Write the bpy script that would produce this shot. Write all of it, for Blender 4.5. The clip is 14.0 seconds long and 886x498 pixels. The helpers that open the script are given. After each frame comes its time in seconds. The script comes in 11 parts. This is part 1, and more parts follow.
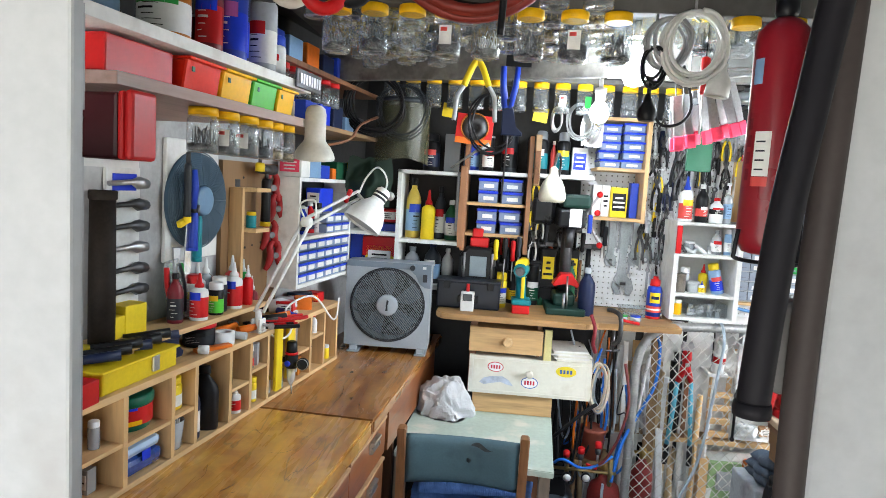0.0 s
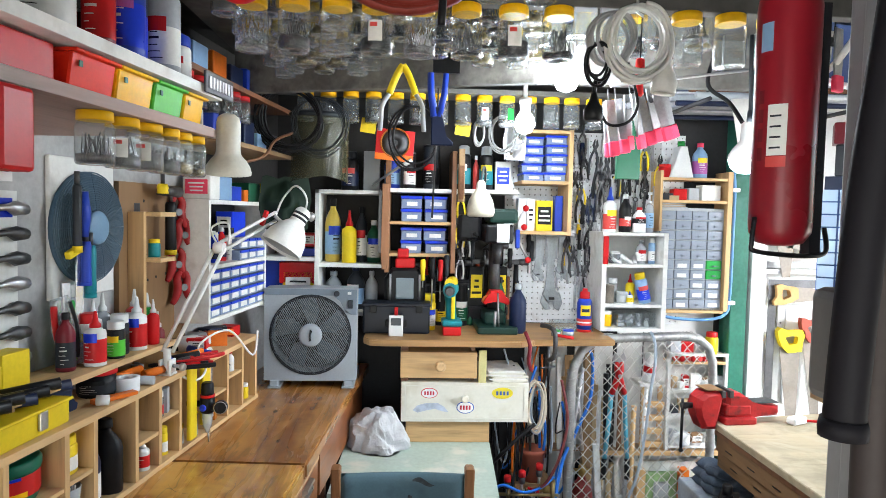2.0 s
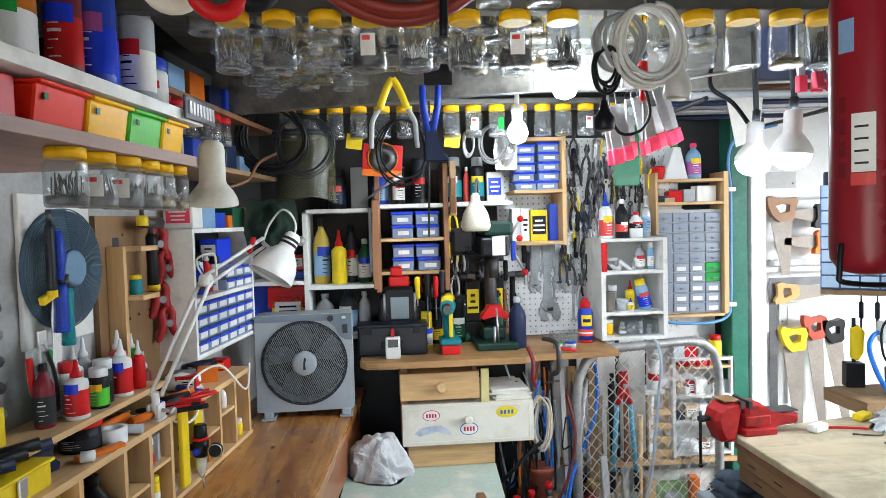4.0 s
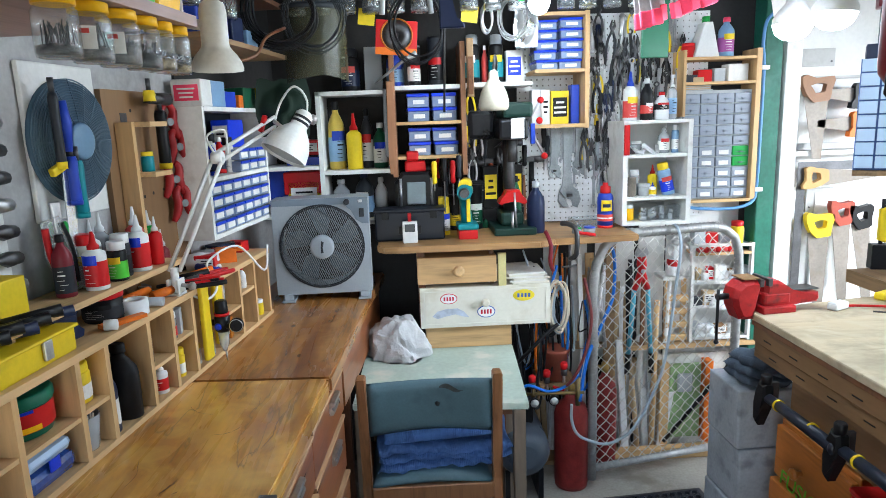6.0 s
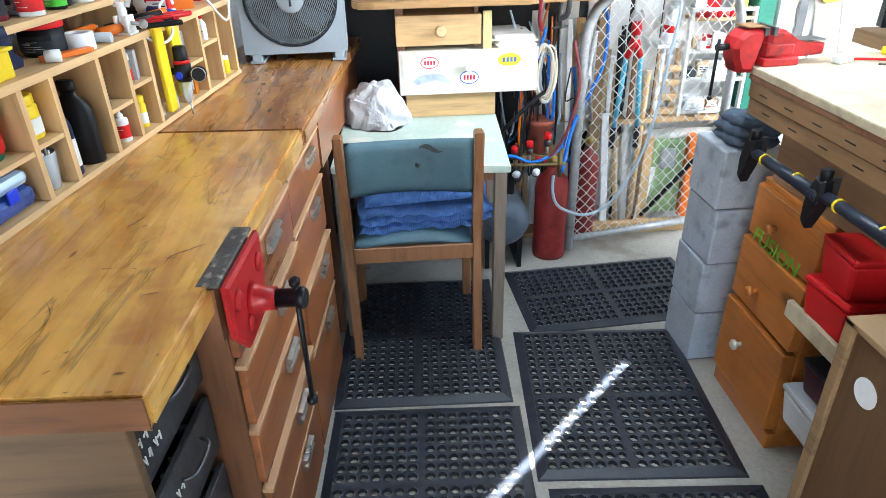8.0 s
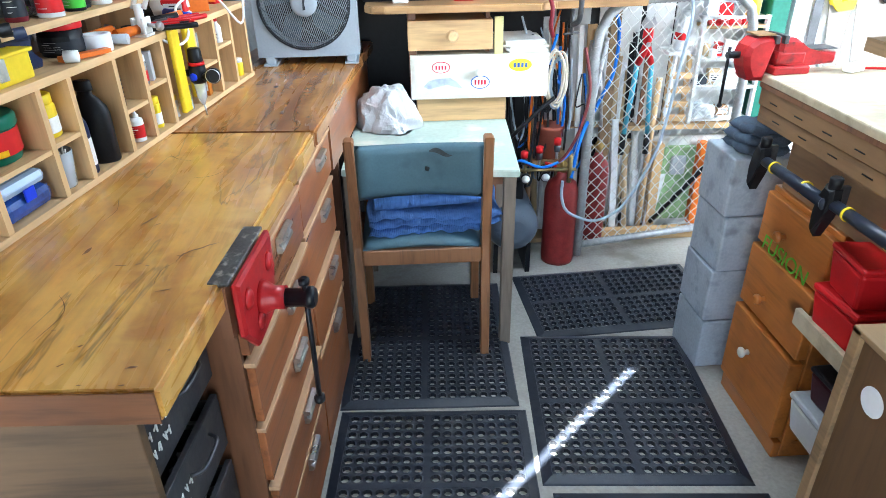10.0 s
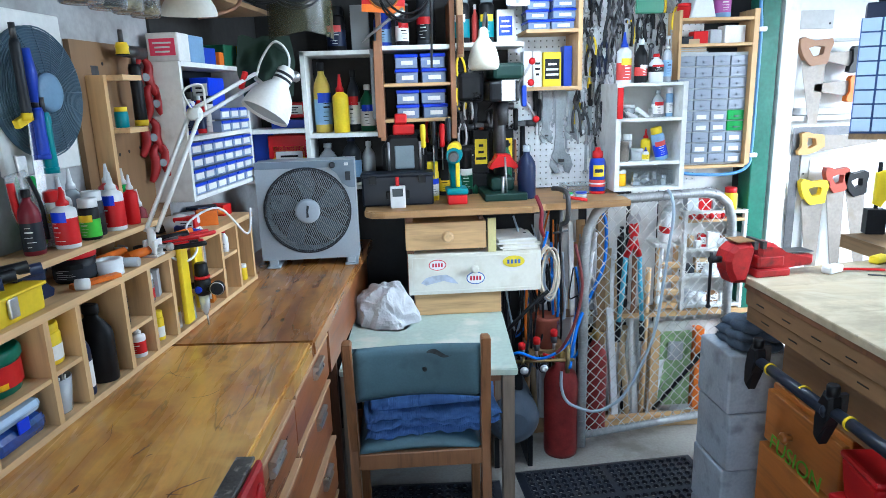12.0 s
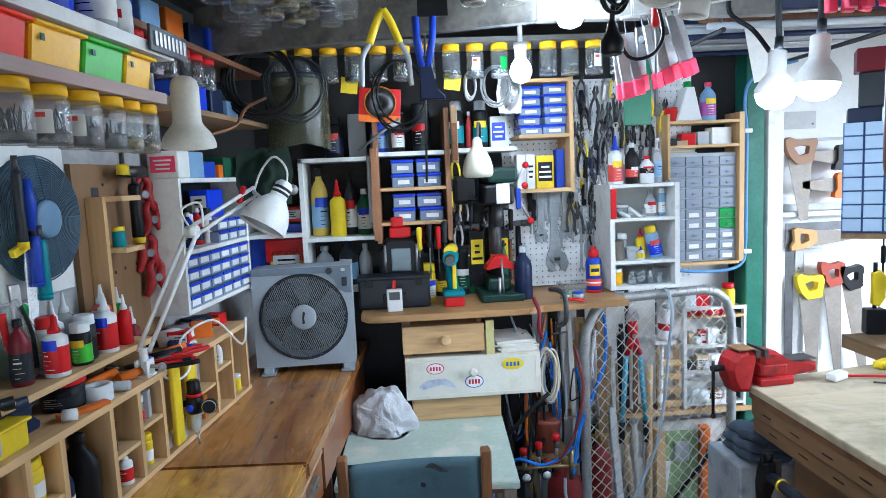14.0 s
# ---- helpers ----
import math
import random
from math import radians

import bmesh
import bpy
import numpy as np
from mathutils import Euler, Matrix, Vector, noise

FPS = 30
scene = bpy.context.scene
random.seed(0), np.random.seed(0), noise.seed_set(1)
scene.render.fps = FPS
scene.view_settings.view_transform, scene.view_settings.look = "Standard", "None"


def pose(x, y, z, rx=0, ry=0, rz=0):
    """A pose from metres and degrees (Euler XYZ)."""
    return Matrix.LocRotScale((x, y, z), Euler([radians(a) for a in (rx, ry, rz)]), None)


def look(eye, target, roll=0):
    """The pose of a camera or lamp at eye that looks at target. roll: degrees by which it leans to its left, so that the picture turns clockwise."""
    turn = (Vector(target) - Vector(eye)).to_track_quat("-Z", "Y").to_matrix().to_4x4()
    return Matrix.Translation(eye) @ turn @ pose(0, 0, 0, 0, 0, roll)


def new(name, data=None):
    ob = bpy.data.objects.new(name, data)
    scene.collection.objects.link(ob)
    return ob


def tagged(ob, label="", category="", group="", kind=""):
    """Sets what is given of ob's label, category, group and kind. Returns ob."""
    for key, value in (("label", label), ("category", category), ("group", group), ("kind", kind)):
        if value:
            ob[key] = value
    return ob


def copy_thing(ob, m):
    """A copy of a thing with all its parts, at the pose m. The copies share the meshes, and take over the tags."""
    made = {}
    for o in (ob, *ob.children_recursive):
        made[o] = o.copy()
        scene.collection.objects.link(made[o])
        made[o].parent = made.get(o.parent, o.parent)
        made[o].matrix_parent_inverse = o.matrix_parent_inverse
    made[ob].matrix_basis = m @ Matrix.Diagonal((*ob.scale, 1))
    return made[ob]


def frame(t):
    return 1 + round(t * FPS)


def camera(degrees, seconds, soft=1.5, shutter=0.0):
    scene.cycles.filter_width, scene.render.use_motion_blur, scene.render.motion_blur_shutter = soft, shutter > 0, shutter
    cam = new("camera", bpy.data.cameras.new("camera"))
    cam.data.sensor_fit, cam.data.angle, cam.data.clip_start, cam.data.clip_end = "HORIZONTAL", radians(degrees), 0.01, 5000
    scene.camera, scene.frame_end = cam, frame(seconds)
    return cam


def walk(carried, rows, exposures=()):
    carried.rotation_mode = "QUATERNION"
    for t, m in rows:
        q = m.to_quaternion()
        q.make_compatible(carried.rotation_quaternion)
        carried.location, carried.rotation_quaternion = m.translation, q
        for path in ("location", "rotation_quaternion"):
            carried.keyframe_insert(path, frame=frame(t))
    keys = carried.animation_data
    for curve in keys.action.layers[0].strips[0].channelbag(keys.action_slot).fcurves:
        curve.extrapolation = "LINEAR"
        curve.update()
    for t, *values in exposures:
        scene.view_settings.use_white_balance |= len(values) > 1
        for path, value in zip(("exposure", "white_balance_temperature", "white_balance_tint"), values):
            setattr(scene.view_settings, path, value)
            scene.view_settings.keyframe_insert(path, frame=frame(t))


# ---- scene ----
cam = camera(68.6, 14.0, soft=0.5)
PATH = [
    (0, (0.118, 0.386, 1.643), (-0.05, 2.369, 1.449), 3.5),
    (0.5, (0.123, 0.426, 1.627), (-0.008, 2.414, 1.447), 2.6),
    (1, (0.092, 0.478, 1.618), (0.209, 2.469, 1.476), 2.3),
    (1.5, (0.077, 0.494, 1.623), (0.065, 2.49, 1.509), 2.8),
    (2, (0.049, 0.518, 1.611), (0.154, 2.513, 1.505), 1.3),
    (4.5, (0.006, 0.627, 1.649), (0.166, 2.619, 1.567), -1.7),
    (5, (0.007, 0.632, 1.651), (0.169, 2.621, 1.525), -1.7),
    (5.5, (0.016, 0.622, 1.626), (0.134, 2.606, 1.4), -1.3),
    (6, (0.018, 0.641, 1.576), (0.105, 2.601, 1.19), -2.0),
    (6.5, (0.016, 0.669, 1.516), (0.122, 2.553, 0.852), -1.6),
    (7, (0.012, 0.683, 1.477), (0.11, 2.53, 0.718), -2.2),
    (7.5, (0.016, 0.682, 1.446), (0.116, 2.468, 0.552), -1.8),
    (8, (0.022, 0.677, 1.431), (0.133, 2.43, 0.475), -1.4),
    (10.5, (0.023, 0.665, 1.434), (0.099, 2.433, 0.503), -1.1),
    (11, (0.03, 0.67, 1.465), (0.118, 2.511, 0.689), -1.8),
    (11.5, (0.033, 0.674, 1.498), (0.131, 2.582, 0.907), -1.0),
    (12, (0.034, 0.681, 1.531), (0.14, 2.623, 1.068), -1.8),
    (12.5, (0.035, 0.681, 1.553), (0.133, 2.641, 1.165), -1.9),
    (13, (0.033, 0.693, 1.58), (0.128, 2.66, 1.232), -2.2),
    (13.5, (0.037, 0.696, 1.599), (0.14, 2.676, 1.335), -2.4),
    (14, (0.041, 0.705, 1.612), (0.166, 2.689, 1.392), -2.5),
]
walk(cam, [(t, look(eye, target, roll)) for t, eye, target, roll in PATH],
     [(0, 3.5, 6300, 8), (2, 3.5, 6300, 8), (5, 3.15, 6050, 7), (5.6, 3.15, 5900, 6), (6.1, 3.38, 5950, 6), (6.6, 3.6, 6250, 7), (7.0, 3.82, 6150, 6), (7.5, 4.12, 5950, 5), (8.2, 4.25, 5900, 5), (10.4, 4.25, 5500, 4), (11.2, 3.8, 5450, 4), (12.2, 3.42, 5350, 4), (14, 3.12, 5430, 6)])

# ---- light ----
world = bpy.data.worlds.new("sky")
scene.world = world
world.use_nodes = True
_wn = world.node_tree
_sky = _wn.nodes.new("ShaderNodeTexSky")
_sky.sky_type, _sky.sun_disc = "NISHITA", False
_sky.sun_elevation, _sky.sun_rotation = radians(70), radians(180)
_wn.links.new(_sky.outputs[0], _wn.nodes["Background"].inputs[0])
_wn.nodes["Background"].inputs[1].default_value = 0.05


def lamp(name, kind, m, power, colour=(1, 1, 1), size=0.1, size_y=None, spread=None):
    d = bpy.data.lights.new(name, kind)
    d.energy, d.color = power, colour
    if kind == "AREA":
        d.shape, d.size, d.size_y = "RECTANGLE", size, size_y or size
        if spread:
            d.spread = radians(spread)
    elif kind == "SUN":
        d.angle = radians(size)
    else:
        d.shadow_soft_size = size
    ob = new(name, d)
    ob.matrix_world = m
    return ob


BULB = (0.86, 0.94, 1.0)
# fill added at an unseen doorway behind the eye; daylight from the yard-side opening
lamp("doorway_fill", "AREA", look((-0.40, -0.33, 1.42), (-0.45, 1.8, 0.70)), 0.95, (1.0, 0.98, 0.95), 1.7, 0.5)
lamp("side_daylight", "AREA", look((3.3, 2.0, 1.75), (1.25, 3.4, 0.45)), 3.7, (0.97, 0.98, 1.0), 1.1, 0.75, spread=78)
lamp("sun", "SUN", look((0, 0, 0), (0.0, math.cos(radians(70)), -math.sin(radians(70)))), 5.0, (1.0, 0.96, 0.9), 0.5)
lamp("bulb_light", "POINT", pose(0.457, 2.24, 1.955), 0.86, BULB, 0.045)
lamp("bulb_light", "POINT", pose(0.447, 2.805, 1.915), 0.86, BULB, 0.045)
lamp("flood_light", "POINT", pose(0.963, 2.252, 1.70), 0.29, BULB, 0.05)
lamp("flood_light", "POINT", pose(0.955, 2.085, 1.71), 0.32, BULB, 0.05)

# ---- materials ----
MATS = {}


def mat(name, colour, rough=0.5, metal=0.0, var=0.12, scale=6.0, fine=60.0, bump=0.05, spec=0.35, stretch=(1, 1, 1), stain=None, alpha=1.0, emit=0.0, spot=0.0, coat=0.0):
    """A procedural surface: a base colour with broad and fine variation, stains, relief and uneven gloss."""
    if name in MATS:
        return MATS[name]
    m = bpy.data.materials.new(name)
    m.use_nodes = True
    nt = m.node_tree
    n, l = nt.nodes, nt.links
    b = n["Principled BSDF"]
    tc = n.new("ShaderNodeTexCoord")
    mp = n.new("ShaderNodeMapping")
    mp.inputs["Scale"].default_value = stretch
    l.new(tc.outputs["Object"], mp.inputs[0])
    inf = n.new("ShaderNodeObjectInfo")
    add = n.new("ShaderNodeVectorMath")
    add.operation = "ADD"
    mulr = n.new("ShaderNodeVectorMath")
    mulr.operation = "SCALE"
    mulr.inputs["Scale"].default_value = 17.0
    comb = n.new("ShaderNodeCombineXYZ")
    for i in range(3):
        l.new(inf.outputs["Random"], comb.inputs[i])
    l.new(comb.outputs[0], mulr.inputs[0])
    l.new(mp.outputs[0], add.inputs[0])
    l.new(mulr.outputs[0], add.inputs[1])
    big, small = n.new("ShaderNodeTexNoise"), n.new("ShaderNodeTexNoise")
    for t, s, d in ((big, scale, 4), (small, fine, 3)):
        t.inputs["Scale"].default_value, t.inputs["Detail"].default_value = s, d
        l.new(add.outputs[0], t.inputs["Vector"])
    dark = tuple(c * (1 - 2 * var) for c in colour)
    light = tuple(min(1, c * (1 + 1.6 * var) + 0.01 * var) for c in colour)
    r1 = n.new("ShaderNodeValToRGB")
    r1.color_ramp.elements[0].position, r1.color_ramp.elements[1].position = 0.28, 0.72
    r1.color_ramp.elements[0].color, r1.color_ramp.elements[1].color = (*dark, 1), (*light, 1)
    mixf = n.new("ShaderNodeMath")
    mixf.operation = "MULTIPLY_ADD"
    mixf.inputs[1].default_value, mixf.inputs[2].default_value = 0.35, 0.0
    l.new(small.outputs[0], mixf.inputs[0])
    addf = n.new("ShaderNodeMath")
    addf.operation = "MULTIPLY_ADD"
    addf.inputs[1].default_value = 0.65
    l.new(big.outputs[0], addf.inputs[0])
    l.new(mixf.outputs[0], addf.inputs[2])
    l.new(addf.outputs[0], r1.inputs[0])
    col = r1.outputs[0]
    if stain:
        st = n.new("ShaderNodeTexNoise")
        st.inputs["Scale"].default_value, st.inputs["Detail"].default_value = scale * 1.7 + 1.3, 6
        l.new(add.outputs[0], st.inputs["Vector"])
        r2 = n.new("ShaderNodeValToRGB")
        r2.color_ramp.elements[0].position, r2.color_ramp.elements[1].position = 0.54, 0.70
        r2.color_ramp.elements[0].color, r2.color_ramp.elements[1].color = (0, 0, 0, 1), (0.85, 0.85, 0.85, 1)
        l.new(st.outputs[0], r2.inputs[0])
        mx = n.new("ShaderNodeMix")
        mx.data_type = "RGBA"
        l.new(r2.outputs[0], mx.inputs["Factor"])
        l.new(col, mx.inputs["A"])
        mx.inputs["B"].default_value = (*stain, 1)
        col = mx.outputs["Result"]
    l.new(col, b.inputs["Base Color"])
    rr = n.new("ShaderNodeMapRange")
    rr.inputs["To Min"].default_value, rr.inputs["To Max"].default_value = max(0.03, rough - 0.10), min(1, rough + 0.12)
    l.new(big.outputs[0], rr.inputs[0])
    l.new(rr.outputs[0], b.inputs["Roughness"])
    b.inputs["Metallic"].default_value = metal
    b.inputs["Specular IOR Level"].default_value = spec
    b.inputs["Alpha"].default_value = alpha
    b.inputs["Coat Weight"].default_value = coat
    if emit:
        b.inputs["Emission Color"].default_value, b.inputs["Emission Strength"].default_value = (*colour, 1), emit
    if bump:
        bp = n.new("ShaderNodeBump")
        bp.inputs["Strength"].default_value, bp.inputs["Distance"].default_value = min(1, bump * 4), 0.004
        l.new(addf.outputs[0], bp.inputs["Height"])
        l.new(bp.outputs[0], b.inputs["Normal"])
    MATS[name] = m
    return m


def wood(name, colour, axis=1, rough=0.45, dark=0.55, scale=1.0, stain=None, coat=0.0, knots=0.0, scratch=0.0, patch=None, knot_size=0.11, streak=None):
    """Sawn or varnished timber with grain along one axis, streaks and a few knots."""
    if name in MATS:
        return MATS[name]
    m = bpy.data.materials.new(name)
    m.use_nodes = True
    nt = m.node_tree
    n, l = nt.nodes, nt.links
    b = n["Principled BSDF"]
    tc, mp, inf = n.new("ShaderNodeTexCoord"), n.new("ShaderNodeMapping"), n.new("ShaderNodeObjectInfo")
    s = [14.0 * scale] * 3
    s[axis] = 1.3 * scale
    mp.inputs["Scale"].default_value = s
    l.new(tc.outputs["Object"], mp.inputs[0])
    comb = n.new("ShaderNodeCombineXYZ")
    for i in range(3):
        l.new(inf.outputs["Random"], comb.inputs[i])
    sc = n.new("ShaderNodeVectorMath")
    sc.operation = "SCALE"
    sc.inputs["Scale"].default_value = 23.0
    l.new(comb.outputs[0], sc.inputs[0])
    ad = n.new("ShaderNodeVectorMath")
    l.new(mp.outputs[0], ad.inputs[0])
    l.new(sc.outputs[0], ad.inputs[1])
    ns = n.new("ShaderNodeTexNoise")
    ns.inputs["Scale"].default_value, ns.inputs["Detail"].default_value, ns.inputs["Distortion"].default_value = 1.6, 6, 0.8
    l.new(ad.outputs[0], ns.inputs["Vector"])
    fine = n.new("ShaderNodeTexNoise")
    fine.inputs["Scale"].default_value, fine.inputs["Detail"].default_value = 9.0, 3
    l.new(ad.outputs[0], fine.inputs["Vector"])
    mix = n.new("ShaderNodeMath")
    mix.operation = "MULTIPLY_ADD"
    mix.inputs[1].default_value = 0.3
    l.new(fine.outputs[0], mix.inputs[0])
    h = n.new("ShaderNodeMath")
    h.operation = "MULTIPLY"
    h.inputs[1].default_value = 0.7
    l.new(ns.outputs[0], h.inputs[0])
    l.new(h.outputs[0], mix.inputs[2])
    r = n.new("ShaderNodeValToRGB")
    e = r.color_ramp.elements
    e[0].position, e[1].position = 0.30, 0.66
    e[0].color = (*[c * dark for c in colour], 1)
    e[1].color = (*[min(1, c * 1.18) for c in colour], 1)
    mid = e.new(0.48)
    mid.color = (*colour, 1)
    l.new(mix.outputs[0], r.inputs[0])
    col = r.outputs[0]
    if stain or knots:
        big = n.new("ShaderNodeTexNoise")
        big.inputs["Scale"].default_value, big.inputs["Detail"].default_value = 4.5, 5
        if patch:
            bmp = n.new("ShaderNodeMapping")
            bs = [1.5, 1.5, 1.5]
            bs[axis] = 0.7
            bmp.inputs["Scale"].default_value = bs
            l.new(tc.outputs["Object"], bmp.inputs[0])
            l.new(bmp.outputs[0], big.inputs["Vector"])
            big.inputs["Detail"].default_value, big.inputs["Roughness"].default_value = 10, 0.68
        else:
            l.new(tc.outputs["Object"], big.inputs["Vector"])
        r2 = n.new("ShaderNodeValToRGB")
        r2.color_ramp.elements[0].position, r2.color_ramp.elements[1].position = (0.46, 0.60) if patch else (0.52, 0.75)
        r2.color_ramp.elements[0].color, r2.color_ramp.elements[1].color = (0, 0, 0, 1), (0.75, 0.75, 0.75, 1)
        l.new(big.outputs[0], r2.inputs[0])
        mx = n.new("ShaderNodeMix")
        mx.data_type = "RGBA"
        l.new(r2.outputs[0], mx.inputs["Factor"])
        l.new(col, mx.inputs["A"])
        mx.inputs["B"].default_value = (*(stain or [c * 0.4 for c in colour]), 1)
        col = mx.outputs["Result"]
    if patch:
        # paler worn patches and mottling in the varnish
        pn = n.new("ShaderNodeTexNoise")
        pn.inputs["Scale"].default_value, pn.inputs["Detail"].default_value, pn.inputs["Distortion"].default_value = 11.0, 6, 1.2
        l.new(tc.outputs["Object"], pn.inputs["Vector"])
        rp = n.new("ShaderNodeValToRGB")
        rp.color_ramp.elements[0].position, rp.color_ramp.elements[1].position = 0.44, 0.66
        rp.color_ramp.elements[0].color, rp.color_ramp.elements[1].color = (0, 0, 0, 1), (0.7, 0.7, 0.7, 1)
        l.new(pn.outputs[0], rp.inputs[0])
        mp2 = n.new("ShaderNodeMix")
        mp2.data_type = "RGBA"
        l.new(rp.outputs[0], mp2.inputs["Factor"])
        l.new(col, mp2.inputs["A"])
        mp2.inputs["B"].default_value = (*patch, 1)
        col = mp2.outputs["Result"]
    if streak:
        # long darker bands of heartwood that run with the grain
        wv = n.new("ShaderNodeTexNoise")
        wm = n.new("ShaderNodeMapping")
        ws = [5.5, 5.5, 5.5]
        ws[axis] = 0.55
        wm.inputs["Scale"].default_value = ws
        wm.inputs["Location"].default_value = (3.1, 1.7, 0.4)
        wv.inputs["Scale"].default_value, wv.inputs["Detail"].default_value, wv.inputs["Distortion"].default_value = 1.5, 7, 1.6
        l.new(tc.outputs["Object"], wm.inputs[0])
        l.new(wm.outputs[0], wv.inputs["Vector"])
        rw_ = n.new("ShaderNodeValToRGB")
        rw_.color_ramp.elements[0].position, rw_.color_ramp.elements[1].position = 0.47, 0.70
        rw_.color_ramp.elements[0].color, rw_.color_ramp.elements[1].color = (0, 0, 0, 1), (0.85, 0.85, 0.85, 1)
        l.new(wv.outputs[0], rw_.inputs[0])
        mw = n.new("ShaderNodeMix")
        mw.data_type = "RGBA"
        l.new(rw_.outputs[0], mw.inputs["Factor"])
        l.new(col, mw.inputs["A"])
        mw.inputs["B"].default_value = (*streak, 1)
        col = mw.outputs["Result"]
    if knots:
        vo = n.new("ShaderNodeTexVoronoi")
        vo.inputs["Scale"].default_value = knots
        k2 = n.new("ShaderNodeMapping")
        ks = [1.0, 1.0, 1.0]
        ks[axis] = 0.45
        k2.inputs["Scale"].default_value = ks
        l.new(tc.outputs["Object"], k2.inputs[0])
        l.new(k2.outputs[0], vo.inputs["Vector"])
        r3 = n.new("ShaderNodeValToRGB")
        r3.color_ramp.elements[0].position, r3.color_ramp.elements[1].position = knot_size * 0.55, knot_size
        r3.color_ramp.elements[0].color, r3.color_ramp.elements[1].color = (0.85, 0.85, 0.85, 1), (0, 0, 0, 1)
        l.new(vo.outputs["Distance"], r3.inputs[0])
        mk = n.new("ShaderNodeMix")
        mk.data_type = "RGBA"
        l.new(r3.outputs[0], mk.inputs["Factor"])
        l.new(col, mk.inputs["A"])
        mk.inputs["B"].default_value = (*[c * 0.22 for c in colour], 1)
        col = mk.outputs["Result"]
    if scratch:
        # wandering dark scratches and dents worn into the surface
        sn = n.new("ShaderNodeTexNoise")
        sm_ = n.new("ShaderNodeMapping")
        sv = [9.0, 9.0, 9.0]
        sv[axis] = 1.6
        sm_.inputs["Scale"].default_value = sv
        sn.inputs["Scale"].default_value, sn.inputs["Detail"].default_value, sn.inputs["Distortion"].default_value = 1.0, 5, 0.5
        l.new(tc.outputs["Object"], sm_.inputs[0])
        l.new(sm_.outputs[0], sn.inputs["Vector"])
        r4 = n.new("ShaderNodeValToRGB")
        e4 = r4.color_ramp.elements
        e4[0].position, e4[1].position = 0.592, 0.612
        e4[0].color, e4[1].color = (0, 0, 0, 1), (0, 0, 0, 1)
        e4.new(0.602).color = (scratch, scratch, scratch, 1)
        l.new(sn.outputs[0], r4.inputs[0])
        ms_ = n.new("ShaderNodeMix")
        ms_.data_type = "RGBA"
        l.new(r4.outputs[0], ms_.inputs["Factor"])
        l.new(col, ms_.inputs["A"])
        ms_.inputs["B"].default_value = (*[c * 0.28 for c in colour], 1)
        col = ms_.outputs["Result"]
    l.new(col, b.inputs["Base Color"])
    rr = n.new("ShaderNodeMapRange")
    rr.inputs["To Min"].default_value, rr.inputs["To Max"].default_value = max(0.05, rough - 0.12), min(1, rough + 0.12)
    l.new(ns.outputs[0], rr.inputs[0])
    l.new(rr.outputs[0], b.inputs["Roughness"])
    b.inputs["Coat Weight"].default_value = coat
    b.inputs["Coat Roughness"].default_value = 0.25
    bp = n.new("ShaderNodeBump")
    bp.inputs["Strength"].default_value, bp.inputs["Distance"].default_value = 0.25, 0.002
    l.new(mix.outputs[0], bp.inputs["Height"])
    l.new(bp.outputs[0], b.inputs["Normal"])
    MATS[name] = m
    return m


def clear(name, tint=(0.93, 0.96, 0.97), mixing=0.82, rough=0.06):
    """Thin clear plastic or glass: mostly seen through, with a gloss on top."""
    if name in MATS:
        return MATS[name]
    m = bpy.data.materials.new(name)
    m.use_nodes = True
    n, l = m.node_tree.nodes, m.node_tree.links
    n.remove(n["Principled BSDF"])
    tr, gl, mx, fr = n.new("ShaderNodeBsdfTransparent"), n.new("ShaderNodeBsdfGlossy"), n.new("ShaderNodeMixShader"), n.new("ShaderNodeLayerWeight")
    df, m2 = n.new("ShaderNodeBsdfDiffuse"), n.new("ShaderNodeMixShader")
    tr.inputs[0].default_value = (*tint, 1)
    df.inputs[0].default_value = (*tint, 1)
    gl.inputs["Roughness"].default_value = rough
    fr.inputs["Blend"].default_value = 0.5
    pw = n.new("ShaderNodeMath")
    pw.operation = "POWER"
    pw.inputs[1].default_value = 2.2
    l.new(fr.outputs["Facing"], pw.inputs[0])
    nz = n.new("ShaderNodeTexNoise")
    nz.inputs["Scale"].default_value = 45
    bp = n.new("ShaderNodeBump")
    bp.inputs["Strength"].default_value, bp.inputs["Distance"].default_value = 0.2, 0.004
    l.new(nz.outputs[0], bp.inputs["Height"])
    l.new(bp.outputs[0], gl.inputs["Normal"])
    m2.inputs[0].default_value = 1 - mixing
    l.new(tr.outputs[0], m2.inputs[1])
    l.new(df.outputs[0], m2.inputs[2])
    boost = n.new("ShaderNodeMath")
    boost.operation = "MULTIPLY_ADD"
    boost.inputs[1].default_value, boost.inputs[2].default_value = 0.85, 0.06
    l.new(pw.outputs[0], boost.inputs[0])
    l.new(boost.outputs[0], mx.inputs[0])
    l.new(m2.outputs[0], mx.inputs[1])
    l.new(gl.outputs[0], mx.inputs[2])
    l.new(mx.outputs[0], n["Material Output"].inputs[0])
    MATS[name] = m
    return m


# ---- mesh helpers ----
def B():
    return bmesh.new()


def xf(bm, verts, m):
    bmesh.ops.transform(bm, matrix=m, verts=verts)


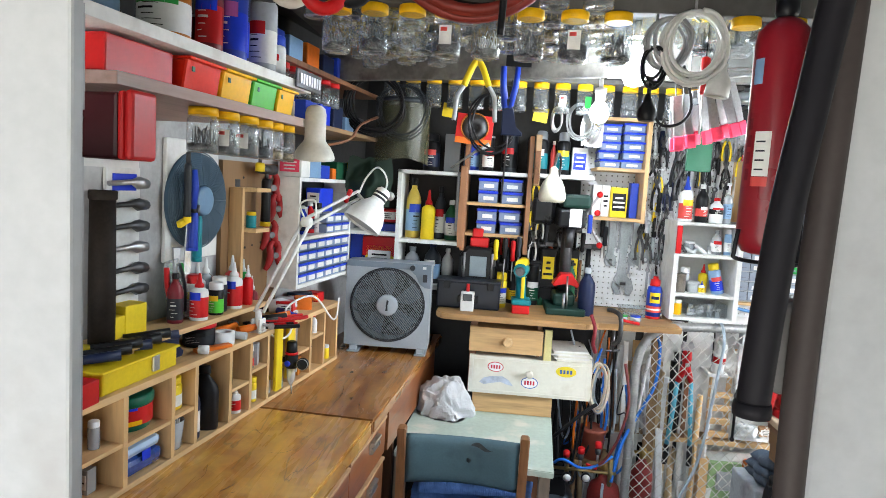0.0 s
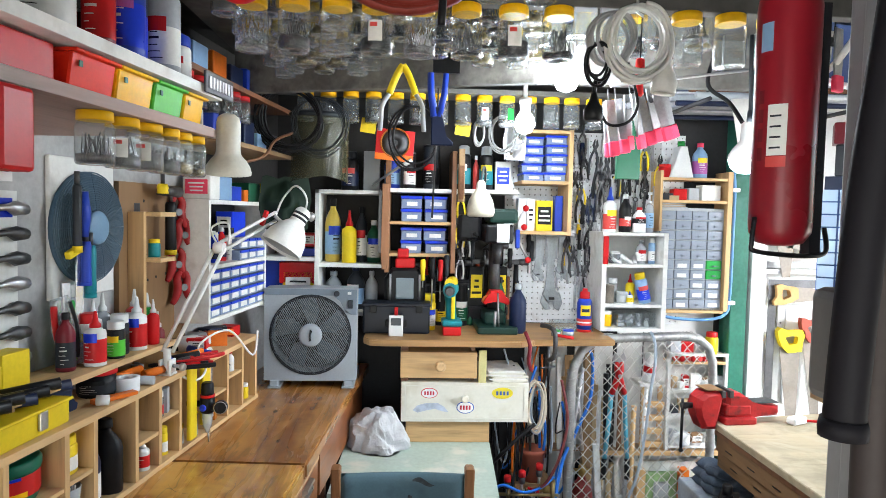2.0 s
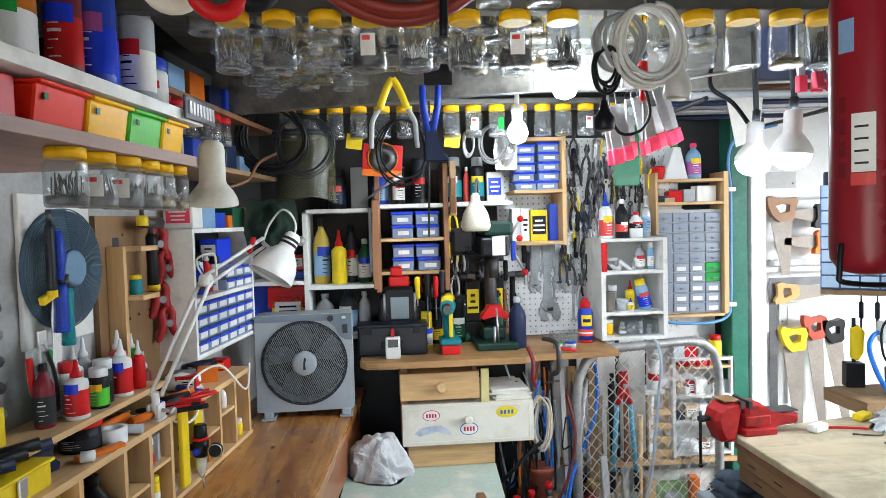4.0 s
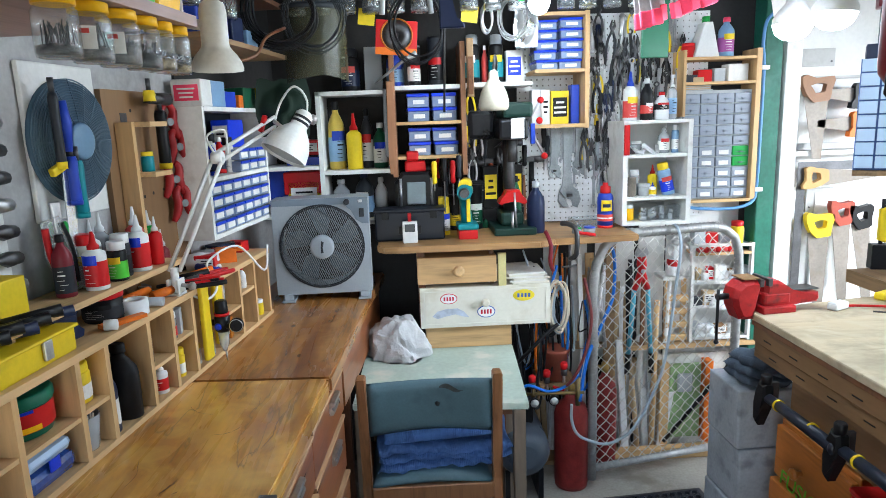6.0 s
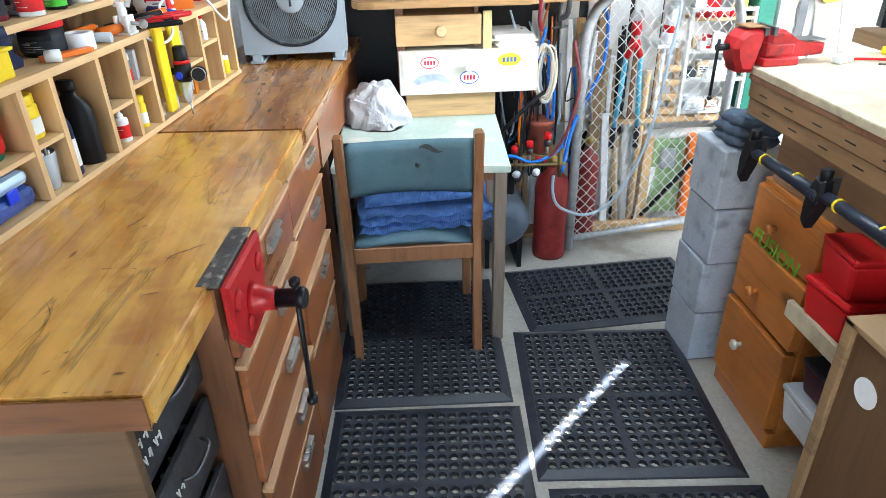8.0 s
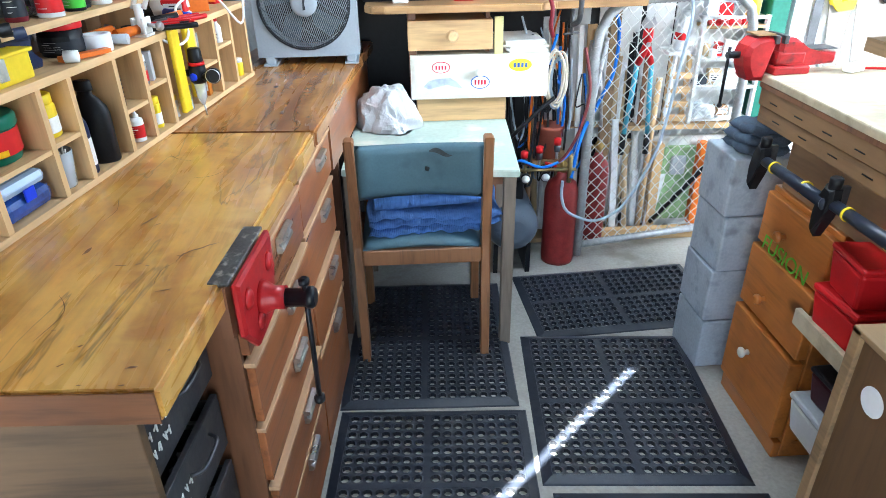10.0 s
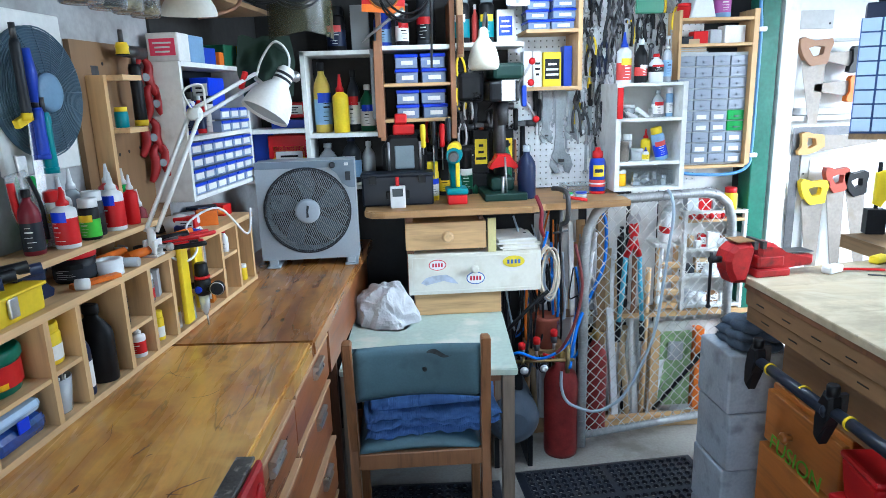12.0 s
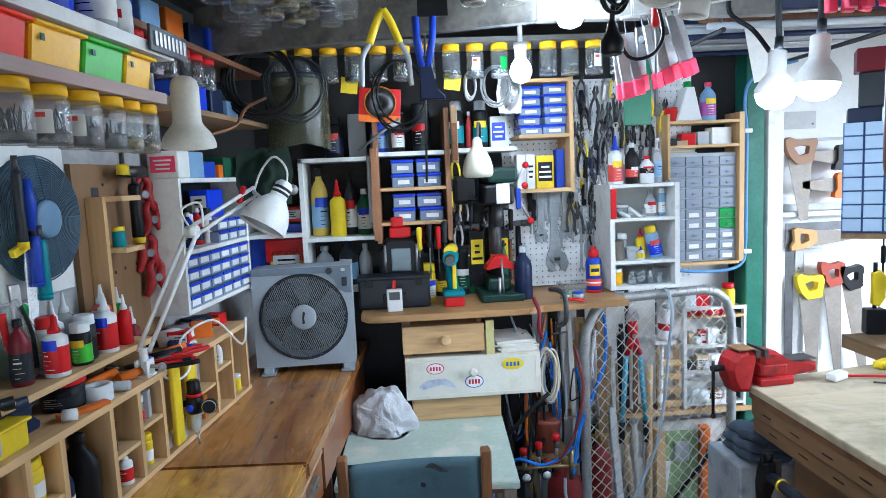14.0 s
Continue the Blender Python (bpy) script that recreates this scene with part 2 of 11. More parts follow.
def box(bm, x0, x1, y0, y1, z0, z1, m=None, bevel=0.0):
    vs = [bm.verts.new((x, y, z)) for x in (x0, x1) for y in (y0, y1) for z in (z0, z1)]
    fs = [bm.faces.new([vs[i] for i in q]) for q in ((0, 1, 3, 2), (4, 6, 7, 5), (0, 4, 5, 1), (2, 3, 7, 6), (0, 2, 6, 4), (1, 5, 7, 3))]
    if bevel:
        r = bmesh.ops.bevel(bm, geom=list({e for f in fs for e in f.edges}), offset=bevel, segments=2, affect="EDGES", profile=0.5)
        vs = list({v for f in r["faces"] for v in f.verts} | {v for v in vs if v.is_valid})
        vs = list({v for v in vs if v.is_valid})
    if m is not None:
        xf(bm, vs, m)
    return vs


def cbox(bm, c, s, m=None, bevel=0.0, rot=(0, 0, 0)):
    """A box by its centre and size, turned about its centre."""
    t = pose(*c, *rot)
    return box(bm, -s[0] / 2, s[0] / 2, -s[1] / 2, s[1] / 2, -s[2] / 2, s[2] / 2, (m @ t) if m is not None else t, bevel)


def lathe(bm, prof, seg=20, m=None, cap=True):
    """A turned body about z from (radius, height) pairs."""
    rings = []
    for r, z in prof:
        rings.append([bm.verts.new((max(r, 1e-4) * math.cos(2 * math.pi * i / seg), max(r, 1e-4) * math.sin(2 * math.pi * i / seg), z)) for i in range(seg)])
    for a, c in zip(rings, rings[1:]):
        for i in range(seg):
            j = (i + 1) % seg
            bm.faces.new((a[i], a[j], c[j], c[i])).smooth = True
    if cap:
        bm.faces.new(rings[0][::-1])
        bm.faces.new(rings[-1])
    vs = [v for r in rings for v in r]
    if m is not None:
        xf(bm, vs, m)
    return vs


def cyl(bm, p, q, r0, r1=None, seg=14):
    """A round bar between two points."""
    p, q = Vector(p), Vector(q)
    d = q - p
    m = Matrix.Translation(p) @ d.to_track_quat("Z", "Y").to_matrix().to_4x4()
    return lathe(bm, [(r0, 0), (r0 if r1 is None else r1, d.length)], seg, m)


def tube(bm, pts, r, seg=8, closed=False, caps=True):
    """A round hose or bar along a line of points."""
    pts = [Vector(p) for p in pts]
    n = len(pts)
    rings, up = [], Vector((0.13, 0.21, 0.97))
    for i, p in enumerate(pts):
        a = pts[(i - 1) % n] if (closed or i) else p
        c = pts[(i + 1) % n] if (closed or i < n - 1) else p
        t = (c - a).normalized() if (c - a).length > 1e-9 else Vector((0, 0, 1))
        s = t.cross(up)
        if s.length < 0.05:
            s = t.cross(Vector((1, 0, 0)))
        s.normalize()
        w = s.cross(t).normalized()
        up = w
        rr = r[i] if isinstance(r, (list, tuple)) else r
        rings.append([bm.verts.new(p + rr * (math.cos(2 * math.pi * k / seg) * s + math.sin(2 * math.pi * k / seg) * w)) for k in range(seg)])
    pairs = list(zip(rings, rings[1:])) + ([(rings[-1], rings[0])] if closed else [])
    for a, c in pairs:
        for k in range(seg):
            j = (k + 1) % seg
            bm.faces.new((a[k], a[j], c[j], c[k])).smooth = True
    if caps and not closed:
        bm.faces.new(rings[0][::-1])
        bm.faces.new(rings[-1])


def smooth_line(pts, steps=6, closed=False):
    """Catmull-Rom points through a few given ones."""
    P = [Vector(p) for p in pts]
    n, out = len(P), []
    for i in range(n if closed else n - 1):
        a, b_, c, d = (P[(i + k) % n] if closed else P[min(max(i + k, 0), n - 1)] for k in (-1, 0, 1, 2))
        for s in range(steps):
            t = s / steps
            out.append(0.5 * (2 * b_ + (c - a) * t + (2 * a - 5 * b_ + 4 * c - d) * t * t + (3 * b_ - a - 3 * c + d) * t ** 3))
    if not closed:
        out.append(P[-1])
    return out


def plate(bm, outline, thick, m=None, bevel=0.0):
    """A flat cut-out: an outline in x, z with its thickness along y from 0 to thick."""
    a = [bm.verts.new((x, 0, z)) for x, z in outline]
    c = [bm.verts.new((x, thick, z)) for x, z in outline]
    fs = [bm.faces.new(a), bm.faces.new(c[::-1])]
    k = len(a)
    for i in range(k):
        fs.append(bm.faces.new((a[i], c[i], c[(i + 1) % k], a[(i + 1) % k])))
    vs = a + c
    if bevel:
        r = bmesh.ops.bevel(bm, geom=list(set(fs[0].edges) | set(fs[1].edges)), offset=bevel, segments=1, affect="EDGES")
        vs = list({v for v in vs if v.is_valid} | {v for f in r["faces"] for v in f.verts})
    if m is not None:
        xf(bm, vs, m)
    return vs


def mesh_of(name, bm, material):
    bmesh.ops.recalc_face_normals(bm, faces=bm.faces)
    me = bpy.data.meshes.new(name)
    bm.to_mesh(me)
    bm.free()
    me.materials.append(material)
    return me


def part(name, bm, material, parent, label="", m=None):
    """Links a bmesh (or a ready mesh) as one object under a thing or a part."""
    me = bm if isinstance(bm, bpy.types.Mesh) else mesh_of(name, bm, material)
    ob = new(name, me)
    ob.parent = parent
    if m is not None:
        ob.matrix_basis = m
    if label:
        tagged(ob, label)
    return ob


def thing(name, m, label, category, group="", kind=""):
    ob = new(name)
    ob.empty_display_size = 0.05
    ob.matrix_basis = m
    return tagged(ob, label, category, group, kind)


def solid(name, bm, material, m, label, category, group="", kind=""):
    """A thing that is one mesh."""
    ob = new(name, mesh_of(name, bm, material) if not isinstance(bm, bpy.types.Mesh) else bm)
    ob.matrix_basis = m
    return tagged(ob, label, category, group, kind)


def structure(name, bm, material, label, category="", m=None):
    ob = new(name, mesh_of(name, bm, material))
    if m is not None:
        ob.matrix_basis = m
    return tagged(ob, label, category or name.split("_")[0], "", "structure")


def L(d, s, z, rz=0.0, rx=0.0, ry=0.0):
    """A pose by the long side wall: d out from the pigeonholes' front, s along the wall towards the back."""
    c, k = math.cos(radians(8)), math.sin(radians(8))
    return pose(-0.66 + c * d + k * s, 1.70 - k * d + c * s, z, rx, ry, rz - 8)


rnd = random.Random(4)

# ---- surfaces ----
CONCRETE = mat("concrete floor", (0.36, 0.34, 0.30), 0.8, var=0.16, scale=3, fine=90, bump=0.08, stain=(0.2, 0.18, 0.15))
PLASTER = mat("grey painted wall", (0.30, 0.305, 0.31), 0.6, var=0.10, scale=3, fine=70, bump=0.04, stain=(0.21, 0.205, 0.20))
WHITEWALL = mat("white painted board", (0.70, 0.70, 0.68), 0.55, var=0.05, scale=4, fine=60, bump=0.03, stain=(0.66, 0.64, 0.60))
# Near-black: shade behind shelves and in gaps is put into this colour.
DARKWALL = mat("dark shade backing", (0.028, 0.026, 0.025), 0.8, var=0.2, scale=5, fine=50)
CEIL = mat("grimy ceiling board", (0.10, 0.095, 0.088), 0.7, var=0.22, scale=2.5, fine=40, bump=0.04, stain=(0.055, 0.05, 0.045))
ROOF = mat("very dark ceiling lining", (0.035, 0.033, 0.031), 0.75, var=0.2, scale=2.5, fine=40, bump=0.04, stain=(0.06, 0.055, 0.05))
JAMB = mat("chipped white door frame paint", (0.375, 0.38, 0.385), 0.55, var=0.07, scale=5, fine=70, bump=0.08, stain=(0.33, 0.32, 0.31))
WPAINT = mat("white shelf paint", (0.74, 0.74, 0.72), 0.5, var=0.07, scale=8, fine=80, bump=0.05, stain=(0.55, 0.53, 0.50))
GREEN = mat("green painted steel post", (0.02, 0.13, 0.085), 0.4, var=0.18, scale=6, fine=70, stain=(0.05, 0.16, 0.12))
VARN = wood("varnished bench timber", (0.66, 0.350, 0.075), 1, 0.28, 0.60, 1.3, stain=(0.36, 0.135, 0.026), coat=0.35, knots=14.0, scratch=0.75, streak=(0.34, 0.130, 0.030), patch=(0.78, 0.465, 0.112), knot_size=0.10)
VARN2 = wood("redder varnished bench timber", (0.42, 0.185, 0.046), 1, 0.28, 0.55, 0.8, stain=(0.24, 0.080, 0.020), coat=0.4, knots=12.0, scratch=0.7, streak=(0.17, 0.052, 0.014), patch=(0.52, 0.255, 0.075), knot_size=0.11)
PINE = wood("raw pine", (0.60, 0.395, 0.195), 1, 0.55, 0.68)
PINEX = wood("raw pine across", (0.58, 0.37, 0.17), 0, 0.55, 0.68)
PINEZ = wood("raw pine upright", (0.57, 0.365, 0.17), 2, 0.55, 0.68)
ORANGE = wood("orange varnished pine", (0.46, 0.155, 0.028), 1, 0.33, 0.55, 0.9, coat=0.2, knots=4.0)
DKWOOD = wood("dark stained wood", (0.19, 0.08, 0.036), 2, 0.45, 0.5)
DRAWERW = wood("red brown drawer wood", (0.30, 0.105, 0.036), 1, 0.32, 0.45, coat=0.25, stain=(0.12, 0.045, 0.02))
CHAIRW = wood("brown chair wood", (0.26, 0.115, 0.045), 2, 0.4, 0.5, coat=0.15)
PLY = wood("worn plywood worktop", (0.47, 0.385, 0.255), 0, 0.65, 0.8, 0.5, stain=(0.30, 0.25, 0.17), scratch=0.35, patch=(0.53, 0.46, 0.33))
OLDTIM = wood("old rough timber", (0.27, 0.165, 0.078), 1, 0.65, 0.5, stain=(0.2, 0.13, 0.07))
RUBBER = mat("black rubber mat", (0.023, 0.027, 0.038), 0.42, var=0.2, scale=6, fine=120, bump=0.06, stain=(0.05, 0.05, 0.052))
BLOCKM = mat("grey painted concrete block", (0.37, 0.405, 0.45), 0.75, var=0.12, scale=8, fine=110, bump=0.14, stain=(0.2, 0.22, 0.25))
BLACKP = mat("black plastic", (0.008, 0.008, 0.0095), 0.4, var=0.15, scale=20, fine=200, bump=0.02, spec=0.22)
GREYP = mat("fan grey plastic", (0.30, 0.335, 0.37), 0.42, var=0.06, scale=6, fine=140, bump=0.02)
DGREYP = mat("dark grey plastic", (0.022, 0.026, 0.033), 0.4, var=0.1, scale=12, fine=160, bump=0.02, spec=0.25)
REDE = mat("red enamel", (0.40, 0.014, 0.016), 0.32, var=0.14, scale=10, fine=90, bump=0.03, stain=(0.30, 0.02, 0.02))
MAROON = mat("dark red extinguisher enamel", (0.24, 0.009, 0.017), 0.28, var=0.06, scale=6, fine=90, bump=0.01)
STEEL = mat("worn steel", (0.50, 0.50, 0.51), 0.38, 0.9, var=0.15, scale=14, fine=150, bump=0.03)
GALV = mat("galvanised steel", (0.36, 0.36, 0.355), 0.55, 0.6, var=0.16, scale=30, fine=160, bump=0.04)
DSTEEL = mat("dark oiled steel", (0.10, 0.10, 0.105), 0.42, 0.8, var=0.2, scale=14, fine=130, bump=0.04)
BLACKM = mat("black enamel", (0.008, 0.008, 0.010), 0.3, var=0.2, scale=20, fine=120, bump=0.02, spec=0.25)
TEAL = mat("teal chair vinyl", (0.085, 0.155, 0.19), 0.42, var=0.1, scale=5, fine=160, bump=0.04, stain=(0.055, 0.10, 0.125))
DESKTOP = mat("worn pale green laminate", (0.50, 0.60, 0.53), 0.5, var=0.1, scale=4, fine=60, bump=0.03, stain=(0.72, 0.70, 0.62))
CREAM = mat("cream drawer paint", (0.70, 0.68, 0.60), 0.5, var=0.05, scale=6, fine=80, bump=0.03, stain=(0.60, 0.56, 0.46))
RAG = mat("grey cotton rag", (0.55, 0.56, 0.58), 0.9, var=0.12, scale=14, fine=260, bump=0.1)

# ---- setting ----
bm = B()
box(bm, -6, 9, -6, 7, -0.15, 0)
structure("floor", bm, CONCRETE, "bare grey concrete slab floor with stains", "floor")
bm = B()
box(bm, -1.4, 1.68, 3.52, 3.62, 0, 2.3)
# Near-black colour puts the shade of the gaps between things into the wall.
structure("wall_back", bm, mat("shade-darkened back wall", (0.032, 0.032, 0.034), 0.65, var=0.14, scale=3, fine=70, bump=0.04, stain=(0.03, 0.03, 0.03)), "shade-darkened back wall hidden behind shelves and tools", "wall")
bm = B()
box(bm, -0.25, -0.15, -1.0, 2.1, 0, 2.3)
structure("wall_side", bm, mat("pale grey painted side wall", (0.42, 0.42, 0.424), 0.6, var=0.14, scale=3, fine=70, bump=0.04, stain=(0.23, 0.22, 0.21)), "grey painted side wall behind the long bench", "wall", L(0, 0, 0))
# Added dark sheets carry the upper corner's shade on the side wall.
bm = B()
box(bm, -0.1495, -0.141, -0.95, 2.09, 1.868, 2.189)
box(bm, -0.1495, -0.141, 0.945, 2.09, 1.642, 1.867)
structure("wall_panel_2", bm, DARKWALL, "added dark sheet for shade on the side wall above the shelves", "panel", L(0, 0, 0))
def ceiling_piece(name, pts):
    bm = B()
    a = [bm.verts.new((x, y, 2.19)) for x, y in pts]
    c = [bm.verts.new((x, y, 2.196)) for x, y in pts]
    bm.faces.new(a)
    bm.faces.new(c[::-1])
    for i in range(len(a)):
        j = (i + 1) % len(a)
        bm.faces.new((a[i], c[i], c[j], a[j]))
    structure(name, bm, ROOF, "low dark ceiling board with an added narrow sun gap", "ceiling")
# the two halves leave a thin slanting gap, added unseen for a strip of sun
# their unseen reach over the entrance is added to keep sun off the jambs
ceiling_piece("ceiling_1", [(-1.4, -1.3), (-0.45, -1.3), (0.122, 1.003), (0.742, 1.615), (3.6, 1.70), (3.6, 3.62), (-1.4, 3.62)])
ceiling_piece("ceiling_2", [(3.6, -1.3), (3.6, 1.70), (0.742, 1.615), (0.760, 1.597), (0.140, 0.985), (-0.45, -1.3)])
# Unseen walls added behind the eye and yardward to hold back outdoor light.
bm = B()
box(bm, 0.56, 3.5, -0.45, -0.35, 0, 2.19)
box(bm, -1.4, 0.56, -0.45, -0.35, 2.0, 2.19)
structure("wall_front", bm, PLASTER, "added plain grey front wall, unseen, with a wide open doorway", "wall")
bm = B()
box(bm, -1.5, -1.4, -1.3, 1.3, 0, 2.19)
structure("wall_front_side", bm, PLASTER, "added plain grey side wall, unseen, near the entrance", "wall")
bm = B()
box(bm, 3.5, 3.6, -1.2, 0.7, 0, 2.19)
structure("wall_yard_side", bm, WHITEWALL, "added plain white wall, unseen, beside the yard opening", "wall")
bm = B()
box(bm, 1.70, 3.4, 3.50, 3.60, 0, 2.19)
structure("wall_saws", bm, WHITEWALL, "bright white board wall behind the hand saws", "wall")
bm = B()
box(bm, 3.40, 3.50, 2.6, 3.60, 0, 2.19)
structure("wall_far_side", bm, WHITEWALL, "white side wall beyond the worktop", "wall")
bm = B()
box(bm, 1.52, 1.60, 3.40, 3.50, 0, 2.19, bevel=0.006)
structure("trim_post", bm, GREEN, "green painted steel door post", "post")
bm = B()
box(bm, -0.345, -0.212, 0.86, 0.876, 0, 2.19, bevel=0.003)
structure("door_frame_1", bm, JAMB, "chipped white painted doorway jamb", "door frame")
bm = B()
box(bm, 0.412, 0.60, 0.985, 1.035, 1.05, 2.3, bevel=0.004)
box(bm, 0.452, 0.60, 1.036, 1.11, 1.05, 2.3, bevel=0.004)
box(bm, 0.54, 0.60, 0.99, 1.03, 0, 1.055)
structure("door_frame_2", bm, JAMB, "pale grey painted doorway jamb", "door frame")

# ---- long bench ----
def slab(pts, z0, z1, bevel=0.006):
    """A flat board by its plan outline."""
    bm = B()
    a = [bm.verts.new((x, y, z0)) for x, y in pts]
    c = [bm.verts.new((x, y, z1)) for x, y in pts]
    bm.faces.new(a[::-1])
    bm.faces.new(c)
    for i in range(len(a)):
        j = (i + 1) % len(a)
        bm.faces.new((a[i], a[j], c[j], c[i]))
    if bevel:
        bmesh.ops.bevel(bm, geom=bm.edges[:], offset=bevel, segments=2, affect="EDGES")
    return bm


bench = thing("workbench", pose(0, 0, 0), "long varnished timber workbench along the side wall", "workbench")
part("benchtop", slab([(-0.285, 1.272), (-0.219, 2.238), (-0.70, 2.27), (-0.87, 1.30)], 0.885, 0.935), VARN, bench, "golden varnished benchtop slab with knots and scratches")
part("benchtop", slab([(-0.214, 2.246), (-0.155, 3.10), (-0.12, 3.44), (-0.57, 3.44), (-0.70, 2.278)], 0.889, 0.933), VARN2, bench, "redder varnished rear benchtop slab")
bm = B()
plate(bm, [(-0.583, 0.887), (-0.003, 0.887), (-0.003, 0.9335), (-0.583, 0.9335)], 0.003, pose(0, -0.0034, 0), bevel=0.0005)
part("end_grain", bm, wood("dark end grain", (0.17, 0.062, 0.018), 0, 0.4, 0.6, 2.0, coat=0.2), bench, "dark stained end of the benchtop", pose(-0.285, 1.272, 0, 0, 0, -2.74))
GOUGE = mat("dark gouged timber", (0.13, 0.048, 0.014), 0.6, var=0.3, scale=60)
for k, (x, y, ln, w) in enumerate(((-0.515, 1.635, 0.016, 0.006), (-0.443, 1.581, 0.012, 0.0035), (-0.415, 1.584, 0.007, 0.0035), (-0.399, 1.577, 0.005, 0.0025), (-0.432, 1.729, 0.008, 0.002), (-0.349, 1.5, 0.016, 0.0022), (-0.413, 1.368, 0.005, 0.0025), (-0.465, 1.407, 0.004, 0.002), (-0.421, 1.329, 0.006, 0.0025), (-0.381, 1.289, 0.004, 0.0018), (-0.33, 1.319, 0.009, 0.003), (-0.33, 1.285, 0.006, 0.0018), (-0.295, 1.351, 0.004, 0.002), (-0.389, 1.43, 0.004, 0.0018), (-0.35, 1.605, 0.02, 0.002))):
    bm = B()
    rg_ = random.Random(k)
    ln, w = ln * 0.75, w * 0.6
    pts = [(ln * math.cos(a) * (1 + 0.3 * math.sin(3 * a + k)), w * math.sin(a) * (1 + 0.4 * math.sin(2 * a + k))) for a in [2 * math.pi * q / 12 for q in range(12)]]
    vs = [bm.verts.new((p[0], p[1], 0.0)) for p in pts]
    bm.faces.new(vs)
    part("gouge", bm, GOUGE, bench, "", pose(x, y, 0.9356, 0, 0, rg_.uniform(-25, 25) + (60 if k % 4 == 0 else 10)))
def crack(pts, w, seed):
    """A thin split in the varnish, ragged and tapering to both ends."""
    rc_ = random.Random(seed)
    bm = B()
    line = smooth_line([(x, y, 0.0) for x, y in pts], 6)
    rows = []
    for i, p in enumerate(line):
        u = i / (len(line) - 1)
        a, c = Vector(line[max(0, i - 1)]), Vector(line[min(len(line) - 1, i + 1)])
        d = (c - a).normalized()
        n_ = Vector((-d.y, d.x, 0)) * w * 0.5 * (0.15 + math.sin(math.pi * u) ** 0.7) * rc_.uniform(0.45, 1.3)
        q = Vector(p) + Vector((rc_.uniform(-1, 1), rc_.uniform(-1, 1), 0)) * w * 0.5
        rows.append((bm.verts.new(q + n_), bm.verts.new(q - n_)))
    for a, c in zip(rows, rows[1:]):
        bm.faces.new((a[0], c[0], c[1], a[1]))
    bmesh.ops.recalc_face_normals(bm, faces=bm.faces[:])
    part("gouge", bm, GOUGE, bench, "", pose(0, 0, 0.9356))


for k, (w, pts) in enumerate(((0.0022, [(-0.296, 2.045), (-0.302, 1.99), (-0.300, 1.93), (-0.314, 1.868)]), (0.0014, [(-0.314, 1.87), (-0.335, 1.85), (-0.34, 1.80)]), (0.0028, [(-0.305, 1.648), (-0.327, 1.634), (-0.352, 1.612), (-0.357, 1.585)]), (0.0012, [(-0.357, 1.585), (-0.372, 1.56), (-0.37, 1.52)]), (0.0035, [(-0.462, 1.722), (-0.449, 1.756), (-0.443, 1.775)]), (0.0016, [(-0.43, 1.95), (-0.40, 1.955), (-0.375, 1.985)]), (0.0013, [(-0.53, 2.11), (-0.50, 2.07), (-0.455, 2.05)]), (0.0012, [(-0.37, 2.14), (-0.365, 2.08), (-0.38, 2.03)]), (0.0011, [(-0.55, 1.86), (-0.53, 1.80), (-0.535, 1.75)]), (0.0012, [(-0.50, 1.50), (-0.47, 1.45), (-0.48, 1.38)]))):
    crack(pts, w, 900 + k)
bm = B()
box(bm, -0.86, -0.335, 1.300, 1.318, 0, 0.884, bevel=0.002)
part("end_panel", bm, wood("dark brown end board", (0.13, 0.075, 0.035), 0, 0.5, 0.55), bench, "dark brown board under the bench end")
bm = B()
box(bm, -0.045, 0.045, -0.012, 0.014, 0, 0.80, bevel=0.004)
part("side_panel", bm, wood("very dark stained wood", (0.11, 0.045, 0.022), 2, 0.4, 0.5), bench, "dark stained upright behind the drawers", pose(-0.265, 2.705, 0, 0, 0, -4))
bm = B()
box(bm, -0.02, 0.0, -0.43, 0.42, 0.70, 0.885)
part("rear_apron", bm, DRAWERW, bench, "", pose(-0.185, 3.01, 0, 0, 0, -5))
bm = B()
box(bm, -0.55, -0.52, -0.55, 0.0, 0, 0.885)
part("back_panel", bm, DKWOOD, bench, "", pose(-0.30, 1.87, 0, 0, 0, -4))
LOOSE = mat("black steel drawer trays", (0.05, 0.05, 0.054), 0.5, 0.3, var=0.25, scale=9, fine=90, bump=0.06, stain=(0.10, 0.09, 0.08))
CHALK = mat("white paint pen", (0.75, 0.75, 0.72), 0.8, var=0.1)
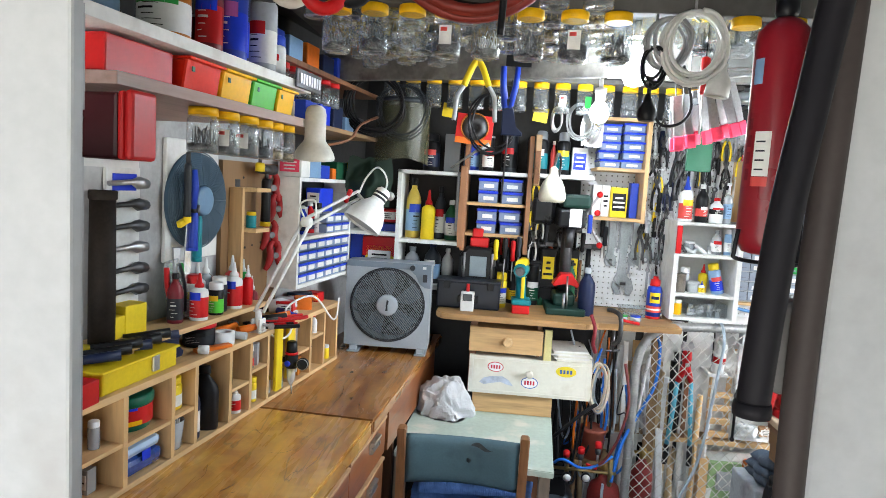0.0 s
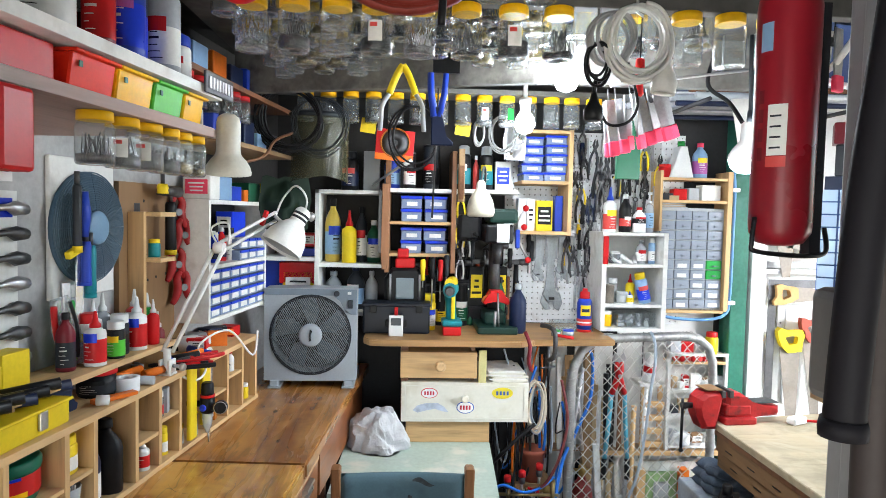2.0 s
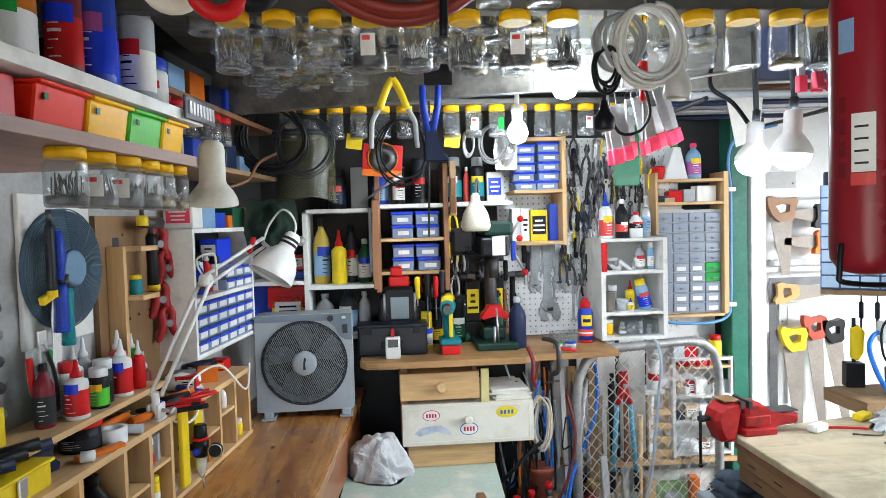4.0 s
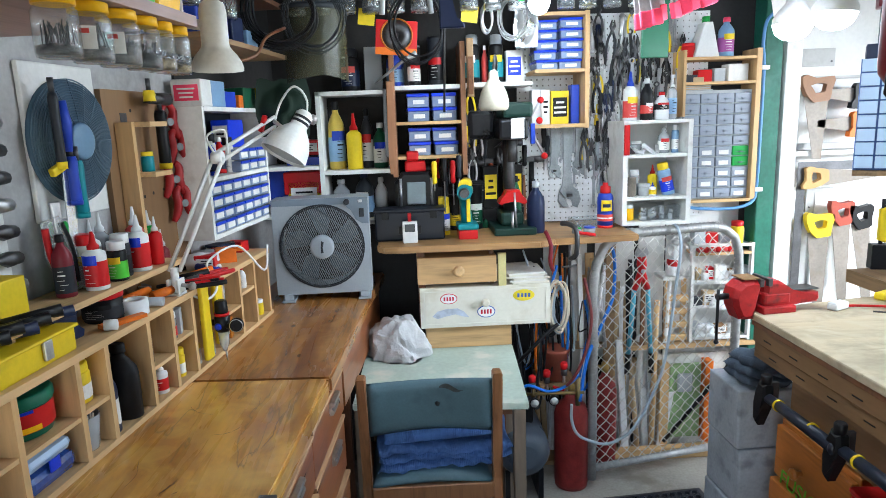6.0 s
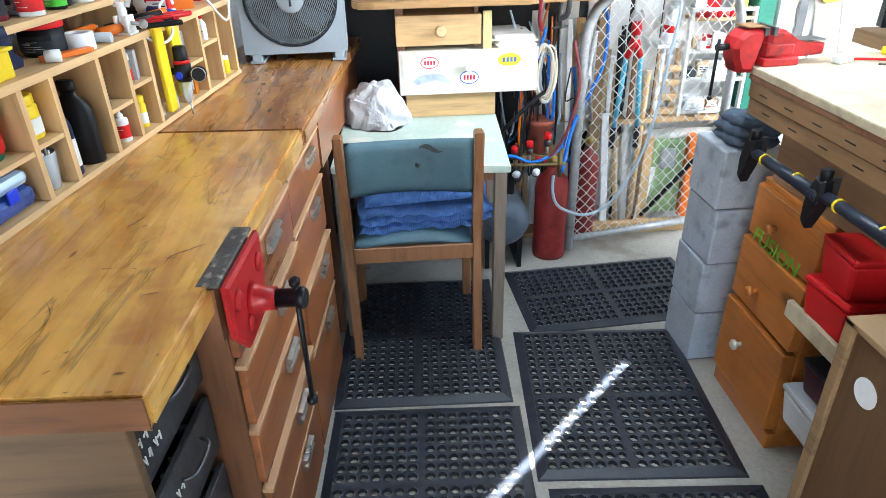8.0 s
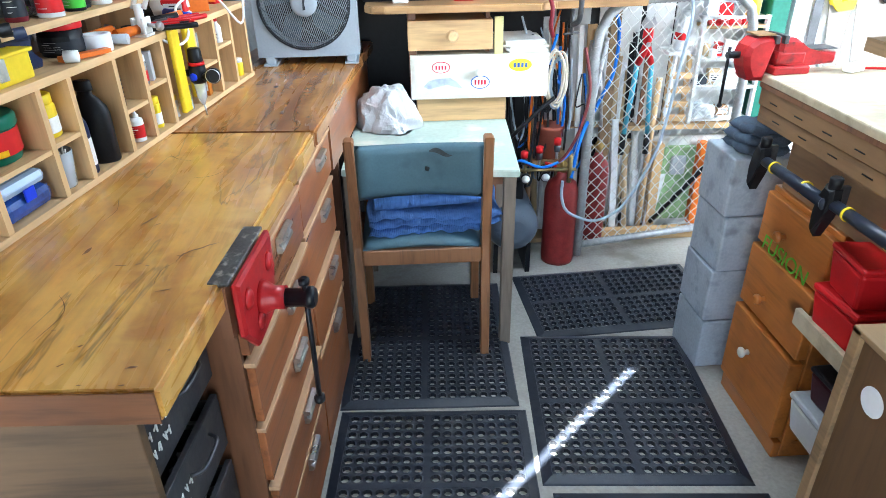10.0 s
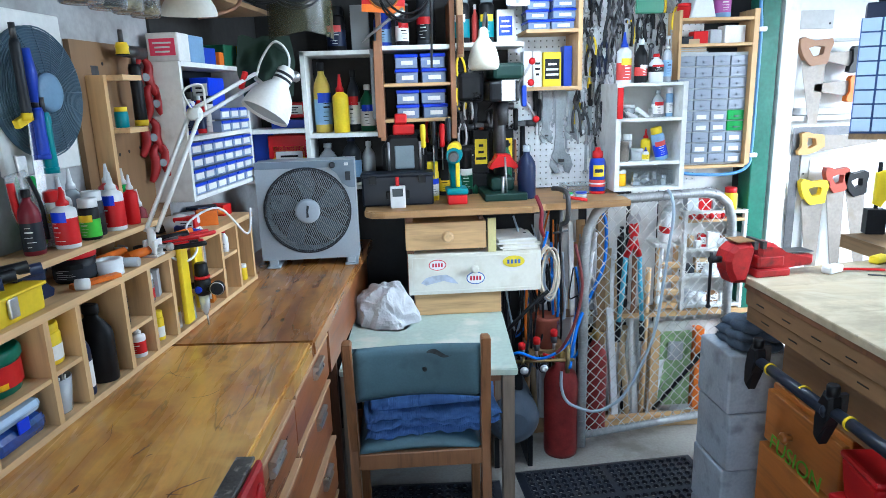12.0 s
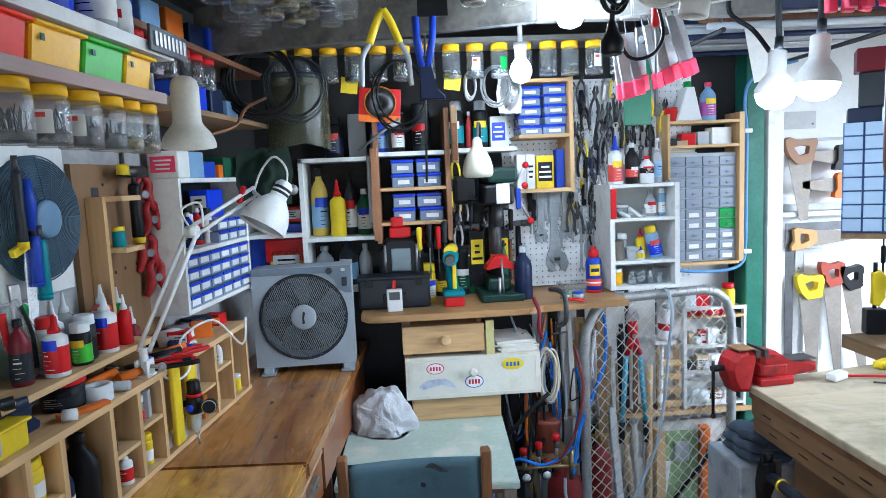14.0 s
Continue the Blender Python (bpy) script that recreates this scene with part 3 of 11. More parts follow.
for i in range(4):
    z = 0.73 - i * 0.155
    tray = thing("steel_tray", pose(-0.338, 1.447, z, 0, 0, -4) @ Matrix.Diagonal((1, 0.74, 1, 1)), "black steel parts tray with white pen scribble", "tray", "steel trays under the bench")
    bm = B()
    box(bm, -0.34, 0.0, -0.17, 0.15, 0.0, 0.008)
    box(bm, -0.012, 0.0, -0.17, 0.15, 0.0, 0.115, bevel=0.002)
    box(bm, -0.34, 0.0, -0.17, -0.162, 0.0, 0.10)
    box(bm, -0.34, 0.0, 0.142, 0.15, 0.0, 0.10)
    part("tray_body", bm, LOOSE, tray)
    bm = B()
    tube(bm, smooth_line([(0.004, -0.06, 0.085), (0.022, -0.04, 0.085), (0.022, 0.04, 0.085), (0.004, 0.06, 0.085)], 4), 0.004, 6)
    part("pull", bm, DSTEEL, tray)
    bm = B()
    for k in range(9):
        y = -0.15 + (k % 5) * 0.022 + rnd.uniform(-0.004, 0.004)
        cbox(bm, (0.002, y, 0.075 - 0.032 * (k // 5)), (0.0016, 0.013, 0.003), rot=(rnd.choice((0, 70, -60, 20)), 0, 0))
        cbox(bm, (0.002, y + 0.006, 0.072 - 0.032 * (k // 5)), (0.0016, 0.003, 0.016))
    part("scribble", bm, CHALK, tray)
    bm = B()
    for k in range(26):
        cbox(bm, (-0.02 - rnd.random() * 0.28, rnd.uniform(-0.15, 0.13), 0.012 + rnd.random() * 0.05), (rnd.uniform(0.01, 0.05), rnd.uniform(0.006, 0.02), rnd.uniform(0.006, 0.02)), rot=(rnd.uniform(0, 90), rnd.uniform(0, 90), rnd.uniform(0, 180)))
    part("spare_parts", bm, STEEL, tray)

# two stacks of drawers under the bench
ALU = mat("aluminium pull", (0.50, 0.48, 0.45), 0.3, 0.92, var=0.12, scale=20, fine=160)
EDGEW = wood("pale drawer edge", (0.50, 0.30, 0.16), 1, 0.5, 0.6)
def drawer_stack(m, w, zs, outs):
    st = thing("drawer_unit", m, "red-brown wooden drawer unit with aluminium pulls under the bench", "drawers", "drawer units under the bench")
    bm = B()
    box(bm, -0.42, -0.012, 0, 0.012, 0.02, 0.882)
    box(bm, -0.42, -0.012, w - 0.012, w, 0.02, 0.882)
    box(bm, -0.42, -0.40, 0.012, w - 0.012, 0.02, 0.882)
    part("carcass", bm, DKWOOD, st)
    bm = B()
    box(bm, -0.42, -0.03, 0, w, 0.0, 0.02)
    part("plinth", bm, DKWOOD, st)
    for (z0, z1), o in zip(zs, outs):
        bm = B()
        box(bm, o - 0.016, o, 0.006, w - 0.006, z0 + 0.004, z1 - 0.012, bevel=0.002)
        box(bm, -0.36, o - 0.016, 0.02, 0.03, z0 + 0.012, z1 - 0.03)
        box(bm, -0.36, o - 0.016, w - 0.03, w - 0.02, z0 + 0.012, z1 - 0.03)
        box(bm, -0.36, o - 0.016, 0.03, w - 0.03, z0 + 0.012, z0 + 0.02)
        dr = part("drawer", bm, DRAWERW, st)
        bm = B()
        box(bm, o - 0.018, o + 0.004, 0.004, w - 0.004, z1 - 0.012, z1 - 0.002, bevel=0.001)
        part("top_edge", bm, EDGEW, dr)
        bm = B()
        yc, zc = w * 0.60, z1 - 0.045
        plate(bm, [(0, 0.020), (0.005, 0.024), (0.015, 0.022), (0.017, 0.016), (0.012, 0.011), (0.006, 0.010), (0.006, 0.003), (0.013, 0.001), (0.015, -0.006), (0.010, -0.013), (0, -0.014)], 0.085, pose(o, yc - 0.042, zc), bevel=0.0008)
        part("pull", bm, ALU, dr)
drawer_stack(pose(-0.271, 1.575, 0, 0, 0, -4), 0.465, [(0.745, 0.88), (0.595, 0.735), (0.445, 0.585), (0.295, 0.435), (0.06, 0.285)], [0.003, 0.006, 0.002, 0.007, 0.0])
drawer_stack(pose(-0.244, 2.05, 0, 0, 0, -4), 0.41, [(0.745, 0.88), (0.565, 0.735), (0.385, 0.555), (0.06, 0.375)], [0.004, 0.002, 0.007, 0.003])

# bench vise
vise = thing("bench_vise", pose(-0.272, 1.60, 0.930, 0, 0, -4) @ Matrix.Diagonal((0.74, 0.90, 0.94, 1)), "red cast-iron woodworking vise with black screw handle on the bench", "vise")
bm = B()
plate(bm, [(-0.095, 0.0), (0.115, 0.0), (0.115, -0.075), (0.075, -0.155), (-0.035, -0.16), (-0.095, -0.10)], 0.020, pose(0.045, 0, 0, 0, 0, 90), bevel=0.006)
for y, z in ((-0.06, -0.045), (0.075, -0.045), (-0.015, -0.115), (0.05, -0.115)):
    lathe(bm, [(0.020, 0), (0.015, 0.007), (0.006, 0.010)], 14, pose(0.045, y, z, 0, 90, 0))
part("front_jaw", bm, REDE, vise, "chipped red enamel jaw plate")
bm = B()
box(bm, -0.016, 0.028, -0.10, 0.115, 0.001, 0.008, bevel=0.002)
part("jaw_liner", bm, mat("scuffed painted steel", (0.09, 0.085, 0.08), 0.5, 0.3, var=0.3, scale=30, fine=160, bump=0.06, stain=(0.42, 0.38, 0.34)), vise, "scuffed dark jaw liner with flaking paint")
bm = B()
box(bm, -0.005, 0.018, -0.10, 0.11, -0.10, -0.001)
part("rear_jaw", bm, DKWOOD, vise)
bm = B()
lathe(bm, [(0.034, 0), (0.030, 0.012), (0.022, 0.03), (0.022, 0.055)], 18, pose(0.045, 0.01, -0.085, 0, 90, 0))
part("screw_boss", bm, REDE, vise)
bm = B()
lathe(bm, [(0.0175, 0), (0.0175, 0.045), (0.021, 0.048), (0.021, 0.062), (0.016, 0.068)], 16, pose(0.100, 0.01, -0.085, 0, 90, 0))
part("screw", bm, BLACKM, vise)
bm = B()
cyl(bm, (0.145, 0.01, -0.045), (0.145, 0.012, -0.315), 0.0065)
lathe(bm, [(0.006, 0), (0.014, 0.006), (0.014, 0.014), (0.006, 0.02)], 12, pose(0.145, 0.012, -0.33))
lathe(bm, [(0.006, 0), (0.013, 0.004), (0.013, 0.012), (0.006, 0.016)], 12, pose(0.145, 0.01, -0.06))
part("handle", bm, BLACKM, vise)

# ---- pigeonhole rack along the bench ----
rack = thing("pigeonhole_rack", L(0, 0, 0.935), "raw pine pigeonhole rack standing along the back of the bench", "rack")
HZ = 0.232
uprights = [-0.32, -0.17, -0.02, 0.143, 0.236, 0.396, 0.505, 0.61, 0.79, 0.92, 1.04, 1.16]
bm = B()
box(bm, -0.15, 0.012, -0.62, 1.18, HZ - 0.016, HZ, bevel=0.001)
part("top_board", bm, PINE, rack)
bm = B()
box(bm, -0.15, 0.010, -0.62, 1.18, 0.001, 0.014)
part("base_board", bm, PINE, rack)
bm = B()
box(bm, -0.15, -0.142, -0.62, 1.18, 0.014, HZ - 0.016)
part("back_board", bm, PINE, rack)
for y in uprights:
    bm = B()
    box(bm, -0.142, 0.010, y - 0.007, y + 0.007, 0.0145, HZ - 0.0165)
    part("upright", bm, PINEZ, rack)
for i, z in ((0, 0.11), (1, 0.105), (2, 0.10), (3, 0.105), (5, 0.095), (6, 0.12), (8, 0.10), (9, 0.13)):
    bm = B()
    box(bm, -0.142, 0.008, uprights[i] + 0.0075, uprights[i + 1] - 0.0075, z, z + 0.009)
    part("shelf", bm, PINE, rack)
bm = B()
box(bm, -0.142, 0.008, -0.62 + 0.002, uprights[0] - 0.0075, 0.10, 0.11)
part("shelf", bm, PINE, rack)

# narrow glue shelf
gsh = thing("wall_shelf", L(-0.15, 0, 1.232), "narrow raw pine shelf for glue bottles on the wall", "shelf")
bm = B()
box(bm, 0.002, 0.125, 0.03, 0.66, 0, 0.014, bevel=0.001)
part("board", bm, PINE, gsh)
bm = B()
box(bm, 0.002, 0.11, 0.62, 0.635, -0.066, 0.0)
part("bracket", bm, PINEZ, gsh)
bm = B()
box(bm, 0.002, 0.11, 0.05, 0.065, -0.066, 0.0)
part("bracket", bm, PINEZ, gsh)

# ---- box fan ----
FGRILL = mat("dark teal fan blades", (0.060, 0.095, 0.125), 0.25, var=0.1, scale=8, fine=90)
WIREM = mat("grey fan grille wire", (0.20, 0.235, 0.26), 0.4, var=0.08, scale=30)
fan = thing("box_fan", pose(-0.322, 3.06, 0.935, 0, 0, 2), "grey plastic box fan with round grille standing on the bench", "fan")
def ring_face(bm, cx, cz, w, h, r, y, seg=48):
    """A square front with a round opening."""
    inner, outer = [], []
    for i in range(seg):
        a = 2 * math.pi * i / seg
        c, s = math.cos(a), math.sin(a)
        inner.append(bm.verts.new((cx + r * c, y, cz + r * s)))
        k = min(w / abs(c) if abs(c) > 1e-6 else 9, h / abs(s) if abs(s) > 1e-6 else 9)
        outer.append(bm.verts.new((cx + k * c, y, cz + k * s)))
    for i in range(seg):
        j = (i + 1) % seg
        bm.faces.new((inner[i], inner[j], outer[j], outer[i]))
    return inner, outer
bm = B()
i1, o1 = ring_face(bm, 0, 0.205, 0.175, 0.178, 0.152, -0.055)
i2, o2 = ring_face(bm, 0, 0.205, 0.175, 0.178, 0.152, 0.055)
for a, c in ((i1, i2), (o1, o2)):
    for k in range(48):
        j = (k + 1) % 48
        bm.faces.new((a[k], a[j], c[j], c[k]))
bmesh.ops.bevel(bm, geom=[e for e in bm.edges if e.is_manifold and e.calc_face_angle(0) > 1.2], offset=0.006, segments=2, affect="EDGES")
part("housing", bm, GREYP, fan)
bm = B()
for r, y in ((0.153, -0.057), (0.147, -0.060)):
    tube(bm, [(r * math.cos(2 * math.pi * k / 48), y, 0.205 + r * math.sin(2 * math.pi * k / 48)) for k in range(48)], 0.003, 6, True)
part("grille_ring", bm, DGREYP, fan)
bm = B()
for k in range(-23, 24):
    off = k * 0.0063
    half = math.sqrt(0.149 ** 2 - off ** 2)
    box(bm, off - 0.0012, off + 0.0012, -0.004, 0.004, -half, half, pose(0, -0.058, 0.205, 0, 27, 0))
part("slats", bm, WIREM, fan, "close grey slats of the grille")
for k in range(-4, 5):
    off = k * 0.034
    half = math.sqrt(0.149 ** 2 - off ** 2)
    bm = B()
    tube(bm, [pose(0, -0.0635, 0.205, 0, 130, 0) @ Vector((off, 0, z)) for z in (-half, half)], 0.0014, 5)
    part("cross_wire", bm, mat("pale fan wire", (0.10, 0.125, 0.145), 0.4, var=0.08, scale=30), fan)
bm = B()
plate(bm, [(-0.174, 0.381), (-0.174, 0.358), (0.085, 0.358), (0.112, 0.335), (0.128, 0.300), (0.150, 0.285), (0.174, 0.283), (0.174, 0.381)], 0.003, pose(0, -0.0585, 0), bevel=0.001)
part("control_panel", bm, mat("blue grey fan trim", (0.15, 0.19, 0.235), 0.45, var=0.06, scale=8), fan, "darker blue-grey control panel along the top")
bm = B()
lathe(bm, [(0.044, 0), (0.044, 0.014), (0.040, 0.018), (0.034, 0.020), (0.01, 0.021)], 28, pose(0, -0.055, 0.205, 90, 0, 0))
part("hub_cap", bm, GREYP, fan)
bm = B()
plate(bm, [(-0.004, -0.022), (0.005, -0.02), (0.003, 0.0), (0.008, 0.018), (0.0, 0.024), (-0.003, 0.004)], 0.003, pose(0, -0.0785, 0.205))
part("emblem", bm, DGREYP, fan)
for k in range(5):
    a = 2 * math.pi * k / 5 + 0.3
    pts = [(0.035, -0.25), (0.09, -0.32), (0.142, -0.05), (0.14, 0.42), (0.08, 0.40), (0.035, 0.3)]
    bm = B()
    plate(bm, [(r * math.cos(a + t), r * math.sin(a + t)) for r, t in pts], 0.004, pose(0, -0.005, 0.205, 0, 0, 0) @ pose(0, 0, 0, 0, 0, 4))
    part("blade", bm, FGRILL, fan)
bm = B()
lathe(bm, [(0.150, 0), (0.150, 0.004)], 40, pose(0, 0.052, 0.205, 90, 0, 0))
part("rear_guard", bm, BLACKP, fan)
bm = B()
lathe(bm, [(0.011, 0), (0.011, 0.014), (0.008, 0.016)], 16, pose(0.098, -0.0585, 0.366, 90, 0, 0))
part("timer_knob", bm, DGREYP, fan)
bm = B()
cbox(bm, (0.150, -0.061, 0.325), (0.018, 0.008, 0.032), bevel=0.002)
part("speed_switch", bm, DGREYP, fan)
bm = B()
cbox(bm, (0.146, -0.061, 0.367), (0.014, 0.006, 0.010), bevel=0.001)
part("power_button", bm, mat("pale button", (0.6, 0.62, 0.62), 0.4, var=0.05), fan)
for x in (-0.135, 0.145):
    bm = B()
    box(bm, x - 0.016, x + 0.016, -0.06, 0.06, 0.0, 0.03, bevel=0.003)
    box(bm, x - 0.024, x + 0.024, -0.07, 0.07, 0.0, 0.008, bevel=0.002)
    part("foot", bm, GREYP, fan)

# ---- desk with drawers on it ----
desk = thing("desk", pose(0, 0, 0), "small desk with a worn pale green laminate top", "desk")
part("desktop", slab([(-0.208, 2.645), (0.365, 2.585), (0.398, 3.15), (-0.19, 3.20)], 0.652, 0.675, 0.003), DESKTOP, desk)
for x, y in ((0.335, 2.605), (-0.185, 2.665), (0.37, 3.12), (-0.165, 3.17)):
    bm = B()
    box(bm, x - 0.02, x + 0.02, y - 0.016, y + 0.016, 0, 0.652, bevel=0.003)
    part("leg", bm, wood("greyed desk timber", (0.20, 0.155, 0.115), 2, 0.5, 0.5, stain=(0.09, 0.075, 0.06)), desk, "scuffed grey-brown desk leg")
bm = B()
box(bm, -0.19, 0.355, 2.72, 2.735, 0.575, 0.652)
part("apron", bm, DKWOOD, desk)
bm = B()
box(bm, -0.17, 0.36, 3.10, 3.115, 0.3, 0.652)
part("modesty_panel", bm, DKWOOD, desk)

du = thing("drawer_chest", pose(0, 0, 0), "cream and pine home-made drawer chest standing on the desk", "drawers")
bm = B()
box(bm, 0.05, 0.395, 3.14, 3.50, 0.676, 0.77, bevel=0.003)
part("base_box", bm, PINEX, du, "pale pine box under the drawers")
bm = B()
box(bm, 0.027, 0.055, 3.125, 3.50, 0.771, 1.088)
part("side_board", bm, DKWOOD, du)
bm = B()
box(bm, 0.31, 0.325, 3.125, 3.50, 0.94, 1.088)
part("divider", bm, DKWOOD, du)
bm = B()
box(bm, 0.03, 0.547, 3.105, 3.50, 0.772, 0.934, bevel=0.002)
d1 = part("drawer", bm, CREAM, du, "cream painted drawer front with oval stickers")
bm = B()
for a in ((0.045, 0.532, 0.784, 0.788), (0.045, 0.532, 0.918, 0.922), (0.045, 0.049, 0.788, 0.918), (0.528, 0.532, 0.788, 0.918)):
    box(bm, a[0], a[1], 3.1025, 3.105, a[2], a[3])
part("bead", bm, CREAM, d1)
bm = B()
lathe(bm, [(0.009, 0), (0.008, 0.008), (0.016, 0.016), (0.016, 0.022), (0.010, 0.027)], 18, pose(0.287, 3.105, 0.872, 90, 0, 0))
part("knob", bm, CREAM, d1)
bm = B()
box(bm, 0.024, 0.334, 3.10, 3.42, 0.952, 1.058, bevel=0.003)
d2 = part("drawer", bm, PINEX, du, "raw pine drawer front")
bm = B()
lathe(bm, [(0.010, 0), (0.009, 0.010), (0.022, 0.02), (0.022, 0.028), (0.014, 0.034)], 20, pose(0.185, 3.10, 1.005, 90, 0, 0))
part("knob", bm, PINE, d2, "turned wooden knob")
def oval(bm, x, y, z, rx, rz, t=0.0012, seg=28):
    plate(bm, [(rx * math.cos(2 * math.pi * k / seg), rz * math.sin(2 * math.pi * k / seg)) for k in range(seg)], t, pose(x, y - t, z))
STK_R, STK_W, STK_B, STK_Y = (mat("red sticker", (0.55, 0.03, 0.06), 0.4, var=0.05), mat("white sticker", (0.78, 0.78, 0.78), 0.4, var=0.04), mat("blue sticker", (0.05, 0.12, 0.40), 0.4, var=0.05), mat("yellow sticker", (0.72, 0.58, 0.03), 0.4, var=0.06))
PALEBLUE = mat("pale blue sticker", (0.45, 0.50, 0.60), 0.45, var=0.15, scale=40)
for x, z, rx, rz, ms in ((0.143, 0.890, 0.034, 0.0215, (STK_R, STK_W, STK_R)), (0.290, 0.832, 0.036, 0.025, (STK_B, STK_W, STK_R)), (0.440, 0.892, 0.043, 0.023, (STK_Y, STK_Y, STK_B))):
    bm = B(); oval(bm, x, 3.1048, z, rx, rz)
    s = part("sticker", bm, ms[0], d1)
    bm = B(); oval(bm, x, 3.1035, z, rx * 0.9, rz * 0.86)
    part("sticker_field", bm, ms[1], s)
    bm = B()
    for k in range(4):
        cbox(bm, (x - rx * 0.5 + k * rx * 0.33, 3.102, z), (rx * 0.2, 0.001, rz * 0.7))
    part("bars", bm, ms[2], s)
bm = B()
plate(bm, [(-0.07, -0.012), (-0.05, 0.008), (-0.02, 0.016), (0.03, 0.018), (0.055, 0.004), (0.075, -0.02), (0.05, -0.016), (0.02, -0.006), (-0.02, -0.014), (-0.05, -0.022)], 0.0012, pose(0.147, 3.1035, 0.832))
part("sticker", bm, PALEBLUE, d1, "pale blue blot-shaped sticker")

# rear board on top
rb = thing("bench_board", pose(0, 0, 0), "pine board bench shelf along the back wall", "shelf")
bm = slab([(-0.125, 3.10), (-0.10, 3.062), (-0.05, 3.05), (0.50, 3.05), (0.56, 3.09), (0.90, 3.11), (0.90, 3.515), (-0.125, 3.515)], 1.089, 1.115, 0.004)
part("board", bm, wood("browned pine board", (0.40, 0.225, 0.09), 0, 0.5, 0.6, stain=(0.2, 0.1, 0.04)), rb)
bm = B()
box(bm, 0.86, 0.90, 3.40, 3.44, 0, 1.088)
part("leg", bm, OLDTIM, rb)

# ---- chair ----
chair = thing("chair", pose(0, 0, 0), "brown wooden chair with teal vinyl back pad, stained", "chair")
for x0, x1 in ((-0.178, -0.150), (0.240, 0.268)):
    xm = (x0 + x1) / 2
    bm = B()
    pts = [(2.515, 0.0), (2.53, 0.25), (2.545, 0.44), (2.525, 0.62), (2.495, 0.818)]
    prof = [(y + 0.0, z) for y, z in pts] + [(y + 0.045, z) for y, z in pts[::-1]]
    plate(bm, prof, 0.030, pose(xm - 0.015, 0, 0, 0, 0, 0) @ Matrix(((0, 1, 0, 0), (1, 0, 0, 0), (0, 0, 1, 0), (0, 0, 0, 1))), bevel=0.005)
    part("back_post", bm, CHAIRW, chair)
    bm = B()
    box(bm, xm - 0.016, xm + 0.016, 2.885, 2.92, 0, 0.40, bevel=0.004)
    part("front_leg", bm, CHAIRW, chair)
    bm = B()
    box(bm, xm - 0.012, xm + 0.012, 2.56, 2.886, 0.36, 0.405)
    part("side_rail", bm, CHAIRW, chair)
bm = B()
box(bm, -0.150, 0.240, 2.54, 2.562, 0.375, 0.43, bevel=0.003)
part("rear_rail", bm, CHAIRW, chair)
bm = B()
box(bm, -0.150, 0.240, 2.888, 2.91, 0.36, 0.405)
part("front_rail", bm, CHAIRW, chair)
def grid_sheet(bm, nx, ny, fn):
    vs = [[bm.verts.new(fn(i / nx, j / ny)) for i in range(nx + 1)] for j in range(ny + 1)]
    for j in range(ny):
        for i in range(nx):
            bm.faces.new((vs[j][i], vs[j][i + 1], vs[j + 1][i + 1], vs[j + 1][i])).smooth = True
    return vs
def pad(bm, nx, ny, fn, thick, nrm):
    """A sheet with a rounded thickness."""
    f = lambda u, v: Vector(fn(u, v))
    n = Vector(nrm)
    edge = lambda u, v: min(1, min(u, 1 - u, 0.5) * 12) ** 0.5 * min(1, min(v, 1 - v, 0.5) * 8) ** 0.5
    a = grid_sheet(bm, nx, ny, lambda u, v: f(u, v) + n * thick * (0.5 * edge(u, v)))
    c = grid_sheet(bm, nx, ny, lambda u, v: f(u, v) - n * thick * (0.5 * edge(u, v)))
    bmesh.ops.remove_doubles(bm, verts=bm.verts[:], dist=0.0004)
bm = B()
pad(bm, 24, 12, lambda u, v: (-0.148 + 0.386 * u, 2.53 + 0.035 * math.sin(math.pi * u) - 0.02 * v, 0.615 + 0.185 * v - 0.008 * math.sin(math.pi * u) * v), 0.026, (0, -1, 0.1))
back_pad = part("backrest", bm, TEAL, chair)
bm = B()
pad(bm, 20, 20, lambda u, v: (-0.155 + 0.40 * u, 2.545 + 0.37 * v, 0.428 + 0.018 * math.sin(math.pi * u)), 0.05, (0, 0, 1))
part("seat", bm, TEAL, chair)
STAIN = mat("black grease smear", (0.03, 0.04, 0.045), 0.5, var=0.3, scale=60)
bm = B()
grid_sheet(bm, 10, 1, lambda u, v: (0.075 + 0.085 * u, 2.5265 + 0.033 * math.sin(math.pi * (0.58 + 0.22 * u)) - 0.0345, 0.772 - 0.01 * u + (v - 0.5) * 0.018 * math.sin(math.pi * min(1, u * 1.1 + 0.1)) + 0.006 * math.sin(u * 7)))
part("smear", bm, STAIN, back_pad)
bm = B()
lathe(bm, [(0.0075, 0.0), (0.001, 0.0006)], 12, pose(0.068, 2.5395, 0.712, 84, 0, 0) @ Matrix.Diagonal((1.0, 1.2, 1.0, 1)))
part("smear", bm, STAIN, back_pad)

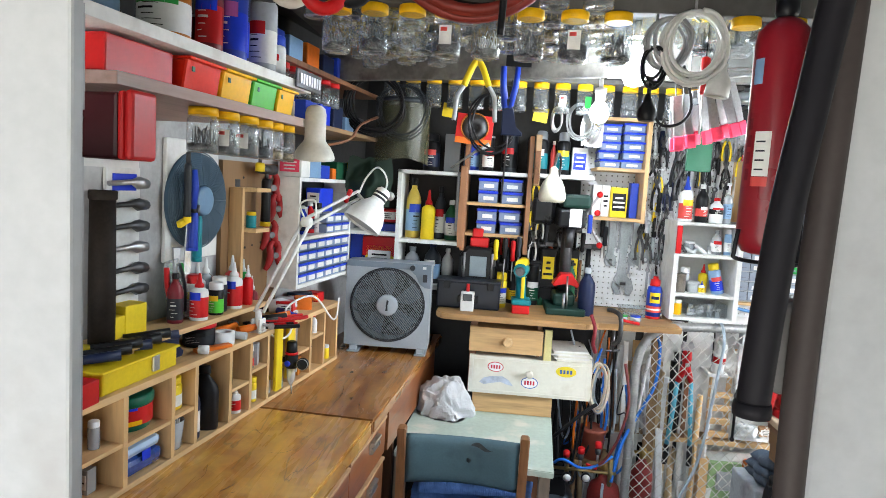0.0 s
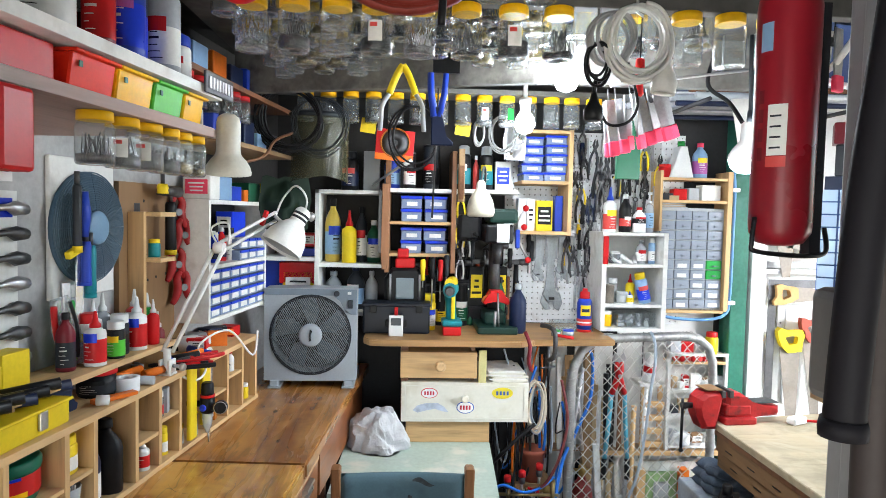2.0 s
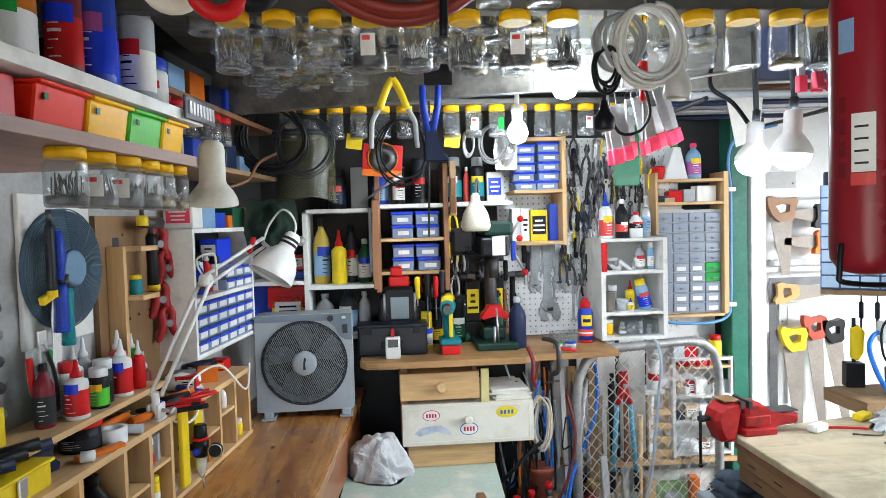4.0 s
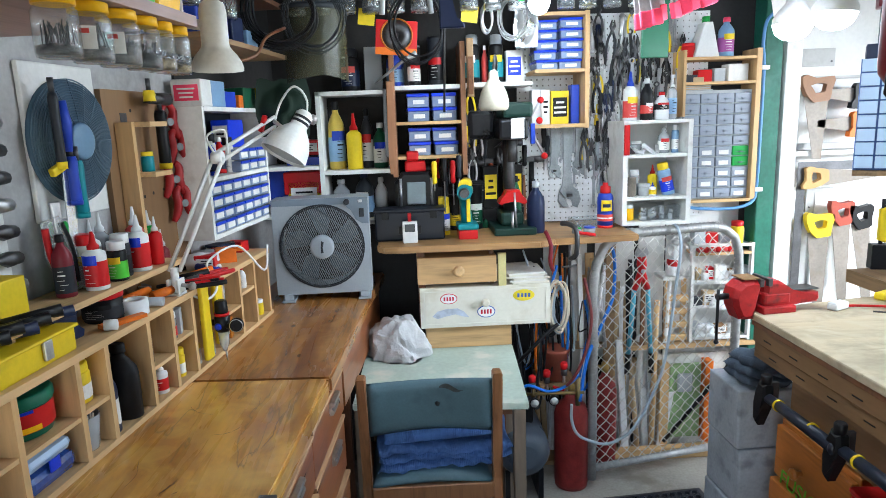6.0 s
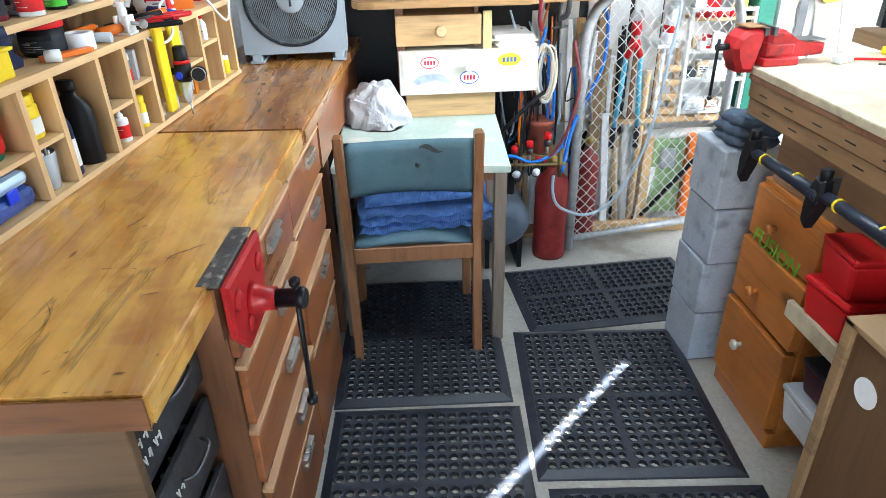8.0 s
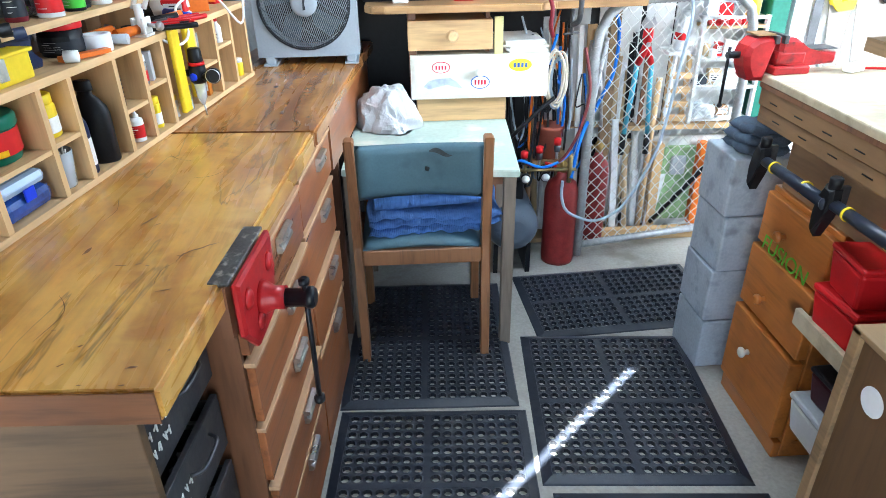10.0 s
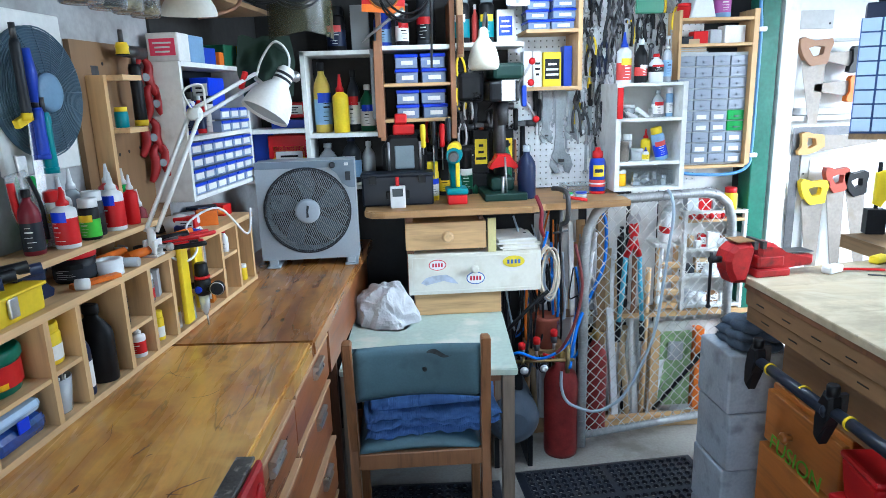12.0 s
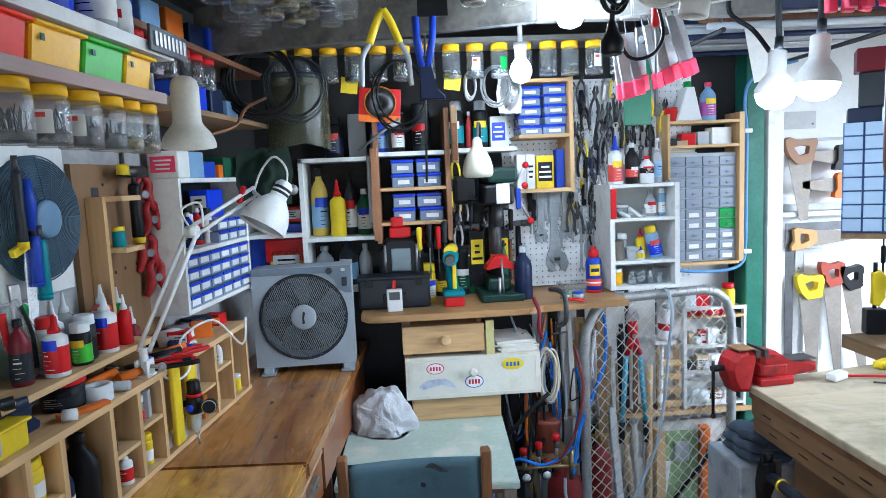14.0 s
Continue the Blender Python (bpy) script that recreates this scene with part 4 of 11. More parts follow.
BLUEC = mat("blue cushion cloth", (0.085, 0.175, 0.42), 0.85, var=0.16, scale=10, fine=220, bump=0.12, stretch=(1, 6, 1))
cush = thing("seat_cushion", pose(0, 0, 0), "folded blue quilted seat cushion squashed on the chair", "cushion")
for k in range(4):
    bm = B()
    wide = (0.375, 0.435, 0.44, 0.40)[k]
    def fold(u, v):
        rib = math.sin(u * wide * 860)
        if k == 3:
            return (-0.11 + 0.37 * u, 2.60 + 0.20 * v - 0.003 * rib, 0.548 + 0.02 * u + 0.10 * v ** 1.5 + 0.003 * rib)
        return (-0.132 + wide * u + 0.006 * math.sin(7 * v + k), 2.572 + 0.006 * (k % 2) + 0.29 * v - 0.006 * math.sin(u * 9 + k) - 0.0025 * rib,
                0.464 + 0.032 * k * (1 - 0.38 * u) + 0.018 * u + 0.0022 * rib + 0.004 * math.sin(u * 23 + 2 * k) + 0.003 * math.sin(u * 51 + k))
    pad(bm, 150, 10, fold, 0.036 - 0.008 * (k == 3), (0, -0.1, 1))
    part("layer", bm, BLUEC, cush)

# rag on the desk
def crumple(seed, sx, sy, h, n=22, rough=1.0):
    bm = B()
    nz = random.Random(seed)
    ox, oy = nz.random() * 50, nz.random() * 50
    def f(u, v):
        x, y = (u - 0.5) * 2, (v - 0.5) * 2
        r = min(1, math.hypot(x, y))
        an = math.atan2(y, x)
        rim = 0.82 + 0.18 * noise.noise(Vector((ox + 1.7 * math.cos(an), oy + 1.7 * math.sin(an), seed)))
        wx = x + 0.35 * noise.noise(Vector((ox + x * 1.5, oy + y * 1.5, 7)))
        wy = y + 0.35 * noise.noise(Vector((ox - x * 1.5, oy + y * 1.5, 9)))
        fold = 1 - 2.0 * abs(noise.noise(Vector((ox + wx * 1.5, oy + wy * 1.0, seed))))
        fine = 1 - 2.0 * abs(noise.noise(Vector((ox + wx * 4.0, oy + wy * 2.6, seed + 5))))
        k = 0.5 * fold + 0.22 * fine
        lean = 1 + 0.45 * x - 0.25 * y
        hh = max(0, 1 - (r / rim) ** 2.0) ** 0.8 * h * lean * max(0.08, 0.42 + 0.8 * k * rough)
        return (x * sx * (1 + 0.2 * k) * (1 - 0.12 * abs(y)), y * sy * (1 + 0.2 * k), 0.003 + hh)
    grid_sheet(bm, n, n, f)
    grid_sheet(bm, 4, 4, lambda u, v: ((u - 0.5) * 1.3 * sx, (v - 0.5) * 1.3 * sy, 0.001))
    return bm
def cloth_heap(seed, sx, sy, h):
    """A dropped cloth: a lump drawn into sharp folds, flat underneath."""
    bm = B()
    bmesh.ops.create_icosphere(bm, subdivisions=5, radius=1.0)
    for v in bm.verts:
        d = v.co.normalized()
        w = d + 0.5 * Vector((noise.noise(d * 1.4 + Vector((seed, 0, 0))), noise.noise(d * 1.4 + Vector((0, seed, 0))), noise.noise(d * 1.4 + Vector((0, 0, seed)))))
        a = 1 - 2.4 * abs(noise.noise(w * 1.6 + Vector((seed, 3, 1))))
        c = 1 - 2.4 * abs(noise.noise(w * 3.6 + Vector((1, seed, 4))))
        e = 1 - 2.4 * abs(noise.noise(w * 8.0 + Vector((1, 4, seed))))
        r = 0.90 + 0.34 * noise.noise(d * 1.3 + Vector((seed, 1, 7))) + 0.13 * a + 0.035 * c + 0.008 * e
        skirt = 1 + 0.35 * max(0, 0.25 - d.z)
        v.co = Vector((d.x * sx * r * skirt, d.y * sy * r * skirt, max(0.0015, (d.z * r + 0.12) * h)))
    return bm
solid("rag", cloth_heap(4.1, 0.110, 0.095, 0.145), RAG, pose(-0.065, 3.09, 0.675, 0, 0, -12), "crumpled pale grey cotton rag lying on the desk", "rag")

# ---- block pillar ----
pil = thing("block_pillar", pose(0, 0, 0), "stack of four grey painted concrete blocks carrying the worktop", "pillar")
bm = B()
box(bm, -0.095, 0.095, -0.095, 0.095, 0.002, 0.1885, bevel=0.006)
blk = mesh_of("block", bm, BLOCKM)
for k in range(4):
    part("block", blk, None, pil, m=pose(1.058 + rnd.uniform(-0.003, 0.003), 2.50 + rnd.uniform(-0.003, 0.003), 0.19 * k, 0, 0, 2 + rnd.uniform(-1.2, 1.2)))
DBLUE = mat("dark blue-grey folded cloth", (0.075, 0.10, 0.14), 0.85, var=0.2, scale=14, fine=200, bump=0.1)
for k, (a, c) in enumerate((((0.066, 0.075), 0.035), ((0.070, 0.07), 0.03), ((0.058, 0.062), 0.03))):
    bm = B()
    pad(bm, 18, 18, lambda u, v: (1.05 + (u - 0.5) * 2 * a[0] + 0.006 * math.sin(v * 11), 2.47 + (v - 0.5) * 2 * a[1], 0.780 + 0.027 * k + 0.005 * math.sin(u * 13 + v * 5)), 0.032, (0, 0, 1))
    solid("folded_cloth", bm, DBLUE, pose(0, 0, 0), "dark blue folded cloth on the block pillar", "cloth")

APRON = wood("oiled apron timber", (0.22, 0.125, 0.056), 1, 0.55, 0.5, stain=(0.14, 0.075, 0.035))
# ---- worktop with apron, chest and hung tools ----
wt = thing("worktop_table", pose(0, 0, 0), "heavy timber work table with a worn plywood top", "workbench")
WT = [(0.957, 2.380), (2.5, 2.66), (2.5, 1.35), (0.95, 1.35)]
part("tabletop", slab(WT, 0.998, 1.018, 0.002), PLY, wt, "pale worn plywood top with paint specks")
part("underlay", slab([(0.957, 2.352), (2.5, 2.65), (2.5, 1.35), (0.957, 1.35)], 0.985, 0.9975, 0), DKWOOD, wt)
for z0, z1, x in ((0.940, 0.9845, 0.960), (0.893, 0.937, 0.966)):
    bm = B()
    box(bm, x, x + 0.035, 1.35, 2.345, z0, z1, bevel=0.002)
    part("apron_plank", bm, APRON, wt)
bm = B()
box(bm, 1.0, 2.5, 2.30, 2.335, 0.89, 0.985)
part("rear_apron", bm, OLDTIM, wt)
for x, y in ((2.3, 2.3), (2.3, 1.45), (1.15, 1.40)):
    bm = B()
    box(bm, x - 0.045, x + 0.045, y - 0.045, y + 0.045, 0, 0.985)
    part("leg", bm, OLDTIM, wt)
bm = B()
box(bm, 1.36, 1.375, 1.45, 2.45, 0.0, 0.89)
part("back_panel", bm, OLDTIM, wt)
bm = B()
box(bm, 1.050, 1.062, 1.46, 2.29, 0.718, 0.9845)
part("inner_panel", bm, wood("brown plywood panel", (0.30, 0.175, 0.085), 1, 0.55, 0.7, 0.7, stain=(0.18, 0.10, 0.05)), wt)
bm = B()
cbox(bm, (0, 0, 0), (0.0012, 0.035, 0.003))
slot_mesh = mesh_of("slot", bm, BLACKM)
for k in range(7):
    part("slot", slot_mesh, None, wt, m=pose(0.9592, 1.55 + 0.12 * k, 0.958))
    part("slot", slot_mesh, None, wt, m=pose(0.9652, 1.50 + 0.125 * k, 0.915))

chest = thing("drawer_chest", pose(0, 0, 0), "orange varnished pine chest of three drawers under the worktop", "drawers")
bm = B()
box(bm, 1.045, 1.355, 1.985, 2.315, 0.0, 0.715, bevel=0.003)
part("carcass", bm, ORANGE, chest)
KNOBP = mat("pale wooden knob", (0.55, 0.50, 0.42), 0.4, var=0.08)
for z0, z1, kz, o, km in ((0.548, 0.700, 0.615, 0.0, ORANGE), (0.345, 0.538, 0.415, 0.012, ORANGE), (0.070, 0.330, 0.228, 0.020, KNOBP)):
    bm = B()
    box(bm, 1.026 - o, 1.045, 1.99, 2.31, z0, z1, bevel=0.004)
    d = part("drawer", bm, ORANGE, chest)
    bm = B()
    lathe(bm, [(0.009, 0), (0.007, 0.009), (0.016, 0.018), (0.016, 0.025), (0.009, 0.03)], 18, pose(1.026 - o, 2.185, kz, 0, -90, 0))
    part("knob", bm, km, d)
bm = B()
box(bm, 1.022, 1.045, 1.985, 2.315, 0.0, 0.055, bevel=0.003)
part("plinth", bm, ORANGE, chest)
LIME = mat("lime green lettering", (0.13, 0.42, 0.03), 0.5, var=0.1)
tx = bpy.data.curves.new("lettering", "FONT")
tx.body, tx.shear, tx.size, tx.extrude, tx.align_x = "FUSION", 0.15, 0.066, 0.0006, "CENTER"
tx.materials.append(LIME)
t_ob = new("lettering", tx)
t_ob.matrix_basis = pose(1.0248, 2.165, 0.536, 90, 0, -90)
_me = bpy.data.meshes.new_from_object(t_ob)
bpy.data.objects.remove(t_ob)
part("lettering", _me, LIME, chest, "lime green stencilled word", m=pose(1.0248, 2.165, 0.536, 90, 0, -90))

YEL = mat("yellow plastic", (0.78, 0.57, 0.015), 0.4, var=0.07, scale=12, fine=120, bump=0.02, spec=0.28)
for yy, zz in ((2.190, 0.828), (1.890, 0.838)):
    tl = thing("bar_clamp", pose(0.935, yy, zz, 0, 0, 0), "black one-handed bar clamp with yellow bands hung under the worktop", "clamp", "clamps under the worktop")
    bm = B()
    cyl(bm, (0, 0.02, 0), (-0.006, -0.262, 0.006), 0.013, 0.016, 18)
    lathe(bm, [(0.016, 0), (0.018, 0.006), (0.013, 0.014)], 18, look((-0.006, -0.262, 0.006), (-0.005, 0.0, 0.0)))
    part("grip", bm, mat("blue-black clamp tube", (0.014, 0.018, 0.030), 0.35, var=0.1, scale=18), tl)
    for y in (-0.03, -0.17):
        bm = B()
        cyl(bm, (-0.0005, y, -y * 0.022), (-0.0006, y - 0.007, 0.0002 - y * 0.022), 0.0155 - y * 0.012, 0.0156 - y * 0.012, 20)
        part("band", bm, YEL, tl)
    bm = B()
    plate(bm, [(-0.016, 0.035), (0.016, 0.04), (0.022, 0.01), (0.03, -0.03), (0.034, -0.075), (0.014, -0.09), (-0.004, -0.035), (-0.02, 0.0)], 0.032, pose(0.016, 0.03, 0, 0, 0, 90), bevel=0.007)
    lathe(bm, [(0.014, 0), (0.014, 0.026), (0.011, 0.03)], 16, pose(0, 0.03, 0.03))
    part("head", bm, BLACKP, tl)
    bm = B()
    box(bm, 0.0, 0.03, 0.02, 0.03, -0.02, 0.04)
    part("bracket", bm, DSTEEL, tl)

REDP = mat("red plastic", (0.52, 0.010, 0.012), 0.38, var=0.07, scale=10, fine=120, bump=0.02, spec=0.25)
def lidded_bin(name, m, sx, sy, sz, body, lid, label, cat, group=""):
    t = thing(name, m, label, cat, group)
    bm = B()
    vs = box(bm, -sx / 2, sx / 2, -sy / 2, sy / 2, 0, sz * 0.84, bevel=min(sx, sy, sz) * 0.08)
    for v in bm.verts:
        k = 0.86 + 0.14 * v.co.z / (sz * 0.84)
        v.co.x *= k; v.co.y *= k
    part("body", bm, body, t)
    bm = B()
    box(bm, -sx * 0.52, sx * 0.52, -sy * 0.52, sy * 0.52, sz * 0.84, sz, bevel=min(sx, sy, sz) * 0.07)
    part("lid", bm, lid, t)
    return t
sh = thing("open_rack", pose(0.045, 0, 0), "rough timber rack holding boxes under the worktop", "rack")
bm = B()
box(bm, 0.93, 1.34, 1.62, 1.96, 0.49, 0.51)
part("shelf", bm, OLDTIM, sh)
for x, y in ((1.22, 1.945), (1.32, 1.945), (0.95, 1.635), (1.32, 1.635)):
    bm = B()
    box(bm, x - 0.016, x + 0.016, y - 0.012, y + 0.012, 0, 0.49)
    part("post", bm, OLDTIM, sh)
bm = B()
box(bm, 0.915, 0.93, 1.62, 1.97, 0.485, 0.53, bevel=0.002)
part("lip", bm, PLY, sh)
bm = B()
box(bm, 0.97, 1.31, 1.64, 1.93, 0.16, 0.18)
part("low_shelf", bm, OLDTIM, sh)
lidded_bin("storage_box", pose(1.05, 1.86, 0.51, 0, 0, 4), 0.17, 0.15, 0.12, REDP, REDP, "red plastic lidded storage box in the rack", "box", "red boxes")
lidded_bin("storage_box", pose(1.04, 1.85, 0.63, 0, 0, -6), 0.15, 0.135, 0.11, REDP, REDP, "red plastic lidded storage box stacked on another", "box", "red boxes")
WHITEP = mat("white plastic", (0.72, 0.73, 0.73), 0.4, var=0.05, scale=10, fine=120, bump=0.02)
GREYBOX = mat("pale grey plastic", (0.40, 0.42, 0.44), 0.45, var=0.08, scale=10, fine=120)
lidded_bin("storage_box", pose(1.07, 1.84, 0.181, 0, 0, 0), 0.17, 0.18, 0.115, WHITEP, GREYBOX, "white plastic box with a grey lid on the low shelf", "box")
lidded_bin("storage_box", pose(1.08, 1.83, 0.297, 0, 0, 3), 0.15, 0.16, 0.10, mat("maroon plastic", (0.06, 0.012, 0.02), 0.4), DGREYP, "dark maroon plastic box with a grey lid", "box")
cb = thing("speaker_cabinet", pose(0.86, 1.45, 0, 0, 0, 0), "brown wooden cabinet box with a round white sticker", "cabinet")
bm = B()
box(bm, 0, 0.40, -0.35, 0.19, 0, 0.70, bevel=0.004)
part("body", bm, wood("brown veneer", (0.13, 0.068, 0.028), 2, 0.5, 0.7, stain=(0.07, 0.035, 0.016)), cb)
bm = B()
box(bm, -0.012, 0.0, 0.165, 0.19, 0.0, 0.712, bevel=0.002)
box(bm, -0.012, 0.40, -0.35, 0.19, 0.7005, 0.714, bevel=0.002)
part("trim", bm, OLDTIM, cb)
bm = B()
plate(bm, [(0.03 * math.cos(2 * math.pi * k / 24), 0.03 * math.sin(2 * math.pi * k / 24)) for k in range(24)], 0.0012, pose(-0.0014, 0.10, 0.60, 0, 0, 90))
part("sticker", bm, STK_W, cb)

# ---- gate ----
ZINC = mat("bright zinc wire", (0.66, 0.65, 0.62), 0.45, 0.35, var=0.14, scale=30, fine=160, bump=0.03)
gate = thing("chain_gate", pose(0.742, 3.185, 0, 0, 0, 12), "leaning galvanised tube gate with chain mesh and a rusty frame", "gate")
fr = [(0, 0, 0.03), (0, 0, 0.30), (0, 0, 0.6), (0, 0, 0.90), (0.012, 0, 0.985), (0.045, 0, 1.05), (0.10, 0, 1.09), (0.16, 0, 1.10), (0.36, 0, 1.10), (0.55, 0, 1.10), (0.615, 0, 1.085), (0.665, 0, 1.045), (0.69, 0, 0.98), (0.695, 0, 0.90), (0.695, 0, 0.5), (0.695, 0, 0.09)]
bm = B()
tube(bm, fr, 0.0195, 12)
part("frame", bm, GALV, gate)
bm = B()
cyl(bm, (0, 0, 0.08), (0.695, 0, 0.08), 0.0165)
part("bottom_rail", bm, GALV, gate)
bm = B()
P = 0.052
def gate_top(x):
    return 1.09 - 0.09 * max(0, 1 - x / 0.12) ** 2 - 0.10 * max(0, (x - 0.56) / 0.135) ** 2
for k in range(26):
    x0 = 0.012 + k * P / 2
    if x0 > 0.68:
        break
    pts, z, s = [], 0.085, k % 2
    while z < gate_top(x0):
        pts.append((min(x0 + (P / 2 if (len(pts) + s) % 2 else 0.0), 0.69), 0.004 * (1 if len(pts) % 2 else -1), z))
        z += P * 0.5
    tube(bm, pts, 0.0025, 5)
part("chain_mesh", bm, ZINC, gate, "zigzag galvanised chain wire")
bm = B()
for k in range(34):
    z = 0.1 + k * 0.03
    if z < 0.95:
        tube(bm, [(0.021 * math.cos(a), 0.021 * math.sin(a), z + 0.006 * a) for a in [j * 0.9 for j in range(8)]], 0.0013, 4)
part("lacing_wire", bm, GALV, gate)
bm = B()
for k in range(22):
    x = 0.13 + k * 0.021
    tube(bm, [(x + 0.004 * a, 0.021 * math.sin(a), 1.10 + 0.021 * math.cos(a)) for a in [j * 0.9 for j in range(8)]], 0.0013, 4)
part("lacing_wire", bm, GALV, gate)

# ---- rubber mats ----
def rubber_mat(x, y, sx, sy, rz):
    t = thing("rubber_mat", pose(x, y, 0, 0, 0, rz), "black rubber anti-fatigue mat with round holes on the floor", "mat", "rubber floor mats")
    nx, ny = round((sx - 0.06) / 0.034), round((sy - 0.06) / 0.034)
    bar = 0.016
    px, py = (sx - 0.06 - bar) / nx, (sy - 0.06 - bar) / ny
    V, F = [], []
    ang = [2 * math.pi * (k + 0.5) / 8 for k in range(8)]
    sq = [(0.5, 0.21), (0.21, 0.5), (-0.21, 0.5), (-0.5, 0.21), (-0.5, -0.21), (-0.21, -0.5), (0.21, -0.5), (0.5, -0.21)]
    cor = [(0.5, 0.5), (-0.5, 0.5), (-0.5, -0.5), (0.5, -0.5)]
    for i in range(nx):
        for j in range(ny):
            cx, cy = -sx / 2 + 0.03 + (i + 0.5) * px + bar * (i >= nx // 2), -sy / 2 + 0.03 + (j + 0.5) * py + bar * (j >= ny // 2)
            b0 = len(V)
            for k in range(8):
                V.append((cx + sq[k][0] * px, cy + sq[k][1] * py, 0.0125))
            for k in range(8):
                V.append((cx + 0.0132 * math.cos(ang[k]), cy + 0.0132 * math.sin(ang[k]), 0.0142))
            for k in range(8):
                V.append((cx + 0.0124 * math.cos(ang[k]), cy + 0.0124 * math.sin(ang[k]), 0.001))
            for k in range(4):
                V.append((cx + cor[k][0] * px, cy + cor[k][1] * py, 0.0125))
            for k in range(8):
                n = (k + 1) % 8
                F.append((b0 + k, b0 + n, b0 + 8 + n, b0 + 8 + k))
                F.append((b0 + 8 + k, b0 + 8 + n, b0 + 16 + n, b0 + 16 + k))
            for k in range(4):
                F.append((b0 + 2 * k, b0 + 24 + k, b0 + 2 * k + 1))
    me = bpy.data.meshes.new("perforated_field")
    me.from_pydata(V, [], F)
    bw = B()
    bw.from_mesh(me)
    bmesh.ops.remove_doubles(bw, verts=bw.verts[:], dist=0.0003)
    bw.to_mesh(me)
    bw.free()
    me.materials.append(RUBBER)
    part("perforated_field", me, None, t)
    bm = B()
    a, c = sx / 2, sy / 2
    rings = [[(s * (a - e), r * (c - e), z) for s, r in ((-1, -1), (1, -1), (1, 1), (-1, 1))] for e, z in ((0, 0.001), (0.004, 0.005), (0.029, 0.0135), (0.030, 0.0125), (0.031, 0.001))]
    vv = [[bm.verts.new(p) for p in r] for r in rings]
    for r0, r1 in zip(vv, vv[1:]):
        for k in range(4):
            bm.faces.new((r0[k], r0[(k + 1) % 4], r1[(k + 1) % 4], r1[k]))
    part("bevelled_edge", bm, RUBBER, t)
    bm = B()
    bx, by = -sx / 2 + 0.03 + (nx // 2) * px, -sy / 2 + 0.03 + (ny // 2) * py
    box(bm, bx, bx + bar, -sy / 2 + 0.03, sy / 2 - 0.03, 0.001, 0.0125)
    part("plain_bar", bm, RUBBER, t)
    bm = B()
    box(bm, -sx / 2 + 0.03, sx / 2 - 0.03, by, by + bar, 0.001, 0.0129)
    part("plain_bar", bm, RUBBER, t)
rubber_mat(0.062, 2.64, 0.575, 0.76, -2)
rubber_mat(0.045, 1.955, 0.585, 0.585, -3)
rubber_mat(0.665, 2.255, 0.585, 0.70, -4)
rubber_mat(0.825, 2.855, 0.76, 0.46, 4)
rubber_mat(0.64, 1.55, 0.585, 0.66, -4)
rubber_mat(0.03, 1.36, 0.585, 0.585, -3)

# ---- kinds of small things ----
def cm(name, c, rough=0.4, **k):
    return mat(name, c, rough, **{**dict(var=0.07, scale=18, fine=140, bump=0.02, spec=0.28), **k})


M = {
    "white": WHITEP, "black": BLACKP, "yellow": YEL, "red": REDP, "grey": GREYBOX, "dgrey": DGREYP, "steel": STEEL, "dsteel": DSTEEL, "galv": GALV,
    "blue": cm("blue plastic", (0.02, 0.055, 0.42)), "lid blue": cm("bright blue lid plastic", (0.012, 0.045, 0.62), 0.3), "green": cm("green plastic", (0.02, 0.30, 0.05)), "lime": cm("bright green plastic", (0.09, 0.50, 0.04)),
    "dgreen": cm("dark green plastic", (0.015, 0.10, 0.05)), "orange": cm("orange plastic", (0.75, 0.17, 0.015)), "pink": cm("fluorescent pink paint", (0.80, 0.06, 0.13)), "teal": cm("teal tool plastic", (0.01, 0.20, 0.24)),
    "navy": cm("navy plastic", (0.010, 0.018, 0.055)), "cream": CREAM, "maroon": cm("maroon plastic body", (0.16, 0.012, 0.02)), "brown": cm("brown card", (0.24, 0.13, 0.06), 0.7), "tan": cm("tan card", (0.48, 0.35, 0.20), 0.75),
    "paper": cm("white paper", (0.74, 0.73, 0.70), 0.8), "lred": cm("light red label", (0.62, 0.07, 0.06)), "skyblue": cm("pale blue plastic", (0.22, 0.36, 0.55)), "purple": cm("violet label", (0.35, 0.08, 0.30)), "gold": cm("pale gold fluid", (0.50, 0.36, 0.06), 0.3),
    "handlewood": PINEZ, "redwood": cm("dark red wooden handle", (0.25, 0.05, 0.02)), "amber": cm("amber plastic", (0.45, 0.14, 0.01), 0.3), "rust": cm("rusty steel", (0.17, 0.075, 0.035), 0.75, var=0.25), "concretegrey": BLOCKM,
}
CLEAR = clear("clear jar plastic", (0.92, 0.95, 0.965), 0.955, 0.03)
FROST = clear("cloudy clear plastic", (0.78, 0.82, 0.86), 0.62, 0.25)
BLUEFROST = clear("bluish drawer plastic", (0.50, 0.68, 0.92), 0.12, 0.25)
GREYFROST = clear("smoky drawer plastic", (0.33, 0.375, 0.45), 0.20, 0.25)
M["bin red"] = cm("orange red bin plastic", (0.75, 0.030, 0.010), 0.3, spec=0.2)
M["bin yellow"] = cm("deep yellow bin plastic", (0.86, 0.47, 0.006), 0.3, spec=0.2)
M["wrench"] = mat("satin wrench steel", (0.42, 0.45, 0.47), 0.38, 0.7, var=0.2, scale=14, fine=150, bump=0.03)
M.update(clear=CLEAR, frost=FROST, tubgreen=cm("deep green tub plastic", (0.008, 0.13, 0.075), 0.35), tinbrown=cm("dull brown tin", (0.17, 0.145, 0.12), 0.5, var=0.2))

